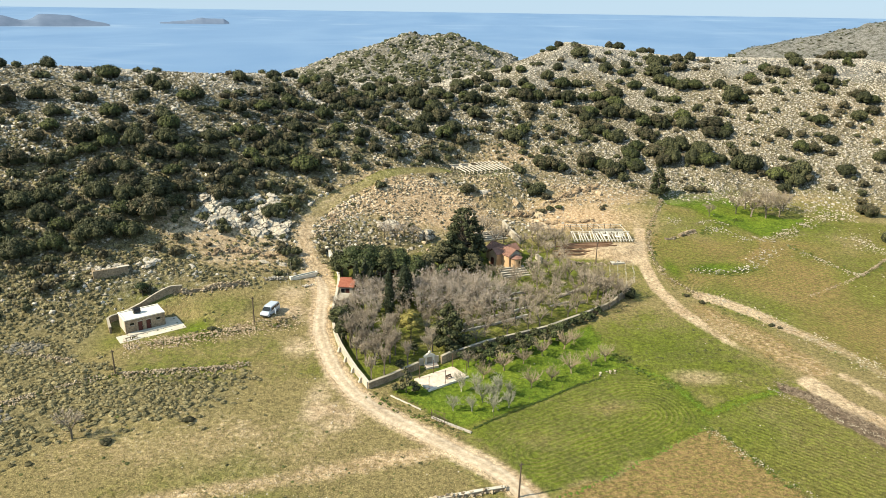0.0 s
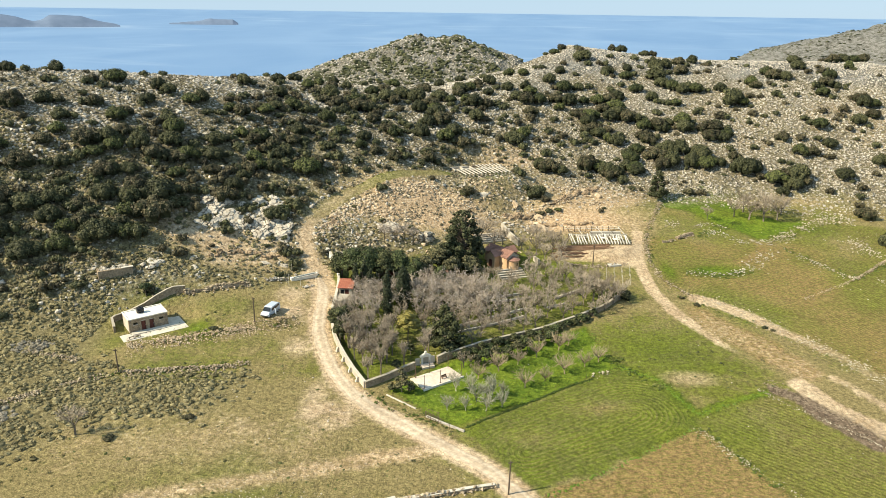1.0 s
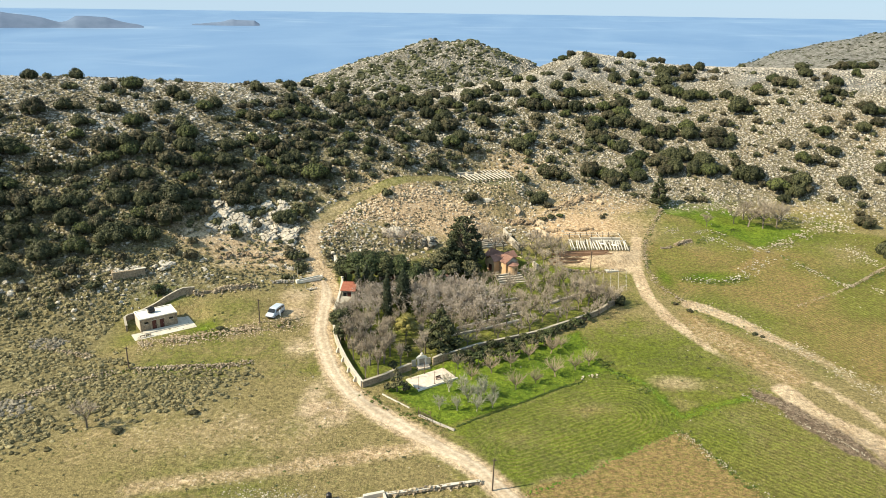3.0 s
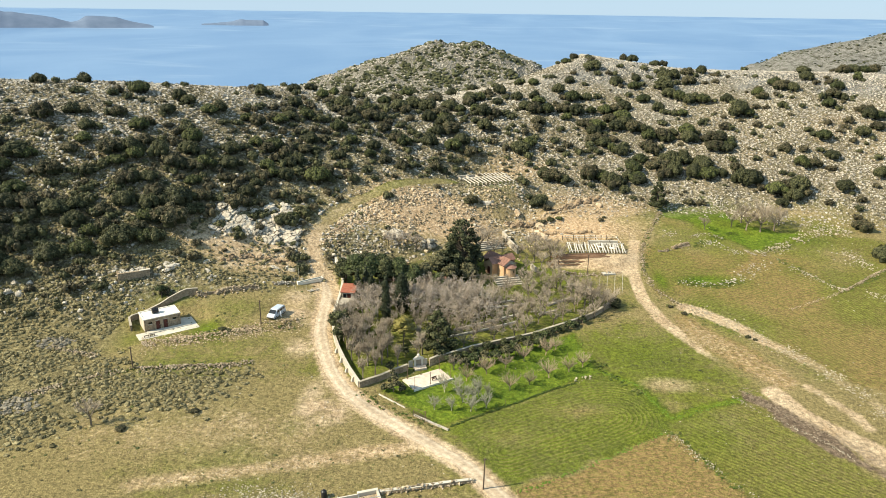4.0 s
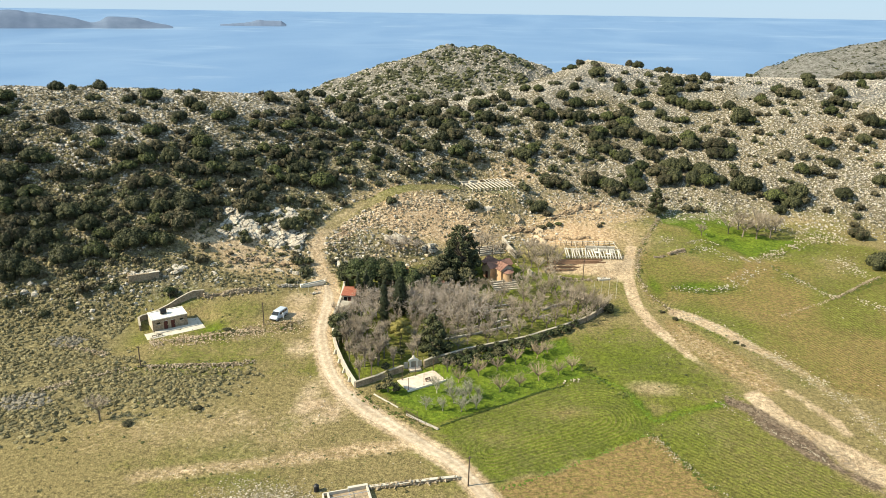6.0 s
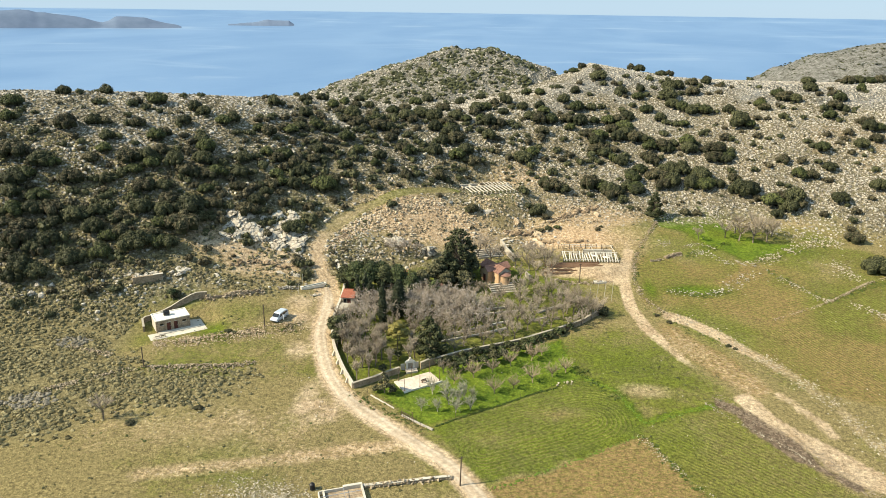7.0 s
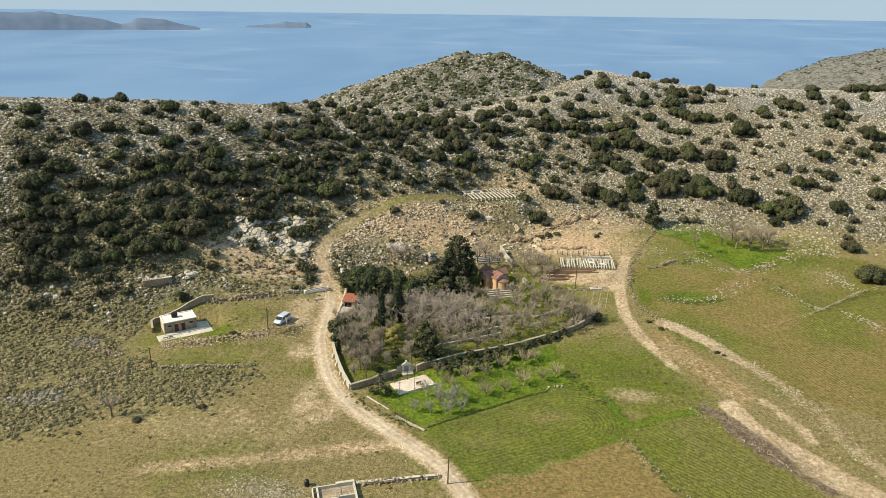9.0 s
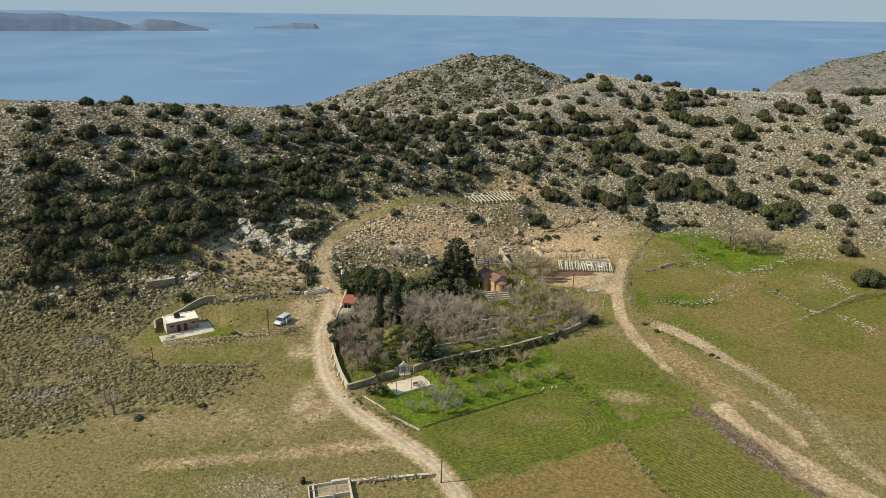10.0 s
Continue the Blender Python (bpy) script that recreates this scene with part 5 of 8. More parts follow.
x, y, g = strewn_evenly(0.96, -140, 165, 118, 338, rocky_cover, 53)
keep = clear_of_brush(x, y, 0.8)
x, y = x[keep], y[keep]
bare = np.clip(0.50 - 0.30 * (1 - ramp(x, -60, -10)) * (1 - ramp(y - np.interp(x, KX, RIDGE_Y), -60, -25)) + 0.34 * ramp(x, 20, 60) + 0.25 * ramp(y - np.interp(x, KX, RIDGE_Y), -50, -15) + 1.3 * fractal(x, y, 14, 3, 75), 0.08, 0.94)
stony = g.random(len(x)) < bare
for pick, name, shapes, material, label, category in (
        (stony, "slope_blocks", LUMPS, M_STONE, "grey limestone blocks covering the slopes", "stones"),
        (~stony, "slope_scrub", THORNS, M_SLOPE_SCRUB, "low grey-green thorn cushions between stones", "scrub")):
    px, py = x[pick], y[pick]
    n = len(px)
    spread(shapes, np.stack([px, py, land(px, py), (0.24 + 0.34 * g.random(n) ** 2.0) * (1 - 0.22 * ramp(px, 10, 50)), g.random(n) * 6.28, 0.7 + 0.6 * g.random(n)], 1), name, material, label, category)

x, y, g = strewn(44000, -140, 165, 118, 312, lambda x, y: stone_cover(x, y), 54)
keep = (y - np.interp(x, KX, RIDGE_Y)) < 8
x, y = x[keep], y[keep]
rows = np.stack([x, y, land(x, y), 0.12 + 0.22 * g.random(len(x)) ** 3, g.random(len(x)) * 6.28, 0.7 + 0.7 * g.random(len(x))], 1)
spread(CHIPS, rows, "slope_stones", M_STONE, "loose grey limestone chips on the slopes", "stones")

# ---- grey cushion scrub ----
SCRUB_PATHS = [[(-78.0, 94.4), (-73.2, 97.3), (-70.0, 101.3), (-66.5, 105.3), (-63.4, 109.5), (-60.3, 114.2)], [(-76.0, 119.3), (-67.4, 115.6), (-60.6, 114.7)], [(-55.3, 88.0), (-65.5, 94.1), (-74.7, 99.5)]]


def scrub_cover(x, y):
    c = 1.25 * in_field(x, y, SCRUB_PLOT, 4.0) + 0.7 * ramp(y - np.interp(x, KX, FOOT_Y), -2, 6) * (1 - ramp(x, -45, -10)) * (y < 168) * clear_of_paths(x, y, 2.2)
    c = c + 0.7 * bump(x, y, -76, 126, 13, 5) + 0.5 * bump(x, y, -47, 147, 9, 5) + 0.4 * bump(x, y, -62, 133, 8, 3)
    c = c * (1 - 0.85 * bump(x, y, -50, 149, 18, 8))
    c = c * (0.55 + 1.5 * np.clip(fractal(x, y, 9, 3, 81) + 0.36, 0, 1))
    for line in SCRUB_PATHS:
        c = c * (0.12 + 0.88 * ramp(off_line(x, y, line), 0.7, 2.0))
    return np.clip(c, 0, 1)


x, y, g = strewn_evenly(0.83, -125, 10, 66, 195, scrub_cover, 55)
keep = clear_of_brush(x, y, 0.8) & ((x < -66) | (y < 111) | (y > 136.5) | (x > -24))
x, y = x[keep], y[keep]
ashen = bump(x, y, -70.4, 91.3, 5.5, 3.2) + bump(x, y, -74.8, 113.5, 4.5, 2.2) > 0.42 + 0.5 * fractal(x, y, 3, 2, 82)
for pick, name, material, label in ((~ashen, "cushion_scrub", M_SCRUB, "low grey-green cushion scrub on dry ground"), (ashen, "ashen_scrub", M_SCRUB_ASH, "patches of ash-grey thorn scrub")):
    px, py = x[pick], y[pick]
    n = len(px)
    spread(CUSHIONS, np.stack([px, py, land(px, py) - 0.03, 0.31 + 0.36 * g.random(n) ** 1.5, g.random(n) * 6.28, 0.7 + 0.5 * g.random(n)], 1), name, material, label, "scrub")

x, y, g = strewn(16000, -130, 110, 425, 520, lambda x, y: 0.8 * (smooth_land(x, y) > 6) * (0.3 + np.clip(fractal(x, y, 20, 3, 62) + 0.4, 0, 1)), 57)
spread(PEBBLES, np.stack([x, y, land(x, y), 0.3 + 0.8 * g.random(len(x)) ** 3, g.random(len(x)) * 6, 0.7 + 0.4 * g.random(len(x))], 1), "headland_stones", M_STONE, "far grey rocks on the headland", "stones")

x, y, g = strewn(12000, 330, 800, 880, 1200, lambda x, y: 0.34 * (smooth_land(x, y) > -20) * (0.6 + np.clip(fractal(x, y, 60, 3, 63) + 0.2, 0, 1)), 60)
spread(tiny, np.stack([x, y, land(x, y) - 0.2, 0.8 + 2.0 * g.random(len(x)) ** 3, g.random(len(x)) * 6, 0.6 + 0 * x], 1), "mountain_shrubs", M_SHRUB, "far dark shrubs on the coastal mountain", "shrubs")

# small clumps that mottle the meadows
CLUMPS = [leaf_cloud([(0, 0, 0.05)], [0.7], 16, 0.75, 0.1, 0.6) for k in range(4)]
x, y, g = strewn(17000, -64, 58, 74, 152, lambda x, y: (off_line(x, y, ROAD) > 2.2) * (in_field(x, y, SOIL_PLOT) < 0.1) * (in_field(x, y, HAMLET) < 0.1) * (in_field(x, y, GREEN_PLOT) < 0.2) * (0.9 - 0.7 * in_field(x, y, MAIN_PLOT)) * np.clip(0.35 + 1.5 * fractal(x, y, 8, 3, 99), 0, 1), 61)
spread(CLUMPS, np.stack([x, y, land(x, y) - 0.03, 0.08 + 0.2 * g.random(len(x)) ** 2, g.random(len(x)) * 6, 0.7 + 0 * x], 1), "meadow_clumps", foliage("meadow_herbs", (0.07, 0.075, 0.02), (0.20, 0.18, 0.06)), "small herb clumps in the meadow", "herbs")
x, y, g = strewn(1500, -62, 58, 74, 140, lambda x, y: 0.6 * (off_line(x, y, ROAD) > 2.4) * (in_field(x, y, HAMLET) < 0.1) * (in_field(x, y, GREEN_PLOT) < 0.1) * (in_field(x, y, MAIN_PLOT) < 0.1) * (in_field(x, y, SOIL_PLOT) < 0.1) * (in_field(x, y, EAST_PLOT) < 0.1) * np.clip(0.3 + 1.6 * fractal(x, y, 12, 3, 98), 0, 1), 64)
spread(CUSHIONS, np.stack([x, y, land(x, y) - 0.03, 0.14 + 0.22 * g.random(len(x)) ** 1.5, g.random(len(x)) * 6, 0.8 + 0 * x], 1), "meadow_tufts", M_SHRUB_GREEN, "dark green tufts scattered over the meadow", "tufts")
# weeds along the borders of the sown plots
for border in ([(32.6, 114.2), (38.3, 109.7), (42.3, 98.7), (56.1, 105.6)], [(40.7, 95.2), (28.0, 86.8), (15.1, 78.8)]):
    d, x, y, dx, dy = along(border, 0.28)
    g = np.random.default_rng(65)
    x, y = x + g.normal(0, 0.22, len(x)), y + g.normal(0, 0.22, len(x))
    spread(CUSHIONS, np.stack([x, y, land(x, y) - 0.03, 0.10 + 0.16 * g.random(len(x)) ** 1.5, g.random(len(x)) * 6, 0.8 + 0 * x], 1), "border_weeds", M_GRASS, "rank green weeds along a plot border", "weeds")

# ---- walls ----
def swept(line, thick, high, top_wide=None, sunk=0.4, step=0.8, wave=0.0, seed=0, level=None, base=None):
    """A wall's corners and faces along a line on the ground."""
    d, x, y, dx, dy = along(line, step)
    g = land(x, y) if base is None else np.full(len(x), float(base))
    high = np.interp(d, np.linspace(0, d[-1], len(high)), high) if isinstance(high, (list, tuple)) else np.full(len(d), float(high))
    z1 = (g + high if level is None else np.full(len(d), float(level))) + wave * fractal(d, d * 0 + 3, 2.5, 2, seed)
    tw = (top_wide or thick) / 2
    rows = []
    for w, z in ((-thick / 2, g - sunk), (-tw, z1), (tw, z1), (thick / 2, g - sunk)):
        rows.append(np.stack([x - dy * w, y + dx * w, z], -1))
    v = np.stack(rows, 1).reshape(-1, 3)
    f = []
    for i in range(len(d) - 1):
        a, b = 4 * i, 4 * i + 4
        f += [(a + k, b + k, b + k + 1, a + k + 1) for k in range(3)]
    n = 4 * (len(d) - 1)
    f += [(0, 1, 2, 3), (n + 3, n + 2, n + 1, n)]
    return v, f


def masonry_wall(name, line, thick, high, label, material=None, coping=True, cap=None, step=0.8, **more):
    ob = new(name)
    tagged(ob, label, "wall", kind="structure")
    v, f = swept(line, thick, high, step=step, **more)
    share("masonry", mesh_of("masonry", v, f, material or M_RUBBLE), ob)
    if coping:
        h = tuple(q + 0.10 for q in high) if isinstance(high, (list, tuple)) else high + 0.10
        v, f = swept(line, thick + 0.10, h, sunk=-0.1, step=step, **more)
        v = np.asarray(v).reshape(-1, 4, 3)
        v[:, 0, 2], v[:, 3, 2] = v[:, 1, 2] - 0.10, v[:, 2, 2] - 0.10
        share("coping", mesh_of("coping", v.reshape(-1, 3), f, cap or M_COPING), ob, label="pale mortar coping")
    return ob


def dry_wall(name, line, thick, high, label, seed, material=None, size=0.24, category="stone wall", tumble=0.0, dense=1.0):
    """Loose stones piled along a line, over a rubble core."""
    ob = new(name)
    tagged(ob, label, category, "field walls")
    g = np.random.default_rng(seed)
    v, f = swept(line, thick * 0.6, high * 0.5, thick * 0.3, wave=0.7 * high, seed=seed)
    if high >= 0.55:
        share("rubble_core", mesh_of("rubble_core", v, f, M_RUBBLE), ob)
    d, x, y, dx, dy = along(line, 0.05)
    n = int((d[-1] * high * 24 * (0.24 / size) ** 2 / 0.9 + d[-1] * 3) * dense * 1.4)
    k = g.integers(0, len(d), n)
    k = k[g.random(n) < np.clip(0.72 + 1.3 * fractal(d[k], d[k] * 0 + seed, 3.5, 3, seed), 0.06, 1)]
    n = len(k)
    side = g.normal(0, 0.40, n) * thick * (1 + tumble)
    lift = g.random(n) * high * np.clip(1.15 - np.abs(side) / thick, 0.05, 1)
    px, py = x[k] - dy[k] * side, y[k] + dx[k] * side
    rows = np.stack([px, py, land(px, py) + lift, size * (0.5 + 1.0 * g.random(n) ** 1.5), g.random(n) * 6.28, 0.6 + 0.5 * g.random(n)], 1)
    stones = spread(PEBBLES, rows, "stonework", material or M_BLOCK_ISLAND, "", "", "")
    stones.parent = ob
    return ob


WEST_WALL = rounded([(-12.7, 105.2), (-16.2, 111.2), (-19.9, 119.2), (-21.6, 124.5), (-22.4, 129.5)], 1)
WEST_WALL_UPPER = rounded([(-22.5, 130.2), (-22.7, 138.7), (-23.9, 148.4), (-27, 153.6)], 1)
FRONT_WALL = rounded([(-12.7, 105.2), (-8.4, 108.8), (-4.4, 113.2)], 1)
FRONT_WALL_EAST = [(-0.6, 114.9), (3.5, 117.3), (7.8, 120.3), (14.5, 123.8), (20.3, 126.8), (27.9, 132.2), (33.9, 136.8), (39.2, 143)]
masonry_wall("wall_west", WEST_WALL, 0.4, 1.2, "pale concrete wall along the dirt road", M_PLASTER, cap=M_CONCRETE, wave=0.05)
masonry_wall("wall_west_upper", WEST_WALL_UPPER, 0.4, 1.6, "pale plastered garden wall beside the track", M_WHITE, cap=M_CONCRETE)
masonry_wall("wall_front", FRONT_WALL, 0.45, 1.15, "grey stone enclosure wall with flat coping", wave=0.08)
masonry_wall("wall_front_east", FRONT_WALL_EAST, 0.45, (1.45, 1.3, 1.2, 1.15, 1.1, 1.0), "long grey stone enclosure wall beside the orchard")
for k, (x, y) in enumerate(((-13.9, 107.2), (-15.6, 110.1), (-17.3, 113.5), (-18.9, 116.8))):
    bt = thing("buttress", x - 0.45, y - 0.15, turn=118 + 2 * k, label="sloping concrete buttress against the road wall", category="buttress", group="wall buttresses")
    bm = bmesh.new()
    vs = box(bm, -0.22, 0.22, -0.35, 0.35, -0.3, 0.95)
    for q in vs[4:]:
        q.co.y = q.co.y * 0.4 - 0.2
    part("buttress_body", bm, M_CONCRETE, bt)

# terrace walls inside the enclosure, of pale edging stones
for k, (line, h) in enumerate((([(2.5, 125.6), (9.5, 128.8), (17.4, 133.2)], 0.55), ([(3.6, 128.6), (18.2, 136.8)], 0.5), ([(-3.9, 135.5), (7.4, 139.8), (17.3, 143)], 0.6), ([(24.2, 141.2), (30.2, 145.3)], 0.6), ([(22, 137), (26.5, 139.4)], 0.5), ([(12.2, 139.2), (19.5, 141.4)], 0.5))):
    masonry_wall("terrace_edge", line, 0.35, 0.55 * h, "low pale garden terrace edge in the grass", M_PLASTER, coping=k != 4, cap=M_CONCRETE)

dry_wall("field_wall", rounded([(-70, 95), (-62.2, 100.6), (-59.4, 103.3), (-53.7, 105.2), (-46.6, 106.7), (-39.3, 107.9), (-33.7, 110.4)], 1), 0.9, 0.54, "collapsed dry-stone terrace wall above the scrub", 301, size=0.2, tumble=0.6, dense=0.8)
dry_wall("field_wall", rounded([(-57.5, 113.6), (-53.5, 115.4), (-47.3, 117.6), (-41.1, 120.6), (-36.5, 123.0), (-31, 125.4), (-27.6, 126.6)], 1), 1.5, 0.5, "tumbled rubble bank below the parked van", 302, M_STONE_WARM, 0.16, tumble=1.1, dense=1.5)
dry_wall("field_wall", rounded([(-53.4, 132.2), (-47.4, 134.7), (-41.3, 137.6)], 1), 0.9, 0.9, "dry-stone retaining wall in rough grass", 303, tumble=0.3)
dry_wall("field_wall", [(-38.6, 140.0), (-34.2, 142.2)], 0.7, 0.6, "short pale rubble wall beside the trough", 304, M_STONE)
dry_wall("field_wall", RUBBLE_STRIP, 2.0, 0.22, "broad low bank of pale tumbled stones along the track", 305, M_STONE_SAND, 0.13, tumble=0.8, dense=0.8)
dry_wall("field_wall", rounded([(57.5, 154.7), (60.3, 157), (62.1, 154.8), (65.6, 154.6), (70, 155.7), (73.6, 159.3), (78.3, 164), (83.5, 167.3), (86.5, 169.7)], 1), 1.2, 0.4, "tumbled grey stones among green weeds in a field", 306, M_STONE, 0.2, tumble=1.2, dense=0.3)
dry_wall("field_wall", rounded([(82, 172.4), (87.1, 175.7), (93.7, 180.6), (98.8, 184.8), (103.6, 187.6), (106.4, 189.1)], 1), 1.6, 0.45, "broad tumbled stone boundary below bare trees", 319, M_STONE_SAND, 0.22, tumble=0.9, dense=0.7)
dry_wall("field_wall", rounded([(87, 166.6), (89.1, 163.8), (91.3, 159.4), (94.2, 155.2), (95.9, 153.9)], 1), 0.8, 0.4, "grey stone field boundary with weeds", 307, M_STONE_SAND, 0.18, tumble=1.0, dense=0.5)
dry_wall("field_wall", rounded([(61.5, 198), (60, 194.7), (53.9, 180.8), (50.6, 170.3), (49.6, 160), (50.2, 152), (52.5, 146.2), (55.4, 142.8)], 1), 0.7, 0.38, "low broken dry-stone wall between yard and green field", 308, M_BLOCK_ISLAND, 0.16, tumble=0.7, dense=0.5)
dry_wall("field_wall", rounded([(79.4, 143.6), (85, 147.2), (89.9, 150.1), (95, 153.4)], 1), 0.5, 0.2, "thin line of stones across a field", 309, M_BLOCK_ISLAND, 0.13, tumble=0.5, dense=0.4)
dry_wall("field_wall", rounded([(40.7, 95.4), (42.7, 91.4), (45.5, 85.9), (49, 79.8), (54, 70)], 1), 0.6, 0.22, "scattered boundary stones between two plots", 310, M_STONE_SAND, 0.10, tumble=0.8, dense=0.35)
dry_wall("field_wall", rounded([(60, 174.4), (62.4, 176.2), (65, 177.6)], 1), 0.9, 0.8, "weathered stone heap in a green field", 311)
dry_wall("field_wall", rounded([(55.6, 172.2), (57.2, 172.7), (58.9, 173.5)], 1), 0.8, 0.6, "weathered stone heap in a green field", 312)
dry_wall("field_wall", rounded([(66, 209), (74, 206), (80, 200), (90, 197.5), (101, 192), (112, 187)], 1), 1.4, 0.5, "pale tumbled stones along the foot of the slope", 313, M_STONE_SAND, 0.25, tumble=2.2, dense=0.6)
dry_wall("field_wall", [(54.6, 106.2), (57.6, 101.6), (61.2, 97.6), (65, 93.8), (68, 89)], 0.5, 0.2, "thin line of pale stones beside the track", 314, M_STONE_SAND, 0.11, tumble=0.5, dense=0.4)
dry_wall("field_wall", rounded([(26, 193), (32, 194.8), (38, 194.4), (45, 196.5)], 1), 0.9, 0.5, "crumbling ochre terrace ledge above the yard", 320, M_STONE_WARM, 0.22, tumble=0.6, dense=0.7)
dry_wall("field_wall", rounded([(30, 200), (37, 202), (47, 203.5)], 1), 0.9, 0.5, "crumbling ochre terrace ledge on the slope", 321, M_STONE_WARM, 0.22, tumble=0.6, dense=0.6)
dry_wall("field_wall", rounded([(-22, 172), (-14, 173.5), (-6, 177)], 1), 1.0, 0.5, "broken rock ledge across the knoll", 322, M_STONE_WARM, 0.25, tumble=0.8, dense=0.6)
dry_wall("field_wall", rounded([(28.4, 158.6), (33, 157.4), (38, 158), (44, 159)], 1), 0.8, 0.45, "dark rubble edge below the yard", 315, tumble=0.5)
dry_wall("field_wall", [(69.5, 180.5), (73, 178.2), (77, 172)], 0.9, 0.3, "scattered white stones in a green field", 316, M_STONE, 0.2, tumble=1.6, dense=0.44)
dry_wall("field_wall", rounded([(-75, 112), (-69, 110), (-64, 109)], 1), 0.8, 0.4, "tumbled stones in scrub", 317, tumble=0.8)
dry_wall("field_wall", [(26.6, 110.6), (28.6, 111.6), (30.4, 112.2)], 0.9, 0.25, "few pale stones at the orchard's corner", 318, M_STONE_SAND, 0.22, tumble=0.6, dense=0.6)
dry_wall("field_wall", rounded([(95.9, 153.9), (100.4, 157.6), (106.5, 163), (112.1, 166.7), (118.5, 169.9)], 1), 0.45, 0.32, "dark thin stone wall between two plots", 340, M_BLOCK_ISLAND, 0.14, tumble=0.3, dense=0.8)
dry_wall("field_wall", rounded([(105.3, 177.1), (107.9, 175.9), (105.1, 171.2), (106.8, 167.7), (109.8, 167.5)], 1), 1.6, 0.35, "scattered grey stones in a green plot", 341, M_STONE_SAND, 0.2, tumble=1.4, dense=0.7)
dry_wall("field_wall", rounded([(67.4, 182.4), (69.4, 184.8), (73.2, 183.6), (74.7, 181.5)], 1), 0.7, 0.3, "short line of pale stones in a plot", 342, M_STONE, 0.16, tumble=0.6, dense=0.44)
dry_wall("field_wall", rounded([(68.1, 180), (69.5, 178.8), (70.8, 177.6)], 1), 1.4, 0.3, "pale stones strewn in a green plot", 343, M_STONE, 0.16, tumble=1.0, dense=0.44)
dry_wall("field_wall", rounded([(77.8, 176.6), (79.4, 174.4), (81, 171.9)], 1), 0.5, 0.25, "thin pale line of stones in a plot", 344, M_STONE_SAND, 0.13, tumble=0.4, dense=0.8)
dry_wall("field_wall", rounded([(100.3, 153.4), (104.4, 149.9), (108.2, 144.1)], 1), 1.3, 0.35, "broad pale stone bank beside a ploughed plot", 345, M_STONE_SAND, 0.2, tumble=0.9, dense=0.8)
dry_wall("field_wall", rounded([(59.1, 184.5), (60.8, 184.1), (62.8, 183.5)], 1), 1.3, 0.35, "flat heap of pale field stones", 346, M_STONE_SAND, 0.2, tumble=0.9, dense=0.8)
dry_wall("field_wall", rounded([(72.6, 160.5), (75.4, 164.3), (78.9, 166.7), (81.6, 165.9)], 1), 1.2, 0.35, "grey stones among weeds in a plot", 347, M_STONE, 0.2, tumble=1.0, dense=0.39)
dry_wall("field_wall", rounded([(78.5, 207.8), (79.9, 205.6), (81.6, 203.3)], 1), 1.6, 0.5, "pale tumbled stones below the slope", 348, M_STONE, 0.25, tumble=0.9, dense=0.8)

# ---- rock ----
BOULDERS = {}


def outcrop(name, x, y, sizes, seed, material, label, spread_by):
    """Jutting angular boulders of one outcrop, each a part."""
    g = np.random.default_rng(seed)
    if material.name not in BOULDERS:
        BOULDERS[material.name] = [mesh_of("boulder", *craggy(900 + 7 * k), material) for k in range(6)]
    ob = thing(name, x, y, None, 0, label, "rock")
    base = float(land(x, y))
    for k, s in enumerate(sizes):
        a, b = g.normal(0, spread_by[0]), g.normal(0, spread_by[1])
        if off_line(np.array([x + a]), np.array([y + b]), UPPER_TRACK)[0] < 2.0 + 1.3 * s:
            continue
        e = Euler((g.uniform(-0.5, 0.5), g.uniform(-0.5, 0.5), g.random() * 6.28))
        m = Matrix.LocRotScale((a, b, float(land(x + a, y + b)) - base - 0.15 * s), e, (s * g.uniform(0.9, 1.7), s * g.uniform(0.6, 1.1), s * g.uniform(0.45, 0.8)))
        share("boulder", BOULDERS[material.name][k % 6], ob, m)
    return ob


def craggy(seed):
    """A broken block of bedded limestone: a lumpy body cut by ledges and clefts."""
    v, f = lumpy(12, 9, 0.10, 1.0, seed)
    g = np.random.default_rng(seed)
    for _ in range(9):
        d = g.normal(size=3)
        d /= np.linalg.norm(d)
        h = v @ d - g.uniform(0.45, 0.85)
        v = v - np.outer(np.maximum(h, 0) * 0.85, d)
    return v + 0.07 * g.normal(size=v.shape) * (1, 1, 0.6), f


def crag(x, y, slabs, seed, label, spread_by):
    """A broad face of pale slabs leaning on the slope, with broken blocks between them."""
    g = np.random.default_rng(seed)
    meshes = [mesh_of("slab", *craggy(930 + 5 * k), M_STONE_PALE) for k in range(8)]
    ob = thing("crag", x, y, None, 0, label, "rock")
    base = float(land(x, y))
    for k in range(slabs):
        a, b = g.uniform(-1, 1) * spread_by[0], g.uniform(-1, 1) * spread_by[1]
        s = (1.55 if k < slabs * 0.4 else 0.6) * g.uniform(0.6, 1.3)
        if float(off_line(np.array([x + a]), np.array([y + b]), UPPER_TRACK)[0]) < 2.2 + s:
            continue
        e = Euler((g.uniform(0.3, 0.9), g.uniform(-0.3, 0.3), g.uniform(-0.6, 0.6)))
        m = Matrix.LocRotScale((a, b, float(land(x + a, y + b)) - base - 0.1 * s), e, (s * g.uniform(0.9, 1.5), s * g.uniform(0.8, 1.3), s * 0.55))
        share("slab", meshes[k % 8], ob, m)


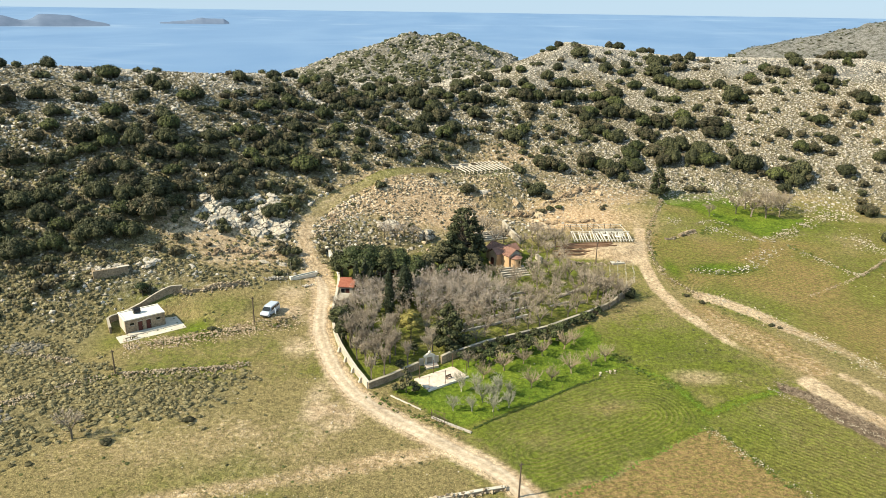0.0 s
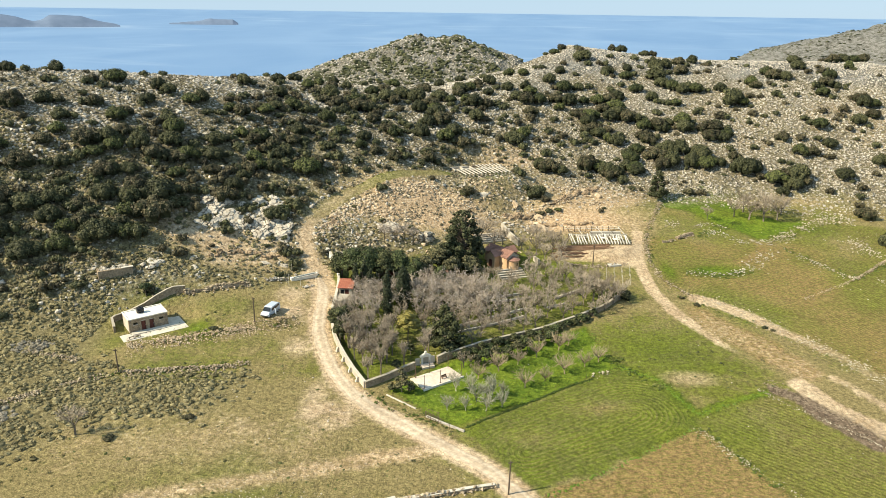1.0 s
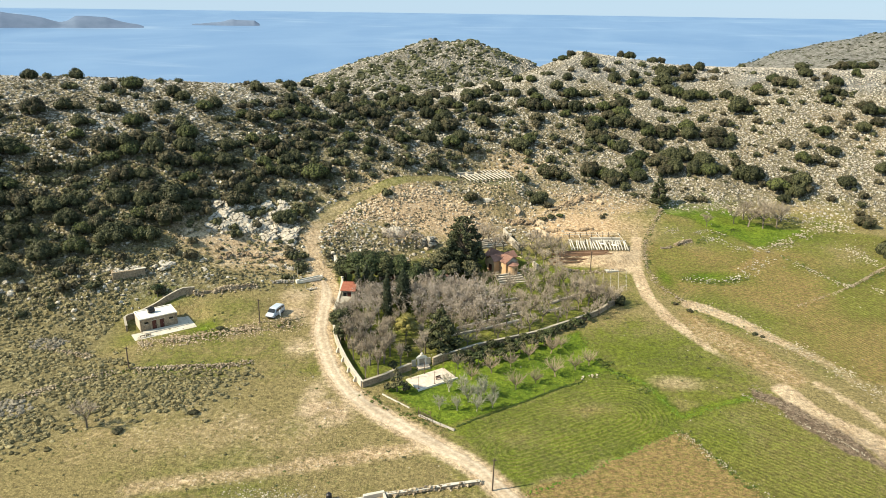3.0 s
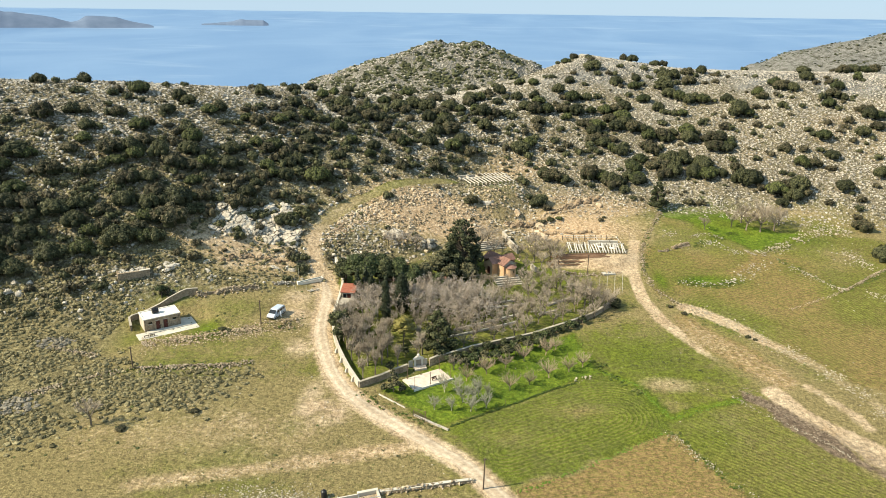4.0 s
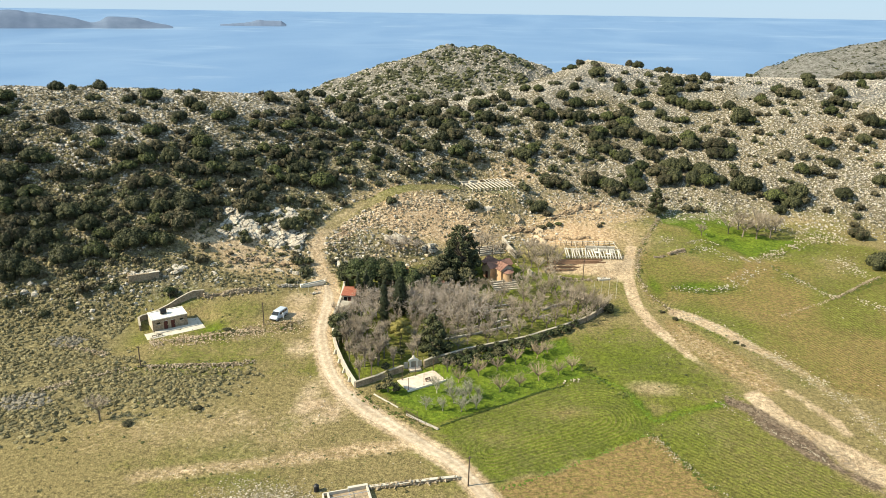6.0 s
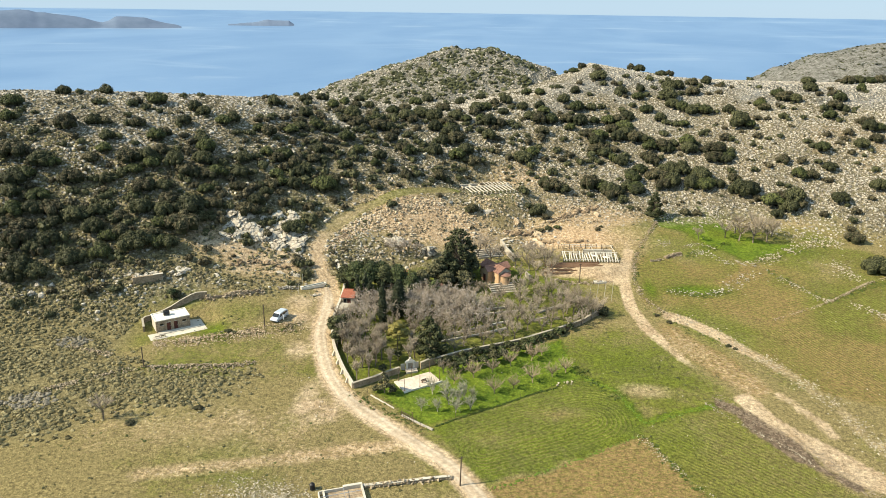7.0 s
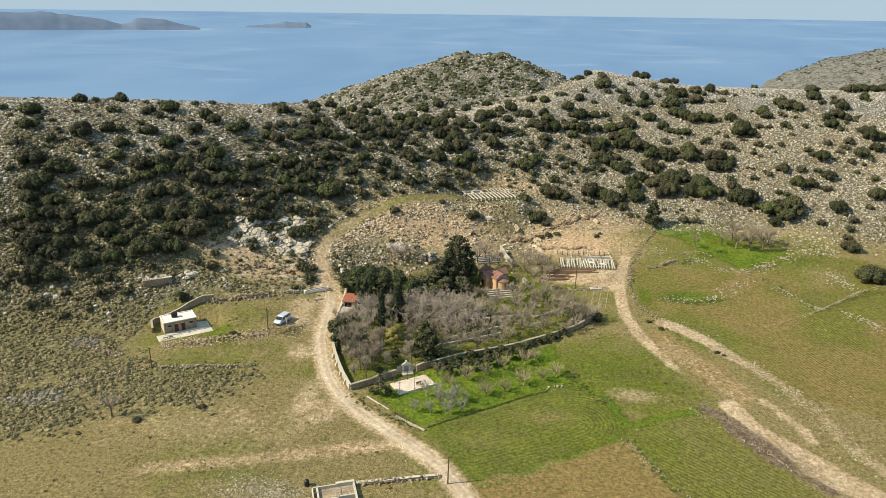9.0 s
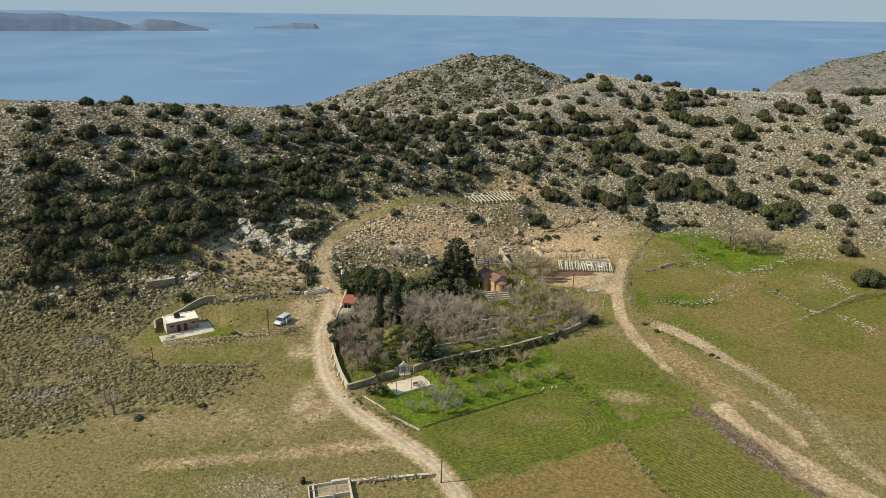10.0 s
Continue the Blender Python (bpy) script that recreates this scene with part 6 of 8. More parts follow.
crag(-46.6, 160.5, 24, 401, "pale weathered limestone crag at the slope's foot", (4.2, 3.0))
crag(-40.3, 161.5, 24, 402, "pale limestone crag beside the track", (3.2, 3.2))
crag(-56.7, 159.8, 30, 421, "pale limestone crag among shrubs", (4.2, 3.4))
crag(-44.4, 166.0, 18, 422, "pale limestone ledge above a crag", (2.6, 2.0))
crag(-54.4, 154.1, 22, 441, "pale fissured limestone face above dry ground", (3.2, 2.2))
crag(-48.9, 157.3, 26, 442, "pale fissured limestone face above dry ground", (3.4, 2.4))
crag(-44.5, 157.8, 22, 443, "pale fissured limestone face above dry ground", (2.8, 2.6))
crag(-39.4, 158.2, 16, 444, "pale fissured limestone face above dry ground", (2.2, 3))
outcrop("rock_outcrop", -64.1, 137.5, [1.5, 0.9, 0.5], 446, M_STONE_PALE, "broad pale slab beside a ruined wall", (0.9, 0.4))
outcrop("rock_outcrop", -55.1, 143, [0.9, 0.5, 0.5], 447, M_STONE_PALE, "single pale boulder below a shrub", (0.5, 0.4))
outcrop("rock_outcrop", -53.6, 138.7, [0.9, 0.8, 0.7, 0.7, 0.6, 0.6, 0.5, 0.5, 0.5, 0.4, 0.4, 0.4], 448, M_STONE, "tumbled grey blocks on a grassy bank", (3.2, 1.6))
outcrop("rock_outcrop", -15.8, 168.2, [2.5, 2.1, 1.5, 1.1, 0.8], 403, M_STONE_PALE, "bare pale rock face below the knoll", (1.3, 0.5))
outcrop("rock_outcrop", -6.2, 168.2, [2.3, 1.6, 0.9], 449, M_STONE_PALE, "tall cream boulder beside the pine", (0.5, 0.4))
outcrop("rock_outcrop", 23, 187.5, [1.8, 1.6, 1.4, 1.3, 1.2, 1.0, 0.9, 0.9, 0.8, 0.8, 0.7, 0.7, 0.6, 0.6], 404, M_STONE_WARM, "ochre quarried rock ledge", (3.0, 2.2))
outcrop("rock_outcrop", 38.5, 199.5, [1.5, 1.3, 1.2, 1.0, 0.9, 0.9, 0.8, 0.7, 0.7, 0.6], 405, M_STONE_WARM, "ochre rock ledge above the yard", (4.0, 1.0))
def ledge(line, size, seed, label):
    """A broken step of bedded rock along a line, each block a part."""
    g = np.random.default_rng(seed)
    meshes = [mesh_of("block", *craggy(960 + 3 * k), M_LEDGE) for k in range(5)]
    d, x, y, dx, dy = along(line, 0.9 * size)
    ob = thing("rock_ledge", float(x[0]), float(y[0]), None, 0, label, "rock")
    base = float(land(x[0], y[0]))
    for k in range(len(d)):
        px, py = float(x[k] + g.normal(0, 0.3)), float(y[k] + g.normal(0, 0.35))
        w = size * g.uniform(0.6, 1.25)
        e = Euler((g.uniform(-0.15, 0.3), g.uniform(-0.15, 0.15), math.atan2(dy[k], dx[k]) + g.uniform(-0.3, 0.3)))
        share("block", meshes[k % 5], ob, Matrix.LocRotScale((px - float(x[0]), py - float(y[0]), float(land(px, py)) - base + 0.12 * w), e, (w, 0.6 * w, 0.6 * w * g.uniform(0.7, 1.2))))


ledge([(33.6, 196.3), (36.2, 198.1), (39.2, 200.2), (43.3, 203.4), (45.5, 205.1)], 1.5, 431, "long ochre rock ledge above the yard")
ledge([(15.8, 186.4), (19.1, 186.9), (21.8, 187.4), (24.1, 188.6)], 2.1, 432, "broken dark ochre boulders below the knoll")
ledge([(28.7, 193.7), (31.3, 194.9), (33.6, 196.3)], 1.2, 433, "low ochre rock step on the bank")
ledge([(24.6, 184.6), (27.2, 184.3), (30.8, 184.9), (35.4, 183.4), (39.4, 183.8)], 1.1, 434, "crumbling ochre rock step behind the pens")
ledge([(-51.7, 144.9), (-49.2, 146.8), (-46.2, 148.9), (-42.5, 149.6), (-38.5, 150.1), (-34.8, 152.3)], 1.0, 435, "grey bedded rock step in rough grass")
outcrop("rock_outcrop", 5, 191.5, [1.2, 1.1, 1.0, 0.9, 0.8, 0.8, 0.7, 0.6, 0.6, 0.5], 406, M_STONE, "grey boulders on the knoll's brow", (3.0, 1.2))
outcrop("rock_outcrop", -62, 138.5, [1.9, 1.1, 0.6, 0.5, 0.5], 407, M_STONE, "smooth pale boulder beside a ruin", (1.5, 0.8))
outcrop("rock_outcrop", -38.5, 157, [1.1, 1.0, 0.9, 0.8, 0.8, 0.7, 0.7, 0.6, 0.6, 0.5] * 2, 408, M_STONE_PALE, "pale boulders tumbling towards the track", (2.4, 4.0))
outcrop("rock_outcrop", -86, 126, [1.3, 1.1, 1.0, 0.8, 0.7, 0.6], 409, M_STONE, "grey ledge in scrub", (4.5, 1.2))
g = np.random.default_rng(410)
line = rounded([(-32.0, 158.5), (-30.5, 165.5), (-27.4, 171.5), (-22, 178), (-14, 184.5), (-4, 191)], 2)
d, lx, ly, dx, dy = along(line, 0.05)
n = 1250
k = g.integers(0, len(d), n)
off = np.abs(g.normal(0.2, 2.0, n))
px, py = lx[k] + dy[k] * off, ly[k] - dx[k] * off
spread(LUMPS, np.stack([px, py, land(px, py), 0.13 + 0.36 * g.random(n) ** 2.6, g.random(n) * 6, 0.7 + 0.6 * g.random(n)], 1), "knoll_rocks", M_STONE_WARM, "broken pale ochre rocks along the knoll's edge", "rocks")


def quarry_cover(x, y):
    """Heaps of broken stone on the knoll, with bare earth between."""
    c = 0.9 * bump(x, y, -20, 170, 9, 5) + 0.7 * bump(x, y, 0, 186, 13, 6) + 0.5 * bump(x, y, 18, 190, 13, 8) + 0.3 * bump(x, y, -8, 178, 24, 13)
    return np.clip(c, 0, 1) * clear_of_paths(x, y, 1.6) * np.clip(3.2 * fractal(x, y, 6, 3, 91) + 0.30, 0.04, 1)


x, y, g = strewn(17000, -34, 32, 158, 202, quarry_cover, 411)
n = len(x)
spread(LUMPS, np.stack([x, y, land(x, y), 0.11 + 0.42 * g.random(n) ** 3, g.random(n) * 6, 0.6 + 0.6 * g.random(n)], 1), "quarry_stones", M_STONE_WARM, "broken ochre stones on bare earth", "stones")
x, y, g = strewn_evenly(0.7, -34, 26, 160, 200, lambda x, y: np.clip(1.3 * bump(x, y, -14, 179, 10, 7) + 0.5 * bump(x, y, -22, 168, 8, 5) + 0.5 * bump(x, y, 14, 183, 14, 5), 0, 1) * clear_of_paths(x, y, 1.8) * np.clip(2.4 * fractal(x, y, 7, 3, 92) + 0.55, 0, 1), 414)
n = len(x)
spread(THORNS, np.stack([x, y, land(x, y) - 0.02, 0.18 + 0.26 * g.random(n), g.random(n) * 6, 0.6 + 0.3 * g.random(n)], 1), "knoll_scrub", M_SLOPE_SCRUB, "low grey-green thorn scrub on the knoll", "scrub")
x, y, g = strewn(5200, -30, -8, 66, 78, lambda x, y: bump(x, y, -19, 71.5, 7, 4), 412)
spread(PEBBLES, np.stack([x, y, land(x, y), 0.06 + 0.14 * g.random(len(x)) ** 2, g.random(len(x)) * 6, 0.6 + 0.5 * g.random(len(x))], 1), "rubble_heap", M_STONE_SAND, "spread of pale broken rubble beside a pen", "rubble")
x, y, g = strewn(5200, -70, 120, 80, 200, lambda x, y: 0.10 + 0.8 * bump(x, y, -18, 97, 5, 5) + 0.9 * bump(x, y, -27.2, 117.8, 4, 5) + 0.7 * bump(x, y, 70, 182, 8, 8) + 0.5 * bump(x, y, 100, 178, 14, 6) + 0.5 * bump(x, y, -22, 104, 3, 8), 413)
keep = (in_field(x, y, MAIN_PLOT) < 0.1) & (in_field(x, y, SOIL_PLOT) < 0.1) & (off_line(x, y, ROAD) > 2.6)
x, y = x[keep], y[keep]
spread(PEBBLES, np.stack([x, y, land(x, y), 0.06 + 0.16 * g.random(len(x)) ** 3, g.random(len(x)) * 6, 0.7 + 0 * x], 1), "meadow_stones", M_STONE, "small stones lying in the meadows", "stones")
# dark weed tufts in the meadows
TUFTS = [leaf_cloud([(0, 0, 0.15)], [0.7], 30, 0.6, flat=0.8) for k in range(3)]
x, y, g = strewn(2600, -70, 60, 62, 130, lambda x, y: np.clip(0.12 + 1.2 * fractal(x, y, 14, 3, 46), 0.05, 0.5) * (off_line(x, y, ROAD) > 3.5) * (in_field(x, y, MAIN_PLOT) < 0.1) * (in_field(x, y, SOIL_PLOT) < 0.1) * (in_field(x, y, HAMLET) < 0.1) * (in_field(x, y, GREEN_PLOT) < 0.1), 55)
spread(TUFTS, np.stack([x, y, land(x, y), 0.16 + 0.3 * g.random(len(x)) ** 2.5, g.random(len(x)) * 6, 0.6 + 0 * x], 1), "weed_tufts", M_SHRUB, "dark weed tufts in the meadow", "weeds")


# weeds along the field walls
g = np.random.default_rng(56)
rows = []
for line, n in ((((57, 155.5), (65.2, 153.5), (72, 157.2)), 200), (((82, 174), (98, 181.5), (107, 186.5)), 120), (((86, 170.5), (95.1, 154), (110, 163.5), (118, 168)), 260), (((50, 146), (56.4, 138.6), (66.3, 127.6), (77.4, 113)), 60), (((61.5, 198), (53.9, 180.8), (49.6, 160)), 190), (((66, 176), (72, 181), (80, 186)), 120), (((-53, 116), (-41, 120.8), (-30, 125.6)), 160), (((-70, 95), (-59.4, 103.6), (-46.6, 107), (-34, 110.4)), 200), (((33, 113.2), (33.3, 116), (31.6, 118.6)), 60), (((33, 113.2), (35.8, 110.5), (39, 106)), 60), (((41, 95.2), (45.5, 85.9), (52, 74)), 120), (((-12, 104), (-5, 98.5), (4, 93.2)), 120)):
    d, lx, ly, dx, dy = along(line, 0.05)
    k = g.integers(0, len(d), n)
    off = g.normal(0, 0.7, n)
    px, py = lx[k] - dy[k] * off, ly[k] + dx[k] * off
    rows.append(np.stack([px, py, land(px, py) - 0.03, 0.15 + 0.4 * g.random(n) ** 2, g.random(n) * 6, 0.6 + 0.4 * g.random(n)], 1))
spread([(v * (1, 1, 0.8), f) for v, f in TUFTS], np.concatenate(rows), "wall_weeds", foliage("green_weeds", (0.045, 0.07, 0.012), (0.13, 0.16, 0.03)), "green weeds growing along field boundaries", "weeds")


# dark grass tufts in place of the shadow line under the orchard's lower bank
d, lx, ly, dx, dy = along(rounded([(4.6, 94.8), (7.8, 97.3), (12.3, 100.3), (17.1, 103.6), (22, 107.3), (27.3, 110.1)]), 0.05)
n = 460
k = g.integers(0, len(d), n)
off = g.normal(0, 0.12, n)
px, py = lx[k] - dy[k] * off, ly[k] + dx[k] * off
spread(TUFTS, np.stack([px, py, land(px, py) - 0.02, 0.13 + 0.14 * g.random(n), g.random(n) * 6, 0.7 + 0.3 * g.random(n)], 1), "bank_grass", foliage("bank_shade_green", (0.022, 0.042, 0.008), (0.06, 0.09, 0.016)), "dark green tufts standing in for the shaded step of the orchard bank", "grass")

# dry brush lying along the dark strip beside the track
d, lx, ly, dx, dy = along(DARK_LINE, 0.05)
n = 420
k = g.integers(0, len(d), n)
off = g.normal(0.6, 0.9, n)
px, py = lx[k] - dy[k] * off, ly[k] + dx[k] * off
BRUSH = []
for q in range(5):
    v, f = [], []
    for w in range(7):
        a, r, z = g.random() * 6.28, g.uniform(0.5, 1.0), g.uniform(0.1, 0.45)
        e = np.array((math.cos(a), math.sin(a), 0))
        s = np.array((-e[1], e[0], 0.3)) * 0.035
        f.append((len(v), len(v) + 1, len(v) + 2))
        v += [-0.3 * e - s, -0.3 * e + s, e * r + (0, 0, z)]
    BRUSH.append((np.array(v), np.array(f)))
spread(BRUSH, np.stack([px, py, land(px, py) + 0.03, 0.3 + 0.5 * g.random(n), g.random(n) * 6, 0.8 + 0 * px], 1), "dry_brush", M_TWIG_RED, "dry brown brush lying beside the track", "brush")
# ---- the stone outhouse with two doors ----
def wall_with_holes(bm, length, high, thick, holes):
    """An upright wall along x from 0, its outer face at y = 0, with openings (x0, x1, z0, z1) cut through."""
    xs = sorted({0, length, *[h[0] for h in holes], *[h[1] for h in holes]})
    zs = sorted({0, high, *[h[2] for h in holes], *[h[3] for h in holes]})
    for a, b in zip(xs[:-1], xs[1:]):
        for c, d in zip(zs[:-1], zs[1:]):
            if not any(h[0] <= a and b <= h[1] and h[2] <= c and d <= h[3] for h in holes):
                box(bm, a, b, 0, thick, c, d)
    bmesh.ops.remove_doubles(bm, verts=bm.verts[:], dist=0.001)


def outhouse():
    ob = thing("stone_outhouse", -59.27, 119.09, 3.75, 38, "small flat-roofed stone outhouse with two doors", "outhouse")
    L, D, H = 7.2, 4.6, 2.6
    bm = bmesh.new()
    wall_with_holes(bm, L, H, 0.35, [(2.25, 3.1, 0, 2.0), (3.75, 4.6, 0, 2.0), (0.8, 1.6, 1.5, 1.95), (5.6, 6.4, 1.5, 1.95)])
    part("front_wall", bm, M_RUBBLE, ob, "rough ochre stone front wall")
    part("back_wall", boxed(0, L, D - 0.35, D, 0, H), M_BLOCK, ob)
    part("side_wall", boxed(0, 0.35, 0.352, D - 0.352, 0, H), M_PLASTER, ob, "pale plastered side wall")
    part("side_wall", boxed(L - 0.35, L, 0.352, D - 0.352, 0, H), M_RUBBLE, ob)
    part("roof", boxed(0.15, L - 0.15, 0.15, D - 0.15, H - 0.12, H + 0.04), M_WHITE, ob, "flat whitewashed roof")
    for k, (a, b, c, d) in enumerate(((-0.1, L + 0.1, -0.1, 0.14), (-0.1, L + 0.1, D - 0.14, D + 0.1), (-0.1, 0.14, 0.143, D - 0.143), (L - 0.14, L + 0.1, 0.143, D - 0.143))):
        part("parapet", boxed(a, b, c, d, H + 0.002, H + 0.2, 0.02), M_WHITE, ob)
    for x in (2.25, 3.75):
        d = part("door", boxed(x + 0.05, x + 0.8, 0.12, 0.18, 0.02, 1.97, 0.01), M_DOOR, ob, "dark reddish-brown door")
        part("handle", boxed(x + 0.68, x + 0.74, 0.06, 0.118, 0.95, 1.08), M_STEEL, d)
        part("door_frame", boxed(x - 0.06, x + 0.91, -0.03, 0.1, 2.0, 2.1), M_CONCRETE, ob)
    for x in (0.8, 5.6):
        w = part("window", boxed(x, x + 0.8, 0.16, 0.2, 1.5, 1.95), M_DARK_GLASS, ob, "small dark window")
        part("window_sill", boxed(x - 0.06, x + 0.86, -0.06, 0.158, 1.42, 1.497), M_CONCRETE, w)
    part("apron", boxed(-1.9, L + 2.9, -3.3, -0.003, -0.7, -0.02, 0.04), M_CONCRETE, ob, "pale concrete apron")
    part("apron", boxed(L + 0.003, L + 2.9, 0.001, 3.6, -0.7, -0.02, 0.04), M_CONCRETE, ob, "pale concrete apron")
    part("step", boxed(0.3, L + 1.8, -1.3, -0.004, -0.018, 0.14, 0.02), M_CONCRETE, ob)
    return ob


outhouse()
HOUSE = pose(-59.27, 119.09, 3.75, 0, 0, 38)


def at_house(x, y, z):
    return HOUSE @ Vector((x, y, z))


p = at_house(2.9, 2.7, 2.65)
tank = thing("water_tank", p.x, p.y, p.z, 38, "black plastic water tank lying on the roof", "tank")
bm = bmesh.new()
rod(bm, (-0.62, 0, 0.56), (0.62, 0, 0.56), 0.55, sides=16)
part("barrel", bm, M_BLACK, tank)
for x in (-0.4, 0.0, 0.4):
    bm = bmesh.new()
    rod(bm, (x - 0.04, 0, 0.56), (x + 0.04, 0, 0.56), 0.575, sides=16)
    part("rib", bm, M_BLACK, tank)
bm = bmesh.new()
rod(bm, (0, 0, 1.08), (0, 0, 1.2), 0.2, sides=12)
part("lid", bm, M_BLACK, tank)
for k, x in enumerate((0.9, 2.0)):
    p = at_house(x - 1.2, -2.6, -0.02)
    bench = thing("bench", p.x, p.y, p.z, 38, "low dark wooden bench on the apron", "bench", "benches by the outhouse")
    part("seat", boxed(-0.5, 0.5, -0.16, 0.16, 0.38, 0.44, 0.01), M_POST, bench)
    for q in (-0.4, 0.4):
        part("leg", boxed(q - 0.04, q + 0.04, -0.13, 0.13, 0, 0.378), M_POST, bench)
BACK_WALL = [(-62.3, 119.4), (-64.4, 122.9), (-61.4, 126.8), (-58.5, 129.7), (-55.5, 132.0), (-53.2, 132.6)]
masonry_wall("retaining_wall", BACK_WALL, 0.36, (1.2, 1.2, 0.95, 1.0, 1.5, 1.5), "stone retaining wall sweeping up behind the outhouse", M_RUBBLE, step=1.2)


# ---- the van ----
def van():
    ob = thing("van", -34.6, 128.2, None, -106, "parked silver-blue passenger van with open side door", "van")
    ob.scale = (0.98, 0.98, 0.98)
    profile = [(-2.35, 0.35), (-2.38, 1.0), (-2.22, 1.78), (-1.95, 1.92), (0.55, 1.95), (0.95, 1.86), (1.65, 1.18), (2.25, 0.95), (2.42, 0.7), (2.42, 0.35)]
    bm = bmesh.new()
    rings = []
    for y, s, dz in ((-0.93, 0.97, 0), (-0.9, 1.0, 0), (0.9, 1.0, 0), (0.93, 0.97, 0)):
        rings.append([bm.verts.new((x * (1 if abs(y) < 0.91 else 0.985), y * (1.0 if z < 1.05 else 0.90), z if abs(y) < 0.91 else 0.35 + (z - 0.35) * 0.97)) for x, z in profile])
    n = len(profile)
    for a, b in zip(rings[:-1], rings[1:]):
        for k in range(n):
            bm.faces.new((a[k], a[(k + 1) % n], b[(k + 1) % n], b[k]))
    bm.faces.new(rings[0][::-1])
    bm.faces.new(rings[-1])
    bmesh.ops.recalc_face_normals(bm, faces=bm.faces[:])
    part("body", bm, M_VAN, ob)
    bm = bmesh.new()
    vs = [bm.verts.new(v) for v in ((0.99, -0.74, 1.84), (0.99, 0.74, 1.84), (1.66, 0.80, 1.22), (1.66, -0.80, 1.22))]
    top = bmesh.ops.extrude_face_region(bm, geom=[bm.faces.new(vs)])["geom"]
    bmesh.ops.translate(bm, verts=[v for v in top if isinstance(v, bmesh.types.BMVert)], vec=(0.03, 0, 0.03))
    part("windscreen", bm, M_DARK_GLASS, ob)
    for s in (-1, 1):
        for x0, x1 in ((-2.05, -1.15), (-1.05, -0.1), (0.0, 0.85)):
            part("window", boxed(x0, x1, s * 0.85 - 0.015, s * 0.85 + 0.03 * s + 0.015, 1.16, 1.68, 0.01), M_DARK_GLASS, ob)
        for x in (-1.45, 1.5):
            bm = bmesh.new()
            rod(bm, (x, s * 0.72, 0.32), (x, s * 0.95, 0.32), 0.32, sides=16)
            w = part("wheel", bm, M_RUBBER, ob)
            bm = bmesh.new()
            rod(bm, (x, s * 0.951, 0.32), (x, s * 0.965, 0.32), 0.19, sides=12)
            part("rim", bm, M_STEEL, w)
        part("headlight", boxed(2.28, 2.44, s * 0.68 - 0.17, s * 0.68 + 0.17, 0.72, 0.86, 0.02), M_STEEL, ob)
        part("wing_mirror", boxed(0.95, 1.1, s * 1.0 - 0.08, s * 1.0 + 0.08, 1.15, 1.33, 0.02), M_BLACK, ob)
    part("bumper", boxed(2.36, 2.5, -0.86, 0.86, 0.36, 0.58, 0.03), M_BLACK, ob)
    part("bumper", boxed(-2.46, -2.36, -0.86, 0.86, 0.36, 0.58, 0.03), M_BLACK, ob)
    part("side_door", boxed(0.35, 1.2, -0.03, 0.03, 0.0, 1.2, 0.02, pose(0.2, 0.95, 0.45, 0, 0, 50)), M_VAN, ob, "open side door")
    return ob


van()


# ---- poles ----
def pole(x, y, high, lean=0.0):
    ob = thing("utility_pole", x, y, None, 20, "weathered dark wooden pole standing in the field", "pole", "utility poles")
    bm = bmesh.new()
    rod(bm, (0, 0, -0.4), (lean, 0, high), 0.13, 0.09, 8)
    part("shaft", bm, M_POST, ob)
    part("crosspiece", boxed(-0.35 + lean, 0.35 + lean, -0.05, 0.05, high - 0.35, high - 0.25), M_POST, ob)
    return ob


pole(-55.2, 105.3, 4.6)
pole(-36.8, 124.4, 5.2)
pole(10.3, 79.2, 5.4, 0.1)
pole(35.2, 157.4, 5.6)


def stake(x, y, high, material, label, group, thick=0.05, name="stake"):
    ob = thing(name, x, y, None, 0, label, "stake", group)
    bm = bmesh.new()
    rod(bm, (0, 0, -0.2), (0.02, 0, high), thick, thick * 0.85, 6)
    part("shaft", bm, material, ob)
    return ob


# ---- trough beside the track ----
trough = thing("water_trough", -30.9, 144.6, None, 38.5, "long white concrete water trough beside the track", "trough")
trough.scale = (0.8, 0.7, 0.8)
part("trough_wall", boxed(-3.6, 3.6, -0.75, -0.55, -0.4, 0.75, 0.02), M_WHITE, trough)
part("trough_wall", boxed(-3.6, 3.6, 0.55, 0.75, -0.4, 0.75, 0.02), M_WHITE, trough)
for x in (-3.6, 3.4):
    part("trough_wall", boxed(x, x + 0.2, -0.548, 0.548, -0.4, 0.75, 0.02), M_WHITE, trough)
part("floor_slab", boxed(-3.39, 3.39, -0.545, 0.545, -0.3, 0.2), M_CONCRETE, trough)
part("water", boxed(-3.39, 3.39, -0.545, 0.545, 0.202, 0.55), M_WATER, trough)
part("well_box", boxed(-4.5, -3.62, -0.6, 0.3, -0.4, 1.0, 0.03), M_WHITE, trough)
for x, y in ((-33.6, 140.2), (-31.2, 140.8), (-28.4, 143.4), (-33.9, 144.8)):
    stake(x, y, 2.6, M_BEAM_WHITE, "thin pale stake beside the trough", "stakes by the trough", 0.04)
dry_wall("field_wall", [(-30.6, 139.9), (-28, 141.6)], 0.7, 0.3, "pale rubble line in grass", 319, M_STONE)


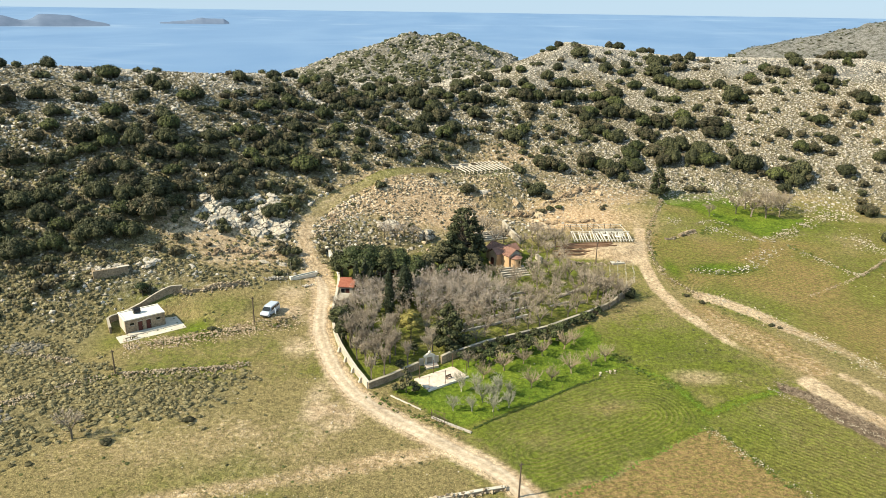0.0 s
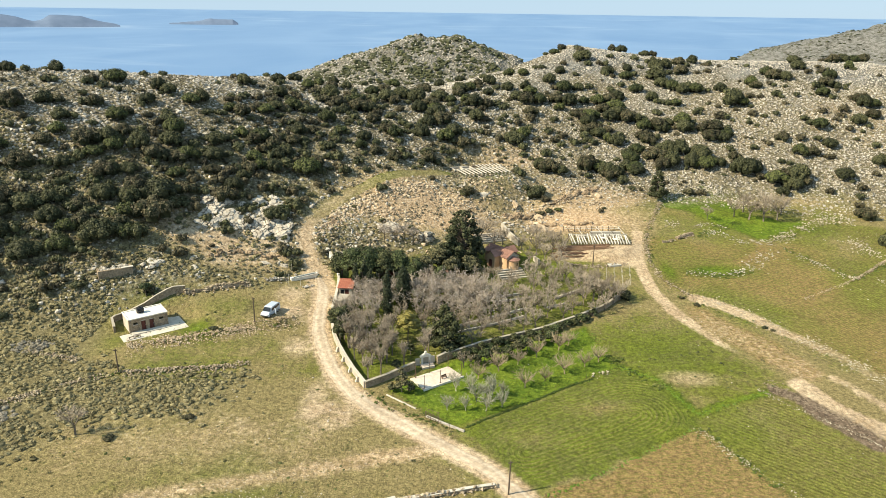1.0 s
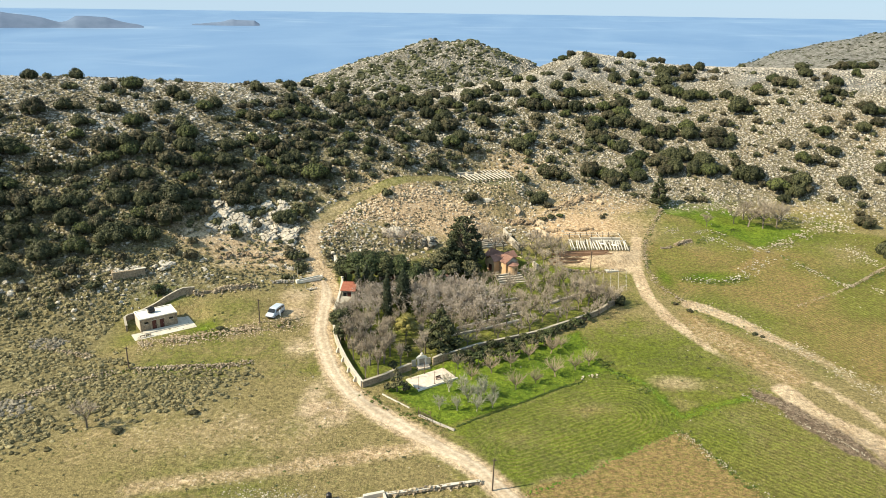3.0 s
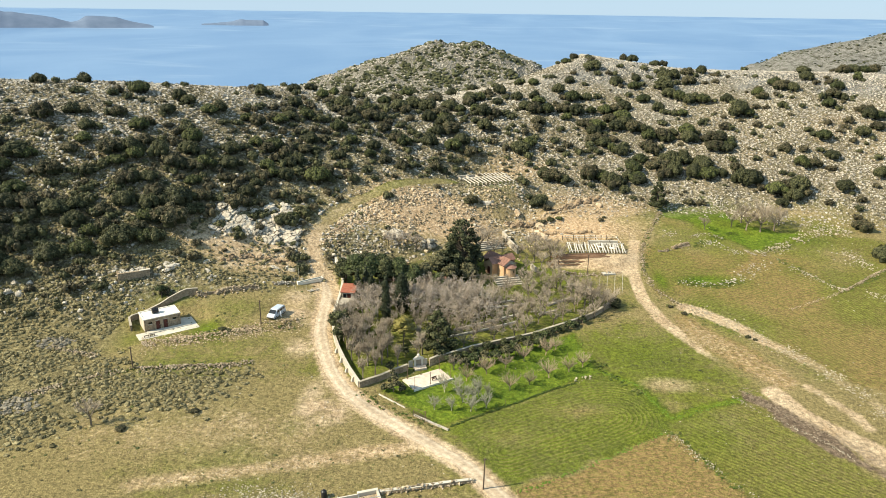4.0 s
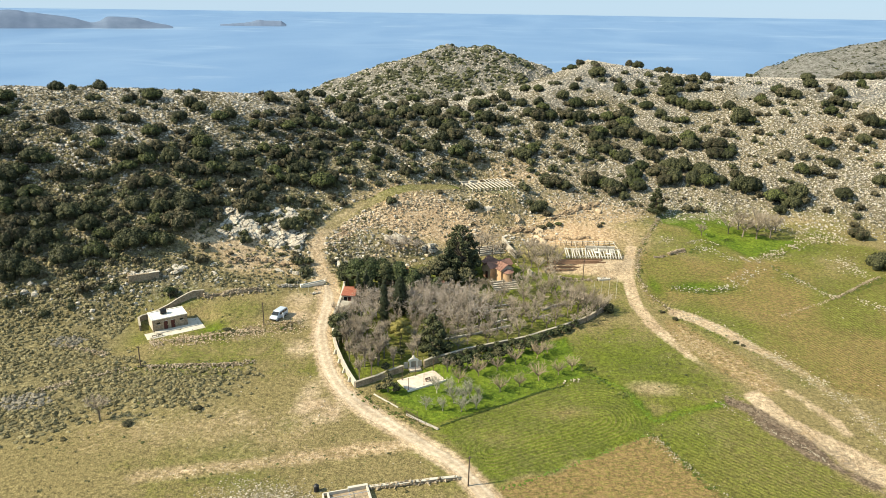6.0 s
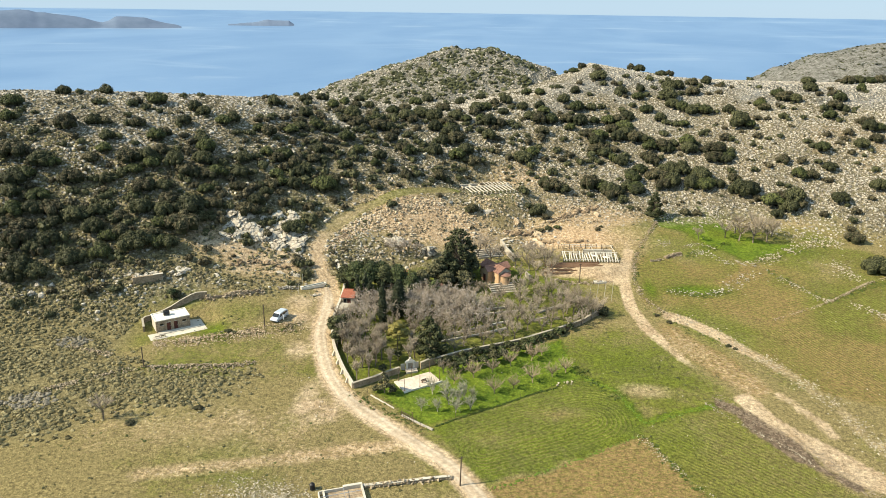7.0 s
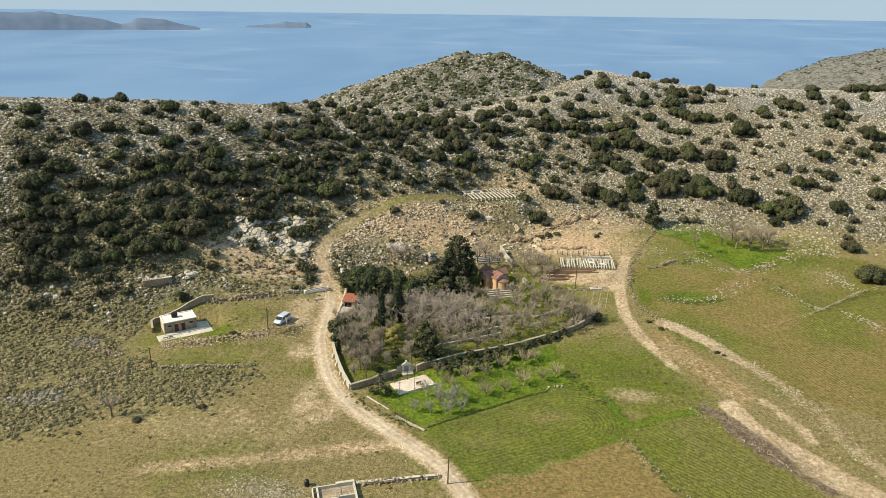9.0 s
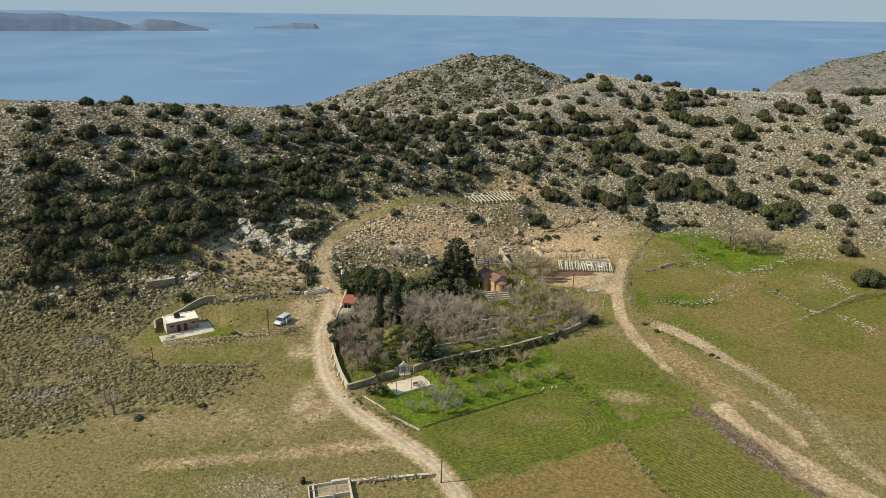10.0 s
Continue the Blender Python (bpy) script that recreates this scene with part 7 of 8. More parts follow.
# ---- terrace and portal in front of the enclosure ----
def terrace():
    ob = thing("terrace", -0.3, 109.4, None, 36.5, "pale paved terrace with a low edge", "terrace")
    part("slab", boxed(-4.15, 4.15, -1.85, 2.6, -0.9, 0.30), M_CONCRETE, ob)
    me = None
    for i in range(12):
        for j in range(6):
            a, b = -4.15 + i * 0.69, -1.85 + j * 0.735
            if me is None:
                bm = boxed(0.012, 0.678, 0.012, 0.723, 0, 0.05, 0.008)
                me = bpy.data.meshes.new("paving_stone")
                bm.to_mesh(me)
                bm.free()
                me.materials.append(M_PAVING)
            share("paving_stone", me, ob, pose(a, b, 0.302))
    part("edge", boxed(-4.3, 4.3, -2.05, -1.853, -0.9, 0.38, 0.02), M_WHITE, ob)
    return ob


terrace()
TERRACE = pose(-0.3, 109.4, float(land(-0.3, 109.4)), 0, 0, 36.5)
for x, y in ((-4.0, -1.7), (-0.6, -1.7), (3.9, -1.7), (-3.2, 2.3), (-0.2, 2.4), (3.9, 2.3)):
    p = TERRACE @ Vector((x, y, 0.36))
    post = thing("terrace_post", p.x, p.y, p.z, 36.5, "slim dark iron post on the terrace", "post", "terrace posts")
    bm = bmesh.new()
    rod(bm, (0, 0, 0), (0, 0, 2.5), 0.055, sides=6)
    part("shaft", bm, M_RUST, post)
    part("foot_plate", boxed(-0.13, 0.13, -0.13, 0.13, 0.0, 0.03), M_RUST, post)
p = TERRACE @ Vector((0.9, -0.7, 0.353))
bench = thing("bench", p.x, p.y, p.z, 40, "dark iron bench on the terrace", "bench")
bench.scale = (0.75, 0.75, 0.75)
part("seat", boxed(-0.75, 0.75, -0.22, 0.22, 0.42, 0.47, 0.01), M_RUST, bench)
part("backrest", boxed(-0.75, 0.75, 0.2, 0.26, 0.5, 0.9, 0.01), M_RUST, bench)
for x in (-0.62, 0.62):
    part("leg", boxed(x - 0.04, x + 0.04, -0.2, 0.2, 0, 0.418), M_RUST, bench)


rail = thing("railing", -1.9, 97.4, None, math.degrees(math.atan2(-2.2, 2.6)), "low rusty iron railing at the orchard's edge", "railing")
for x in (0.0, 0.55, 1.1, 1.65, 2.2, 2.75, 3.3):
    bm = bmesh.new()
    rod(bm, (x, 0, -0.3), (x, 0, 1.15), 0.04)
    part("upright", bm, M_POST, rail)
for z in (0.35, 1.12):
    bm = bmesh.new()
    rod(bm, (-0.05, 0, z), (3.35, 0, z), 0.035)
    part("bar", bm, M_POST, rail)


def portal():
    """Gabled white gateway with a little bell arch."""
    ob = thing("gate_portal", -2.7, 114.6, None, 24, "whitewashed gateway with gable and small bell arch", "gate")
    ob.scale = (0.72, 0.72, 0.70)
    for x in (-1.25, 0.75):
        part("pier", boxed(x, x + 0.5, -0.3, 0.3, -0.4, 2.1, 0.03), M_WHITE, ob)
    bm = bmesh.new()
    pts = [(-1.5, 2.102), (1.5, 2.102), (1.5, 2.3), (0.5, 2.95), (0.35, 2.98), (-0.35, 2.98), (-0.5, 2.95), (-1.5, 2.3)]
    a = [bm.verts.new((x, -0.38, z)) for x, z in pts]
    b = [bm.verts.new((x, 0.38, z)) for x, z in pts]
    bm.faces.new(a)
    bm.faces.new(b[::-1])
    for k in range(len(pts)):
        bm.faces.new((a[k], b[k], b[(k + 1) % len(pts)], a[(k + 1) % len(pts)]))
    bmesh.ops.recalc_face_normals(bm, faces=bm.faces[:])
    part("gable", bm, M_WHITE, ob)
    for x in (-0.33, 0.17):
        part("bell_pillar", boxed(x, x + 0.16, -0.2, 0.2, 2.982, 3.5, 0.02), M_WHITE, ob)
    bm = bmesh.new()
    bmesh.ops.create_uvsphere(bm, u_segments=12, v_segments=6, radius=0.36, matrix=Matrix.Translation((0, 0, 3.5)) @ Matrix.Diagonal((1, 0.7, 0.75, 1)))
    part("bell_arch", bm, M_WHITE, ob)
    part("gate_leaf", boxed(-0.75, 0.75, -0.04, 0.04, 0.0, 1.9, 0.01), M_COPING, ob, "weathered grey wooden gate leaf")
    for k in range(4):
        part("step", boxed(-1.6, 1.8, -0.7 - 0.4 * k, -0.302 - 0.4 * k, -0.5, 0.30 - 0.08 * k, 0.02), M_PAVING, ob)
    for x in (-2.2, 1.9):
        part("wing_wall", boxed(x - 0.6, x + 0.6, -0.22, 0.22, -0.4, 1.9, 0.03), M_PLASTER, ob)
    return ob


portal()
masonry_wall("kerb", [(-8.8, 103.4), (-3.6, 99.6)], 0.18, 0.2, "pale concrete kerb in the grass", M_CONCRETE, coping=False)
masonry_wall("kerb", [(-1.8, 97.5), (1.5, 95.4), (4.5, 93.6)], 0.3, 0.3, "pale broken kerb at the field's edge", M_STONE, coping=False)


def railing():
    ob = thing("iron_gate", -0.8, 97.1, None, -28, "rusty iron railing gate at the orchard", "gate")
    for x in (-1.2, 1.2):
        bm = bmesh.new()
        rod(bm, (x, 0, -0.2), (x, 0, 1.6), 0.05)
        part("post", bm, M_RUST, ob)
    for z in (0.5, 1.45):
        bm = bmesh.new()
        rod(bm, (-1.15, 0, z), (1.15, 0, z), 0.03)
        part("rail", bm, M_RUST, ob)
    for k in range(9):
        bm = bmesh.new()
        rod(bm, (-0.96 + k * 0.24, 0, 0.5), (-0.96 + k * 0.24, 0, 1.45), 0.02, sides=4)
        part("bar", bm, M_RUST, ob)


railing()
for k in range(9):
    t = k / 8
    stake(-9.5 + 14 * t if k < 4 else 2 + (k - 4) * 6, 103.9 - 10 * t if k < 4 else 94.4 + (k - 4) * 3.9, 1.1, M_POST, "thin dark fence stake at the orchard", "fence stakes", 0.035)


# ---- roofed houses among the trees ----
def tile_roof(ob, x0, x1, y0, y1, z, rise, material, overhang=0.3):
    """A gabled roof with raised tile courses, ridge along x."""
    x0, x1, y0, y1 = x0 - overhang, x1 + overhang, y0 - overhang, y1 + overhang
    my = (y0 + y1) / 2
    for side, ya in ((0, y0), (1, y1)):
        slope = math.atan2(rise, abs(my - ya))
        run = math.hypot(rise, my - ya)
        bm = bmesh.new()
        m = pose(0, ya, z, math.degrees(slope), 0, 0) if side == 0 else pose(x0 + x1, ya, z, math.degrees(slope), 0, 180)
        if side:
            m = Matrix.Translation((0, ya, z)) @ Matrix.Rotation(math.pi, 4, "Z") @ Matrix.Rotation(slope, 4, "X")
            a, b = -x1, -x0
        else:
            m = Matrix.Translation((0, ya, z)) @ Matrix.Rotation(slope, 4, "X")
            a, b = x0, x1
        box(bm, a, b, 0, run, 0, 0.1, m)
        n = max(4, int((b - a) / 0.4))
        for k in range(n):
            c = a + (k + 0.5) * (b - a) / n
            box(bm, c - 0.09, c + 0.09, 0, run, 0.102, 0.17, m)
        part("roof_slope", bm, material, ob, "tiled roof slope")
    for xx in (x0 + overhang, x1 - overhang - 0.3):
        bm = bmesh.new()
        vs = [bm.verts.new(q) for q in ((xx, y0 + overhang, z + 0.003), (xx, y1 - overhang, z + 0.003), (xx, my, z + rise - 0.1), (xx + 0.3, y0 + overhang, z + 0.003), (xx + 0.3, y1 - overhang, z + 0.003), (xx + 0.3, my, z + rise - 0.1))]
        for f in ((0, 1, 2), (5, 4, 3), (0, 3, 4, 1), (1, 4, 5, 2), (2, 5, 3, 0)):
            bm.faces.new([vs[k] for k in f])
        part("gable", bm, M_PLASTER, ob)


def cottage(x, y, turn, length, depth, high, rise, label, wall=None, roof=None, category="house", name="cottage"):
    ob = thing(name, x, y, None, turn, label, category)
    wall = wall or M_PLASTER
    bm = bmesh.new()
    wall_with_holes(bm, length, high, 0.3, [(length * 0.42, length * 0.42 + 0.9, 0, 2.0), (length * 0.1, length * 0.1 + 0.8, 0.9, 1.9)])
    bmesh.ops.translate(bm, verts=bm.verts[:], vec=(-length / 2, -depth / 2, 0))
    part("front_wall", bm, wall, ob)
    part("back_wall", boxed(-length / 2, length / 2, depth / 2 - 0.3, depth / 2, -0.5, high), wall, ob)
    for s in (-length / 2, length / 2 - 0.3):
        part("side_wall", boxed(s, s + 0.3, -depth / 2 + 0.302, depth / 2 - 0.302, -0.5, high), wall, ob)
    part("door", boxed(length * -0.08, length * -0.08 + 0.9, -depth / 2 + 0.1, -depth / 2 + 0.16, 0, 2.0), M_DOOR, ob)
    part("window", boxed(length * -0.4, length * -0.4 + 0.8, -depth / 2 + 0.12, -depth / 2 + 0.16, 0.9, 1.9), M_DARK_GLASS, ob)
    tile_roof(ob, -length / 2, length / 2, -depth / 2, depth / 2, high, rise, roof or M_TILE)
    return ob


cottage(-20.6, 139.6, -4, 2.8, 5.0, 2.3, 1.1, "little house with red tiled roof beside the road wall")
cottage(-12.5, 152.0, 12, 7.0, 4.0, 2.5, 0.8, "low house with red tiled roof hidden among trees")
cottage(-2.4, 148.2, 10, 5.6, 4.0, 2.5, 0.8, "low house with pinkish tiled roof behind blossoming trees", M_BRICKY, M_ROOF_BROWN)
shed = thing("lean_to", -20.9, 133.6, None, 84, "pale flat-roofed lean-to inside the road wall", "shed")
for s, (a, b) in enumerate(((-1.7, -1.5), (1.5, 1.7))):
    part("side_wall", boxed(a, b, -1.0, 1.0, -0.3, 2.1), M_PLASTER, shed)
part("back_wall", boxed(-1.49, 1.49, 0.8, 1.0, -0.3, 2.1), M_PLASTER, shed)
part("roof", boxed(-1.9, 1.9, -1.3, 1.2, 2.102, 2.25, 0.02), M_COPING, shed)


def chapel():
    """Cross-roofed chapel with a round apse."""
    ob = thing("chapel", 13.6, 158.6, None, -52, "small chapel with brown tiled cross roof and round apse", "chapel")
    ob.scale = (0.98, 0.98, 0.9)
    part("nave_wall", boxed(-4.2, 4.0, -2.0, 2.0, -0.5, 3.0), M_BRICKY, ob, "ochre plastered nave")
    tile_roof(ob, -4.2, 4.0, -2.0, 2.0, 3.002, 1.5, M_ROOF_BROWN, 0.25)
    part("transept_wall", boxed(-1.4, 1.4, -3.6, 3.6, -0.5, 3.02), M_BRICKY, ob, "ochre plastered transept")
    bm = bmesh.new()
    for s in (-1, 1):
        run, slope = math.hypot(1.6, 1.35), math.atan2(1.35, 1.6)
        m = Matrix.Translation((1.65 * s, 0, 3.04)) @ Matrix.Rotation(-s * slope if s > 0 else slope, 4, "Y")
        if s > 0:
            m = Matrix.Translation((1.65, 0, 3.04)) @ Matrix.Rotation(slope, 4, "Y")
            box(bm, -run, 0, -3.85, 3.85, 0, 0.11, m)
        else:
            m = Matrix.Translation((-1.65, 0, 3.04)) @ Matrix.Rotation(-slope, 4, "Y")
            box(bm, 0, run, -3.85, 3.85, 0, 0.11, m)
    part("transept_roof", bm, M_ROOF_BROWN, ob)
    for y in (-3.59, 3.3):
        bm = bmesh.new()
        vs = [bm.verts.new(q) for q in ((-1.4, y, 3.025), (1.4, y, 3.025), (0, y, 4.2), (-1.4, y + 0.29, 3.025), (1.4, y + 0.29, 3.025), (0, y + 0.29, 4.2))]
        for f in ((0, 1, 2), (5, 4, 3), (0, 3, 4, 1), (1, 4, 5, 2), (2, 5, 3, 0)):
            bm.faces.new([vs[k] for k in f])
        part("gable", bm, M_BRICKY, ob)
    bm = bmesh.new()
    rod(bm, (4.0, 0, -0.5), (4.0, 0, 2.5), 1.5, sides=20)
    part("apse", bm, M_BRICKY, ob, "round ochre apse")
    bm = bmesh.new()
    rod(bm, (4.0, 0, 2.502), (4.0, 0, 3.3), 1.75, 0.15, 20)
    part("apse_roof", bm, M_ROOF_BROWN, ob)
    part("window", boxed(5.44, 5.52, -0.12, 0.12, 1.1, 1.9), M_DARK_GLASS, ob, "slit window in the apse")
    part("door", boxed(-0.5, 0.5, -3.66, -3.601, 0.0, 2.0), M_DOOR, ob, "brown wooden door")
    return ob


chapel()
# stepped seats below and above the chapel
for (cx, cy, turn, wide, n) in ((15.8, 152.0, 20, 6.5, 5), (11.5, 171.5, 22, 7.5, 5)):
    ob = thing("stone_steps", cx, cy, None, turn, "broad weathered stone steps in the garden", "steps", "garden steps")
    for k in range(n):
        part("step", boxed(-wide / 2, wide / 2, k * 0.9 - 1.5, k * 0.9 - 1.0, -0.6, 0.12 + 0.22 * k, 0.03), M_PLASTER, ob)
masonry_wall("white_wall", [(14.6, 177.4), (16.2, 173), (18.4, 168.6)], 0.5, (2.4, 2.0, 1.6), "crumbling white plastered wall above the chapel", M_PLASTER, coping=False, wave=0.25)
masonry_wall("white_wall", [(21.5, 160.5), (22.6, 158.2)], 0.5, 1.3, "crumbling white plastered wall in bare bushes", M_PLASTER, coping=False, wave=0.25)


def white_rock():
    """A pointed pale rock standing out of the slope."""
    ob = thing("rock_pinnacle", -5.0, 167.2, None, 12, "tall pale pointed rock below the knoll", "rock")
    for k, (a, b, w, c) in enumerate(((0.3, 0.3, 1.5, 2.3), (-1.2, 0.2, 1.2, 1.5), (1.5, 0.1, 1.1, 1.2), (0.2, -0.8, 1.0, 0.9), (-0.5, 0.9, 1.1, 1.9))):
        v, f = craggy(77 + k)
        share("rock_face", mesh_of("rock_face", v * (w, w * 0.8, c) + (a, b, c * 0.35), f, M_STONE_PALE), ob)


white_rock()


def low_ruin():
    ob = thing("stone_ruin", -68.2, 134.0, None, 33, "low flat-topped stone ruin filled with rubble", "ruin")
    part("front_wall", boxed(-3.3, 3.3, -1.2, -0.7, -0.6, 1.15, 0.04), M_RUBBLE, ob)
    part("side_wall", boxed(-3.3, -2.8, -0.698, 1.8, -0.6, 1.0, 0.04), M_RUBBLE, ob)
    part("side_wall", boxed(2.8, 3.3, -0.698, 1.8, -0.6, 1.1, 0.04), M_RUBBLE, ob)
    part("lintel", boxed(1.2, 3.5, -1.35, -0.55, 1.152, 1.27, 0.03), M_CONCRETE, ob)
    g = np.random.default_rng(88)
    rows = [(g.uniform(-2.7, 2.7), g.uniform(-0.6, 1.8), 0.8 + 0.25 * g.random(), 0.25 + 0.25 * g.random(), g.random() * 6, 0.7) for _ in range(120)]
    s = spread(PEBBLES, rows, "rubble_fill", M_STONE, "", "", "")
    s.parent = ob
    part("earth_fill", boxed(-2.79, 2.79, -0.69, 2.2, -0.6, 0.85), M_RUBBLE, ob)


low_ruin()


# ---- stock pens with beam frames ----
def yard_pen():
    """Slanting pale beams over the front of a pen, timber frames behind."""
    ob = thing("stock_pen", 39.2, 170.2, None, 3.5, "stock pen of slanting bleached beams and timber frames", "pen")
    g = random.Random(5)
    for k in range(21):
        x = -7.3 + k * 0.73
        lean = g.uniform(-0.35, 0.35)
        bm = bmesh.new()
        m = Matrix.Translation((x, -1.5, 0.15)) @ Matrix.Rotation(radians(14 + g.uniform(-4, 4)), 4, "X") @ Matrix.Rotation(radians(lean * 14), 4, "Z")
        box(bm, -0.13, 0.13, 0, 4.6 + g.uniform(-0.6, 0.3), 0, 0.1, m)
        part("slanting_beam", bm, M_BEAM_WHITE, ob)
    for k in range(11):
        x = -7.6 + k * 1.52
        for y, h in ((-1.6, 0.9), (2.9, 1.5), (9.4, 1.5)):
            bm = bmesh.new()
            rod(bm, (x, y, -0.3), (x, y, h + g.uniform(-0.2, 0.2)), 0.085)
            part("post", bm, M_POST, ob)
    for y, z in ((-1.6, 0.75), (2.9, 0.95), (2.9, 1.4), (9.4, 0.9), (9.4, 1.4)):
        bm = bmesh.new()
        rod(bm, (-7.7, y, z), (7.7, y, z + 0.05), 0.07)
        part("rail", bm, M_BEAM_WHITE, ob)
    for k in range(6):
        bm = bmesh.new()
        x = -7.0 + k * 2.8
        rod(bm, (x, 2.9, 1.45), (x + g.uniform(-0.3, 0.3), 9.4, 1.45), 0.07)
        part("cross_rail", bm, (M_POST, M_BEAM_WHITE)[k % 2], ob)
    part("feed_bunk", boxed(0.6, 6.6, 4.6, 5.3, -0.2, 0.7, 0.03), M_CONCRETE, ob, "pale concrete feed bunk")
    part("feed_bunk", boxed(-1.2, 7.0, 6.2, 6.6, -0.2, 1.1, 0.03), M_CONCRETE, ob, "pale concrete back wall")
    part("feed_bunk", boxed(-4.6, -2.2, 4.2, 5.0, -0.2, 0.5, 0.03), M_CONCRETE, ob, "grey concrete trough")
    for x, y in ((1.2, 1.2), (4.2, 0.6), (5.4, 1.6)):
        part("sheet", boxed(x - 0.8, x + 0.8, y - 0.5, y + 0.5, 0.95, 1.0, 0.0, pose(0, 0, 0, 6, 3, 5)), M_WHITE, ob, "loose white sheet")
    return ob


yard_pen()


def upper_pen():
    ob = thing("stock_pen", 10.6, 203.2, None, 22, "pen frame of parallel white concrete beams on the shelf", "pen")
    ob.scale = (1.15, 1.2, 1.1)
    base = float(land(10.5, 204.0))
    for k in range(12):
        x = -6.6 + k * 1.1
        bm = bmesh.new()
        q = pose(10.5, 204.0, base, 0, 0, 22) @ Vector((x, 0, 0))
        box(bm, x - 0.11, x + 0.11, -3.4, 2.6, 0.75, 0.95)
        part("beam", bm, M_CONCRETE, ob)
        for y in (-3.2, 2.3):
            bm = bmesh.new()
            rod(bm, (x, y, -1.0), (x, y, 0.748), 0.08)
            part("post", bm, M_CONCRETE, ob)
    part("long_beam", boxed(-7.2, 6.6, 2.7, 2.95, 0.5, 0.85, 0.02), M_CONCRETE, ob)
    for k in range(7):
        bm = bmesh.new()
        box(bm, -0.2 + k * 1.0, k * 1.0, 3.0, 5.8, 0.9, 1.05)
        part("beam", bm, M_CONCRETE, ob)
    for x0, x1, y0, y1 in ((-7.2, -1.6, 5.6, 5.9), (-7.2, -6.9, 3.0, 5.59), (-4.6, -4.3, 3.0, 5.59), (-1.9, -1.6, 3.0, 5.59)):
        part("pen_wall", boxed(x0, x1, y0, y1, -1.0, 0.8, 0.03), M_PLASTER, ob)
    part("back_wall", boxed(-0.8, 6.4, 6.6, 7.0, -0.6, 0.7, 0.03), M_RUBBLE, ob, "ochre stone back wall")
    part("feed_box", boxed(-6.2, -2.4, 3.2, 4.2, -0.8, 0.55, 0.03), M_CONCRETE, ob)
    return ob


upper_pen()
# brown beams laid on the yard
for k in range(9):
    ob = thing("timber_beam", 33.5 + 0.9 * math.sin(k * 2.1) + 0.25 * k, 162.6 + 0.62 * k, None, 9 + 1.2 * math.sin(k * 1.7), "long brown timber beam lying on the yard", "beam", "beams on the yard")
    part("beam", boxed(-6.8 - 0.4 * (k % 3), 6.8 - 0.5 * (k % 4), -0.13, 0.13, 0.0, 0.24, 0.02), M_BEAM_BROWN, ob)
lid = thing("cistern", 40.6, 158.6, None, 14, "flat pale concrete cistern lid below the yard", "cistern")
part("lid", boxed(-1.6, 1.6, -0.7, 0.7, -0.2, 0.35, 0.04), M_CONCRETE, lid)
part("hatch", boxed(-0.4, 0.4, -0.35, 0.35, 0.352, 0.42, 0.02), M_STEEL, lid)
for i in range(4):
    for j in range(4):
        stake(36.6 + i * 1.9 + 0.4 * j, 147.2 + j * 2.3 + 0.5 * i, 1.6, M_BEAM_WHITE, "thin white vine stake in grass", "vine stakes", 0.045)
for x, y in ((52, 185), (49.6, 181), (29, 166), (29.6, 172)):
    stake(x, y, 1.8, M_POST, "thin dark fence stake beside the yard", "yard stakes", 0.04)


# ---- pen and wall at the near edge ----
dry_wall("field_wall", [(-4.8, 77.0), (2.1, 78.9), (9.0, 80.9)], 0.55, 0.6, "low stone wall with white mortared top", 330, dense=1.2)
masonry_wall("wall_near", [(-4.8, 77.0), (2.1, 78.9), (9.0, 80.9)], 0.42, 0.45, "low stone wall with pale mortared top", M_RUBBLE, cap=M_CONCRETE, step=0.6, wave=0.08)


def near_pen():
    ob = thing("concrete_pen", -11.3, 74.5, None, 21.6, "small roofless concrete pen with pipes", "pen")
    ob.scale = (1.03, 1.03, 1.0)
    for a, b, c, d, h in ((0.0, 3.6, -0.2, 0.0, 0.55), (3.62, 6.6, -0.15, 0.35, 0.65), (-0.2, 0.0, -5.5, -0.2, 0.6), (0.5, 0.8, -4.5, -0.21, 0.5), (6.3, 6.6, -5.0, -0.16, 0.6), (3.6, 6.28, -3.2, -2.9, 0.5), (0.82, 3.6, -3.4, -3.2, 0.5)):
        part("pen_wall", boxed(a, b, c, d, -0.4, h, 0.03), M_CONCRETE, ob)
    bm = bmesh.new()
    rod(bm, (3.6, -0.3, 0.7), (3.6, -5, 0.65), 0.04)
    part("pipe", bm, M_STEEL, ob)
    bm = bmesh.new()
    rod(bm, (0.0, -1.6, 0.6), (6.4, -1.6, 0.65), 0.04)
    part("pipe", bm, M_STEEL, ob)
    part("earth_floor", boxed(0.81, 6.29, -2.89, -0.21, -0.4, 0.03), M_RUBBLE, ob, "trodden brown earth floor")


near_pen()
barrel = thing("barrel", -12.6, 75.4, None, 0, "black plastic barrel standing at the pen", "barrel")
bm = bmesh.new()
rod(bm, (0, 0, 0), (0, 0, 0.95), 0.42, 0.42, 14)
rod(bm, (0, 0, 0.95), (0, 0, 1.15), 0.42, 0.2, 14)
part("barrel_body", bm, M_BLACK, barrel)
bm = bmesh.new()
rod(bm, (0, 0, 1.152), (0, 0, 1.22), 0.16, sides=10)
part("lid", bm, M_BLACK, barrel)

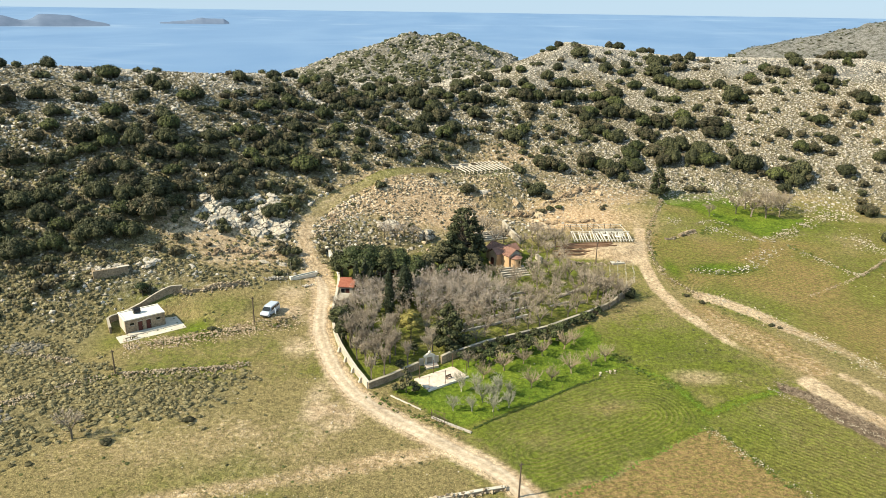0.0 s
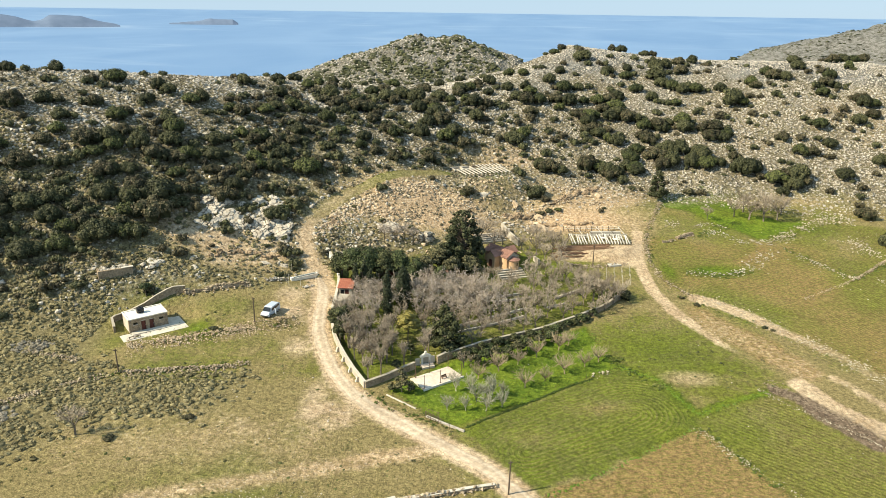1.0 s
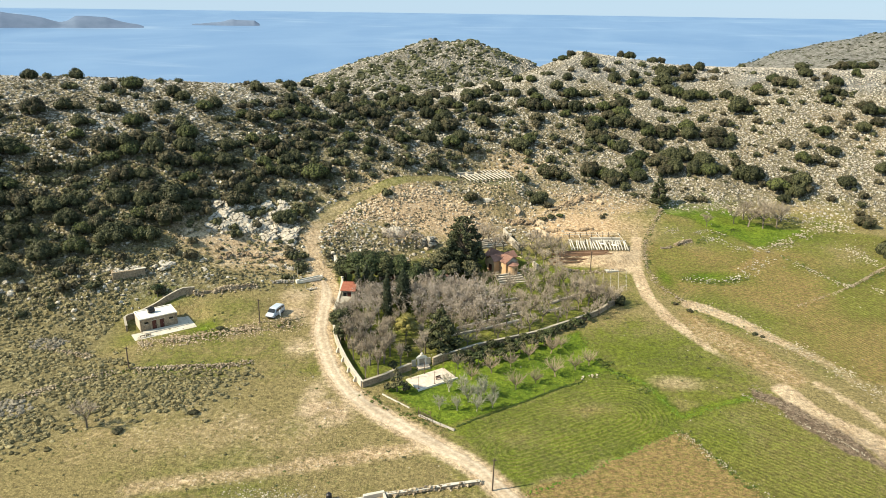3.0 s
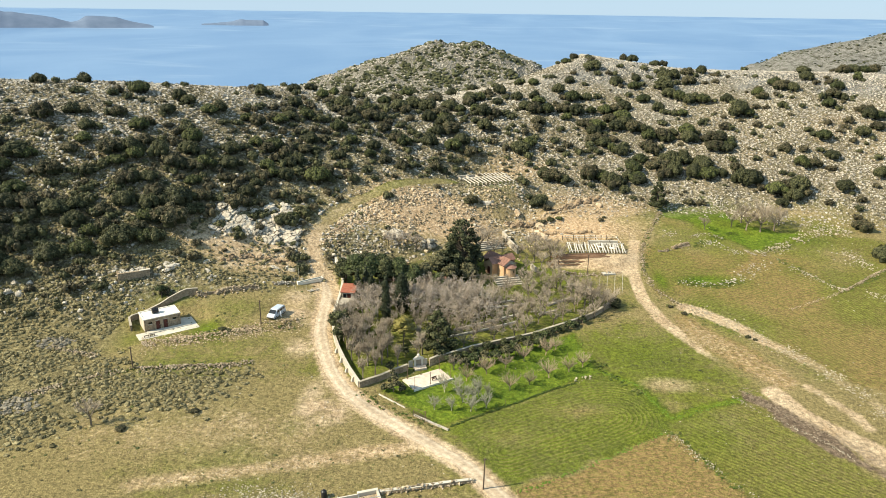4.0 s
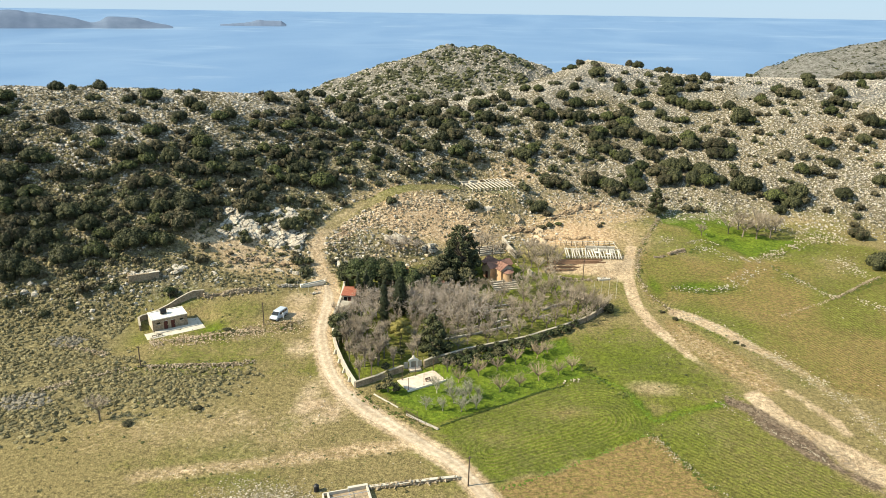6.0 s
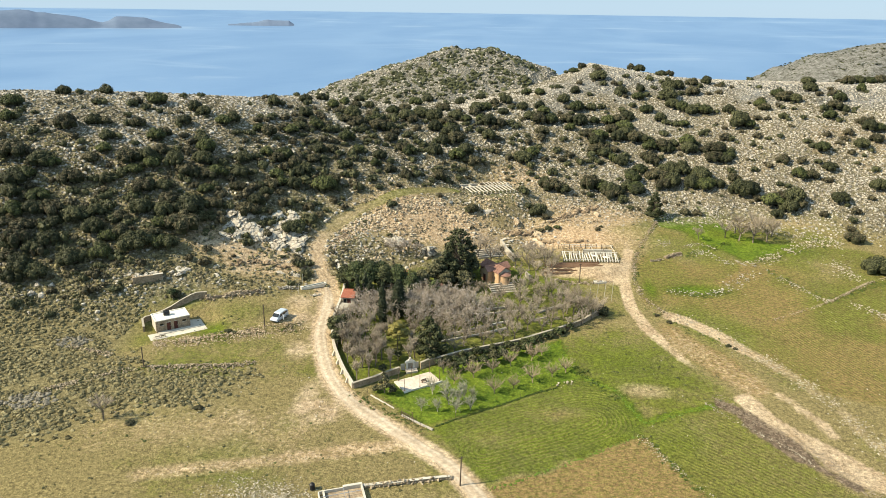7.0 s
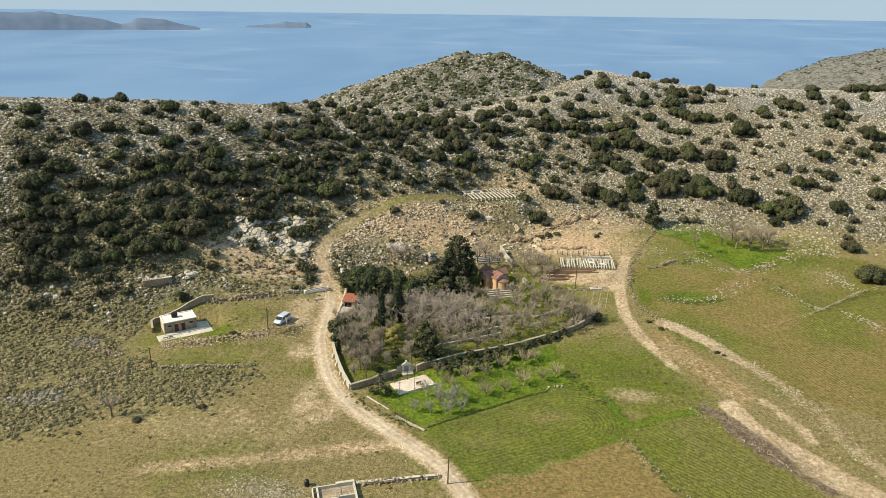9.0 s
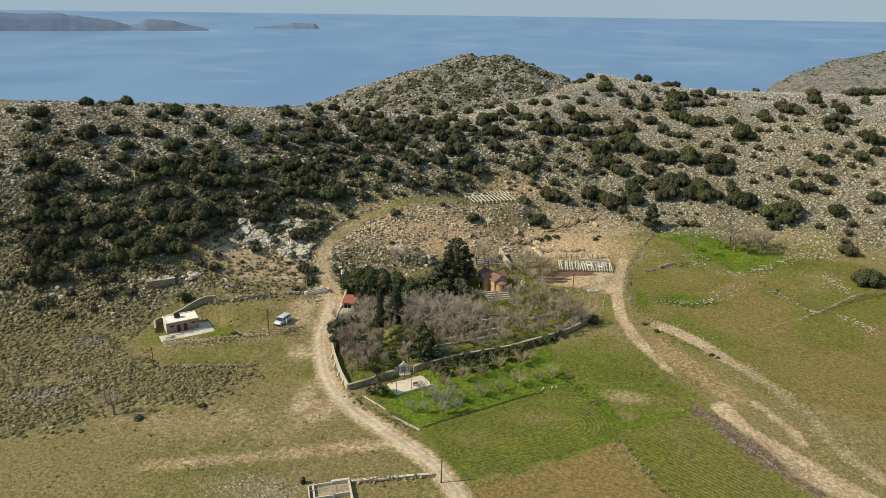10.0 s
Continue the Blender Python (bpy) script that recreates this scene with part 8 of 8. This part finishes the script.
# ---- islands ----
def island(name, turn_a, turn_b, r, tops, label):
    """A far rocky island with a stepped profile."""
    n = 120
    g = np.radians(np.linspace(turn_a, turn_b, n))
    s = np.linspace(0, 1, n)
    h = np.interp(s, np.linspace(0, 1, len(tops)), tops) * (1 + 0.12 * fractal(s * 40, s * 0, 5, 3, 95))
    sea = -30 + 78.0 * max(0.0, (r - 2300) / 2580) ** 1.6
    v, f = [], []
    for k in range(n):
        for q, up in ((r - 120, -8.0), (r - 60, h[k] * 0.55), (r, h[k]), (r + 160, h[k] * 0.9), (r + 240, -8.0)):
            v.append((q * math.sin(g[k]), q * math.cos(g[k]), sea + up))
    for k in range(n - 1):
        a = 5 * k
        f += [(a + j, a + j + 1, a + j + 6, a + j + 5) for j in range(4)]
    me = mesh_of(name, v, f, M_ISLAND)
    me.polygons.foreach_set("use_smooth", np.ones(len(me.polygons), bool))
    tagged(new(name, me), label, "island", kind="structure")


island("island", -43.7, -24.8, 3275, (52, 54, 57, 59, 61, 63, 65, 67, 68, 67, 66, 66, 65, 64, 64, 63, 63, 64, 65, 63, 54, 55, 49, 45, 42, 39, 34, 24, 15, 22, 41, 41, 41, 40, 39, 29, 20, 13, 8, 1), "hazy blue-grey rocky island far out at sea")
island("islet", -21.5, -16.7, 3500, (1, 1, 2, 2, 2, 2, 3, 4, 4, 4, 5, 6, 6, 7, 7, 9, 10, 11, 12, 15, 17, 20, 21, 22, 22, 21, 20, 20, 19, 19, 19, 19, 19, 19, 19, 19, 19, 13, 7, 2), "hazy low islet far out at sea")

# ---- trees ----
def prism(a, b, ra, rb, vs, fs):
    """A three-sided tapered limb."""
    a, b = np.asarray(a, float), np.asarray(b, float)
    d = b - a
    d /= np.linalg.norm(d) + 1e-9
    u = np.cross(d, (0.31, 0.77, 0.55))
    u /= np.linalg.norm(u) + 1e-9
    w = np.cross(d, u)
    at = len(vs)
    for p, r in ((a, ra), (b, rb)):
        for k in range(3):
            vs.append(p + r * (u * math.cos(k * 2.094) + w * math.sin(k * 2.094)))
    for k in range(3):
        n = (k + 1) % 3
        fs.append((at + k, at + n, at + 3 + n))
        fs.append((at + k, at + 3 + n, at + 3 + k))


def bare_shape(seed, high=5.0, wide=2.4, fork=0.28, limbs=5, upright=0.5, twigs=5, thin=0.022, blossom=0):
    """Trunk and limbs, twigs, and blossom of a leafless tree."""
    g = np.random.default_rng(seed)
    wood_v, wood_f, tw_v, tw_f, bl = [], [], [], [], []
    top = np.array([g.normal(0, 0.1), g.normal(0, 0.1), high * fork])
    prism((0, 0, -0.3), top, 0.035 * high, 0.026 * high, wood_v, wood_f)

    def grow(p, d, length, r, level):
        q = p + d * length
        vs, fs = (wood_v, wood_f) if level < 2 else (tw_v, tw_f)
        if level < 3:
            prism(p, q, r, r * 0.6, vs, fs)
        else:
            at = len(tw_v)
            side = np.cross(d, g.normal(size=3))
            side /= np.linalg.norm(side) + 1e-9
            tw_v.extend([p - side * thin, p + side * thin, q])
            tw_f.append((at, at + 1, at + 2))
            if blossom and g.random() < blossom:
                bl.append(p + (q - p) * g.random())
            return
        n = (4, twigs, twigs + 1)[level]
        for k in range(n):
            t = 0.35 + 0.65 * (k + 0.5) / n
            nd = d + g.normal(size=3) * (0.55, 0.65, 0.8)[level] + (0, 0, upright * (0.5, 0.35, 0.2)[level])
            nd /= np.linalg.norm(nd)
            grow(p + (q - p) * t, nd, length * g.uniform(0.45, 0.75), r * 0.5, level + 1)

    for k in range(limbs):
        a = math.tau * (k + 0.6 * g.random()) / limbs
        d = np.array([math.cos(a) * wide / high, math.sin(a) * wide / high, upright])
        d /= np.linalg.norm(d)
        grow(top, d, high * (1 - fork) * g.uniform(0.5, 0.62), 0.018 * high, 0)
    flowers = None
    if bl:
        p = np.array(bl)
        flowers = leaf_cloud(p, np.full(len(p), 0.10), 1, 0.085)
    return (np.array(wood_v), np.array(wood_f)), (np.array(tw_v), np.array(tw_f)), flowers


def bare_meshes(seed, twig, bark=None, **more):
    wood, tw, fl = bare_shape(seed, **more)
    return mesh_of("trunk", *wood, bark or M_BARK), mesh_of("twig_crown", *tw, twig), mesh_of("blossom", *fl, M_BLOSSOM) if fl else None


def bare_tree(shape, x, y, size, k, label, group, name="bare_tree"):
    ob = new(name)
    ob.matrix_world = Matrix.LocRotScale((x, y, float(land(x, y))), Euler((0, 0, k * 1.9)), (size, size, size * (0.92 + 0.16 * ((k * 0.618) % 1))))
    tagged(ob, label, "tree", group)
    share("trunk", shape[0], ob)
    share("twig_crown", shape[1], ob)
    if shape[2]:
        share("blossom", shape[2], ob, label="pale pink almond blossom")
    return ob


ALMOND = [bare_meshes(600 + k, M_TWIG, high=6.0, wide=3.6, upright=0.75, twigs=6, thin=0.026, blossom=0.28) for k in range(4)]
GREY = [bare_meshes(610 + k, M_TWIG, high=5.6, wide=3.0, upright=0.7, twigs=6, thin=0.024) for k in range(4)]
SAPLING = [bare_meshes(620 + k, M_TWIG, high=5.4, wide=1.6, fork=0.35, upright=1.0, limbs=5, twigs=5, thin=0.026) for k in range(3)]
SLIM = [bare_meshes(650 + k, M_TWIG_PALE, M_TWIG_PALE, high=5.4, wide=2.2, fork=0.15, upright=1.0, limbs=7, twigs=5, thin=0.02) for k in range(3)]
PRUNED = [bare_meshes(630 + k, M_TWIG_RED, M_TWIG_RED, high=3.0, wide=2.6, fork=0.2, upright=1.0, limbs=12, twigs=2, thin=0.016) for k in range(4)]

# fruit trees of the orchard plot
ORCHARD = [(6.8, 109.3), (10.7, 112.0), (14.2, 114.3), (18.0, 117.1), (14.9, 106.8), (18.6, 109.1), (22.5, 111.6), (26.5, 114.2), (29.3, 115.9), (22.3, 120.0), (24.7, 122.3), (10.9, 104.2), (10.6, 100.8), (7.9, 99.6), (9.2, 104.4), (6.4, 102.2), (8.2, 102.6), (4.6, 99.6), (1.6, 99.6), (5.4, 105.2), (3.0, 105.4)]
for k, (x, y) in enumerate(ORCHARD):
    low = y < 106 and x < 12.5
    if low:
        bare_tree(SLIM[k % 3], x, y, 0.62 + 0.1 * math.sin(k), k, "slim leafless grey tree in lush orchard grass", "orchard trees")
    else:
        bare_tree(PRUNED[k % 4], x, y, 1.25 + 0.15 * math.sin(k * 2.3), k, "pruned leafless fruit tree with reddish twigs in grass", "orchard trees")

# trees inside the enclosure
g = np.random.default_rng(640)
placed = []
while len(placed) < 128:
    x, y = g.uniform(-23, 38), g.uniform(106, 152)
    inside = float(in_field(np.array([x]), np.array([y]), HAMLET, 0.2)[0]) > 0.9 and float(off_line(np.array([x]), np.array([y]), HAMLET + HAMLET[:1])[0]) > 1.2
    almond = bump(x, y, 2, 136, 11, 7) + 0.8 * bump(x, y, -15, 133, 5, 5) > 0.35
    gap = 1.9 if almond else 2.6
    if not inside or any(math.hypot(x - a, y - b) < gap for a, b, _ in placed):
        continue
    if any(abs(x - a) < 2.6 and -6.0 < y - b < 2.0 for a, b in ((-11.2, 130.3), (-8.4, 135.6), (-6.4, 121.4), (-6.6, 125.0), (0.8, 119.8))):
        continue
    if math.hypot(x - 15, y - 156) < 8 or (x < -17 and 131 < y < 143) or (y > 140.5 and x < -5) or (y > 145 and x < 6) or math.hypot(x - 14, y - 152) < 4 or (x > 10 and y > 138 and g.random() < 0.5):
        continue
    placed.append((x, y, almond))
for k, (x, y, almond) in enumerate(placed):
    if almond:
        bare_tree(ALMOND[k % 4], x, y, g.uniform(0.85, 1.15), k, "leafless almond tree with greyish-pink early blossom", "garden trees")
    elif y < 126 and x < -2:
        bare_tree(SAPLING[k % 3], x, y, g.uniform(0.8, 1.1), k, "slender leafless garden tree with pale stem", "garden trees")
    else:
        bare_tree(GREY[k % 4], x, y, g.uniform(0.7, 1.0), k, "leafless grey garden tree above terraces", "garden trees")
for k, (x, y, s) in enumerate(((32.5, 140.8, 1.2), (34.8, 142.8, 1.15), (30.6, 142.5, 1.1), (35.8, 140.4, 1.0), (24.2, 160.2, 0.9), (22.4, 163.6, 1.0), (18.8, 166.2, 0.9), (14.2, 168.8, 0.9), (8.6, 169.2, 1.25), (12, 166.2, 1.1), (36.6, 139.4, 0.85), (38.4, 141.4, 0.95), (34.2, 136.6, 0.75), (31.4, 134.4, 0.7), (26.5, 155.5, 0.9), (23.5, 152, 0.8), (20, 158, 0.9), (27, 150, 0.8), (10.5, 172, 1.1))):
    bare_tree(GREY[k % 4], x, y, s, k + 7, "leafless grey-brown tree beside the chapel garden", "garden trees")
for k, (x, y, s) in enumerate(((83.3, 187.8, 1.38), (87, 186.8, 1.38), (91.1, 187.8, 1.38), (88.7, 191.6, 1.25), (83.4, 192.6, 1.25), (79.8, 189.6, 1.12), (71.6, 187.2, 0.75), (93.5, 191.5, 1.12))):
    bare_tree(GREY[k % 4], x, y, s, k, "leafless grey fruit tree in the green upper field", "upper field trees")
for k, (x, y, s) in enumerate(((-17.2, 118.2, 1.1), (-15.2, 116.4, 1.0), (-14.4, 119.6, 1.15), (-12.6, 114.0, 1.0), (-12.0, 117.4, 1.1), (-10.4, 120.2, 1.1), (-14.0, 112.6, 0.9), (-16.0, 122.6, 1.15), (-9.8, 115.4, 1.0), (-18.6, 125.0, 1.1))):
    bare_tree((SAPLING + GREY)[k % 5], x, y, s, k + 3, "tall leafless grey tree inside the road wall", "garden trees")
for k, (x, y) in enumerate(((-10.6, 166.2), (-12.6, 164.2), (-8.1, 165.9), (-15.2, 164.2))):
    bare_tree(ALMOND[k], x, y, 0.72, k, "pinkish leafless almond tree below the knoll", "garden trees")
for k, (x, y, s) in enumerate(((21.8, 170.2, 0.9), (23.4, 167.2, 0.95), (25.2, 171.2, 0.9), (26.6, 165.4, 1.0), (28.6, 162.4, 0.9), (23.2, 173.6, 0.8), (27.2, 168.6, 0.9), (29.6, 166.6, 0.75))):
    bare_tree(GREY[k % 4], x, y, s, k + 11, "leafless brown-grey tree between chapel and yard", "garden trees")
bare_tree(GREY[2], 4.3, 113.3, 0.62, 5, "low bare reddish tree beside the terrace", "garden trees")
bare_tree(GREY[1], -53.7, 87.7, 0.98, 3, "bare grey thorn tree with thick stump", "lone trees")


# ---- evergreen trees ----
def crown_tree(name, x, y, high, lobes, leaf, size, per, label, trunk_r=0.2, category="tree", group="", seed=0, flat=0.8, z=None, core=None):
    """Trunk with limbs into lobes of foliage; lobes are rows of x, y, z, radius."""
    global rng
    rng = np.random.default_rng(700 + seed)
    ob = thing(name, x, y, z, 0, label, category, group)
    vs, fs = [], []
    stem = np.array((0, 0, high * 0.55))
    prism((0, 0, -0.3), stem, trunk_r, trunk_r * 0.6, vs, fs)
    prism(stem, (0, 0, high * 0.9), trunk_r * 0.6, trunk_r * 0.2, vs, fs)
    for q in lobes:
        a = np.array((0, 0, min(high * 0.75, max(0.3, q[2] * 0.7))))
        prism(a, q[:3], trunk_r * 0.35, trunk_r * 0.12, vs, fs)
    share("trunk", mesh_of("trunk", np.array(vs), np.array(fs), M_BARK), ob)
    v, f = leaf_cloud([q[:3] for q in lobes], [q[3] for q in lobes], per, size, flat=flat)
    share("crown", mesh_of("crown", v, f, leaf), ob)
    # solid lobe cores, by default darkened to paint shade within the crown
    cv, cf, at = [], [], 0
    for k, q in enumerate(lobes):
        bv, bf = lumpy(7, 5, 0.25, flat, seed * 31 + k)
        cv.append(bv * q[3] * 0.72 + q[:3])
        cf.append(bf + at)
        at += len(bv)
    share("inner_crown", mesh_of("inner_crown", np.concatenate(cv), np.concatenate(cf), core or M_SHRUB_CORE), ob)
    return ob


def pine_lobes(high, wide, n, seed, low=0.2, taper=0.7, lobe=0.35):
    g = np.random.default_rng(seed)
    out = []
    for k in range(n):
        t = low + (1 - low) * (k + 0.5) / n
        w = wide * (1 - t) ** taper * (0.55 + 0.5 * g.random())
        a = k * 2.4 + g.random()
        out.append((w * math.cos(a), w * math.sin(a), high * t, lobe * wide * (1.15 - 0.75 * t) * (0.8 + 0.5 * g.random())))
    return out


def round_lobes(high, wide, n, seed, low=0.35):
    g = np.random.default_rng(seed)
    out = []
    for k in range(n):
        a, q = k * 2.4, wide * 0.68 * math.sqrt((k + 0.5) / n)
        out.append((q * math.cos(a), q * math.sin(a), high * (low + (0.82 - low) * (1 - (q / wide) ** 2) * g.uniform(0.75, 1.1)), wide * g.uniform(0.30, 0.46)))
    return out


crown_tree("pine", 4.0, 157.0, 13.5, pine_lobes(13.4, 5.6, 170, 1, 0.08, 0.38, 0.18), M_PINE_LIGHT, 0.34, 80, "tall dark green pine with ragged crown", 0.4, seed=1)
crown_tree("pine", 1.2, 153.0, 9.0, pine_lobes(9.0, 4.0, 24, 2), M_PINE, 0.40, 62, "dark green pine beside a taller one", 0.3, seed=2)
crown_tree("pine", 0.8, 119.8, 9.2, pine_lobes(9.0, 3.7, 30, 3, 0.08), M_PINE, 0.38, 66, "dark conifer inside the enclosure wall", 0.22, seed=3)
for k, (x, y, h, w) in enumerate(((-23.0, 146.6, 6.6, 2.7), (-20.2, 145.2, 7.8, 3.1), (-16.9, 144.6, 8.6, 3.3), (-13.4, 145.2, 8.2, 3.0), (-10.2, 146.0, 8.0, 3.0), (-6.8, 144.4, 6.8, 2.6), (-18.2, 148.0, 7.4, 3.0), (-14.6, 148.4, 7.2, 2.6), (-0.8, 143.6, 5.6, 2.2))):
    crown_tree("evergreen_tree", x, y, 1.1 * h, round_lobes(1.12 * h, w * 1.08, 30, 20 + k, 0.08), (M_BROADLEAF, M_PINE)[k % 3 == 0], 0.32, 72, "dense dark evergreen tree in the garden grove", 0.28, group="evergreen grove", seed=20 + k)
for k, (x, y, h, w) in enumerate(((-4.6, 147.2, 7.2, 2.8), (-1.6, 151.2, 8.2, 3.0), (1.6, 148.6, 6.8, 2.6), (5.8, 150.8, 5.6, 2.4))):
    crown_tree("evergreen_tree", x, y, h, round_lobes(h, w, 18, 50 + k, 0.1), M_OLIVE, 0.34, 62, "olive-brown evergreen tree in the garden grove", 0.24, group="evergreen grove", seed=50 + k)
for k, (x, y, h, w) in enumerate(((-11.2, 130.3, 11.6, 1.25), (-8.4, 135.6, 9.2, 1.9), (6.4, 154.2, 7.4, 0.95), (-19.0, 139.6, 7.5, 0.9), (-15.6, 138.2, 7.4, 1.1), (-17.2, 140.6, 8.0, 0.9))):
    lobes = [(0.12 * math.sin(q * 2.1), 0.12 * math.cos(q * 1.7), h * (0.08 + 0.9 * q / 11), w * (1.0 - 0.75 * (q / 11) ** 2.2) * (0.75 + 0.5 * ((q * 0.37) % 1))) for q in range(12)]
    crown_tree("cypress", x, y, h, lobes, M_CYPRESS, 0.30, 95, "slim dark columnar cypress", 0.14, group="cypresses", seed=40 + k, flat=1.2)
crown_tree("conifer", 60.9, 200.2, 8.2, pine_lobes(8.2, 3.0, 30, 5, 0.05), M_PINE, 0.36, 70, "dark cone-shaped conifer at the green field's edge", 0.2, seed=60)
crown_tree("yellow_tree", -6.4, 121.4, 7.2, round_lobes(7.2, 2.7, 18, 6, 0.2), M_WILLOW, 0.26, 44, "small tree with yellowish leaves behind the gateway", 0.14, seed=61, core=M_WILLOW)
crown_tree("yellow_tree", -6.6, 125.0, 5.6, round_lobes(5.6, 1.8, 10, 7, 0.3), M_WILLOW, 0.26, 40, "small tree with yellowish leaves in the garden", 0.14, seed=62, core=M_WILLOW)
crown_tree("round_tree", -60.7, 130.6, 3.0, round_lobes(3.0, 1.6, 12, 8, 0.45), M_BROADLEAF, 0.24, 110, "small round olive tree in grass", 0.12, seed=63)
crown_tree("garden_bush", -6.3, 104.6, 4.2, pine_lobes(4.6, 2.2, 18, 9, 0.12, 0.8, 0.32), M_OLIVE, 0.24, 110, "olive-green conical bush beside the terrace", 0.12, seed=64)
for k, (x, y, h) in enumerate(((-20.0, 122.6, 6.6), (-19.2, 119.6, 4.6), (-19.4, 126.8, 4.6), (-17.6, 121.2, 4.6), (-17.0, 124.5, 4.2), (-7.8, 110.8, 2.6), (-5.6, 117.0, 2.4))):
    crown_tree("garden_bush", x, y, h, round_lobes(h, 0.42 * h, 12, 70 + k, 0.2), M_PINE, 0.28, 80, "dark evergreen bush inside the road wall", 0.12, group="garden bushes", seed=65 + k)
# climbing hedge against the orchard side of the wall
hd, hx, hy, hdx, hdy = along(FRONT_WALL_EAST, 1.85)
for k, (x, y) in enumerate(zip((hx + 0.9 * hdy)[2:21], (hy - 0.9 * hdx)[2:21])):
    x, y = float(x), float(y)
    crown_tree("hedge_bush", x, y, 1.7, round_lobes(1.5 + 0.6 * math.sin(k * 2.9), 1.15 + 0.25 * math.sin(k * 1.7), 11, 90 + k, 0.15), (M_BROADLEAF, M_PINE)[k % 2], 0.26, 95, "dark evergreen hedge bush against the stone wall", 0.08, "bush", "hedge along the wall", seed=90 + k)
for k, (x, y, h) in enumerate(((6.4, 113.9, 2.5), (8.2, 114.8, 3.0), (10.2, 115.9, 3.1), (12.2, 116.7, 2.7), (14.4, 118.1, 3.0), (16.4, 119.5, 2.6), (18.8, 121.7, 2.6), (21.4, 123.4, 2.2))):
    crown_tree("hedge_bush", x, y, h, round_lobes(h, 1.35 + 0.2 * math.sin(k * 2.1), 14, 130 + k, 0.15), (M_OLIVE, M_BROADLEAF)[k % 2], 0.24, 95, "tall olive-green hedge bush against the stone wall", 0.1, "bush", "hedge along the wall", seed=130 + k)
shrub(-48.3, 86.9, 1.0, 3, "low grey-green bush in dry meadow", "meadow bushes")
shrub(-38.6, 93.2, 0.9, 5, "low green bush at the scrub's edge", "meadow bushes")
shrub(71.2, 203.4, 1.9, 2, "grey leafless bush among pale stones", "upper field bushes")
shrub(115.0, 171.6, 4.6, 0, "large round dark green bush in a stony plot", "upper field bushes")
shrub(39.4, 142.4, 1.7, 1, "dark bush at the end of the enclosure wall", "wall bushes")
shrub(24.6, 195.6, 2.4, 4, "dark green bush on a rock ledge", "knoll bushes")
shrub(5.4, 189.8, 2.2, 6, "dark green bush among boulders", "knoll bushes")
for k, (x, y, r) in enumerate(((-44, 121.4, 0.9), (-42.5, 121, 0.7), (-40, 122.4, 0.6), (54.6, 139.6, 0.8), (65.2, 129.8, 0.7), (66.4, 128.8, 0.6), (52.2, 142.8, 0.7), (28.5, 190.4, 1.4), (31.2, 191.2, 1.2), (26.2, 189.6, 1.2))):
    shrub(x, y, r, k, "low green weed bush among wall stones", "wall weeds")
# grass tufts in the lush plots
BLADES = [leaf_cloud([(0, 0, 0.0)], [0.7], 34, 0.7, 0.25) for k in range(4)]
x, y, g = strewn(9000, -12, 35, 92, 132, lambda x, y: in_field(x, y, GREEN_PLOT, 0.5) * np.clip(0.35 + fractal(x, y, 5, 3, 97) * 1.8, 0, 1), 58)
spread(BLADES, np.stack([x, y, land(x, y) - 0.02, 0.10 + 0.14 * g.random(len(x)), g.random(len(x)) * 6, 0.8 + 0 * x], 1), "orchard_grass", M_GRASS, "lush green grass tufts in the orchard", "grass")
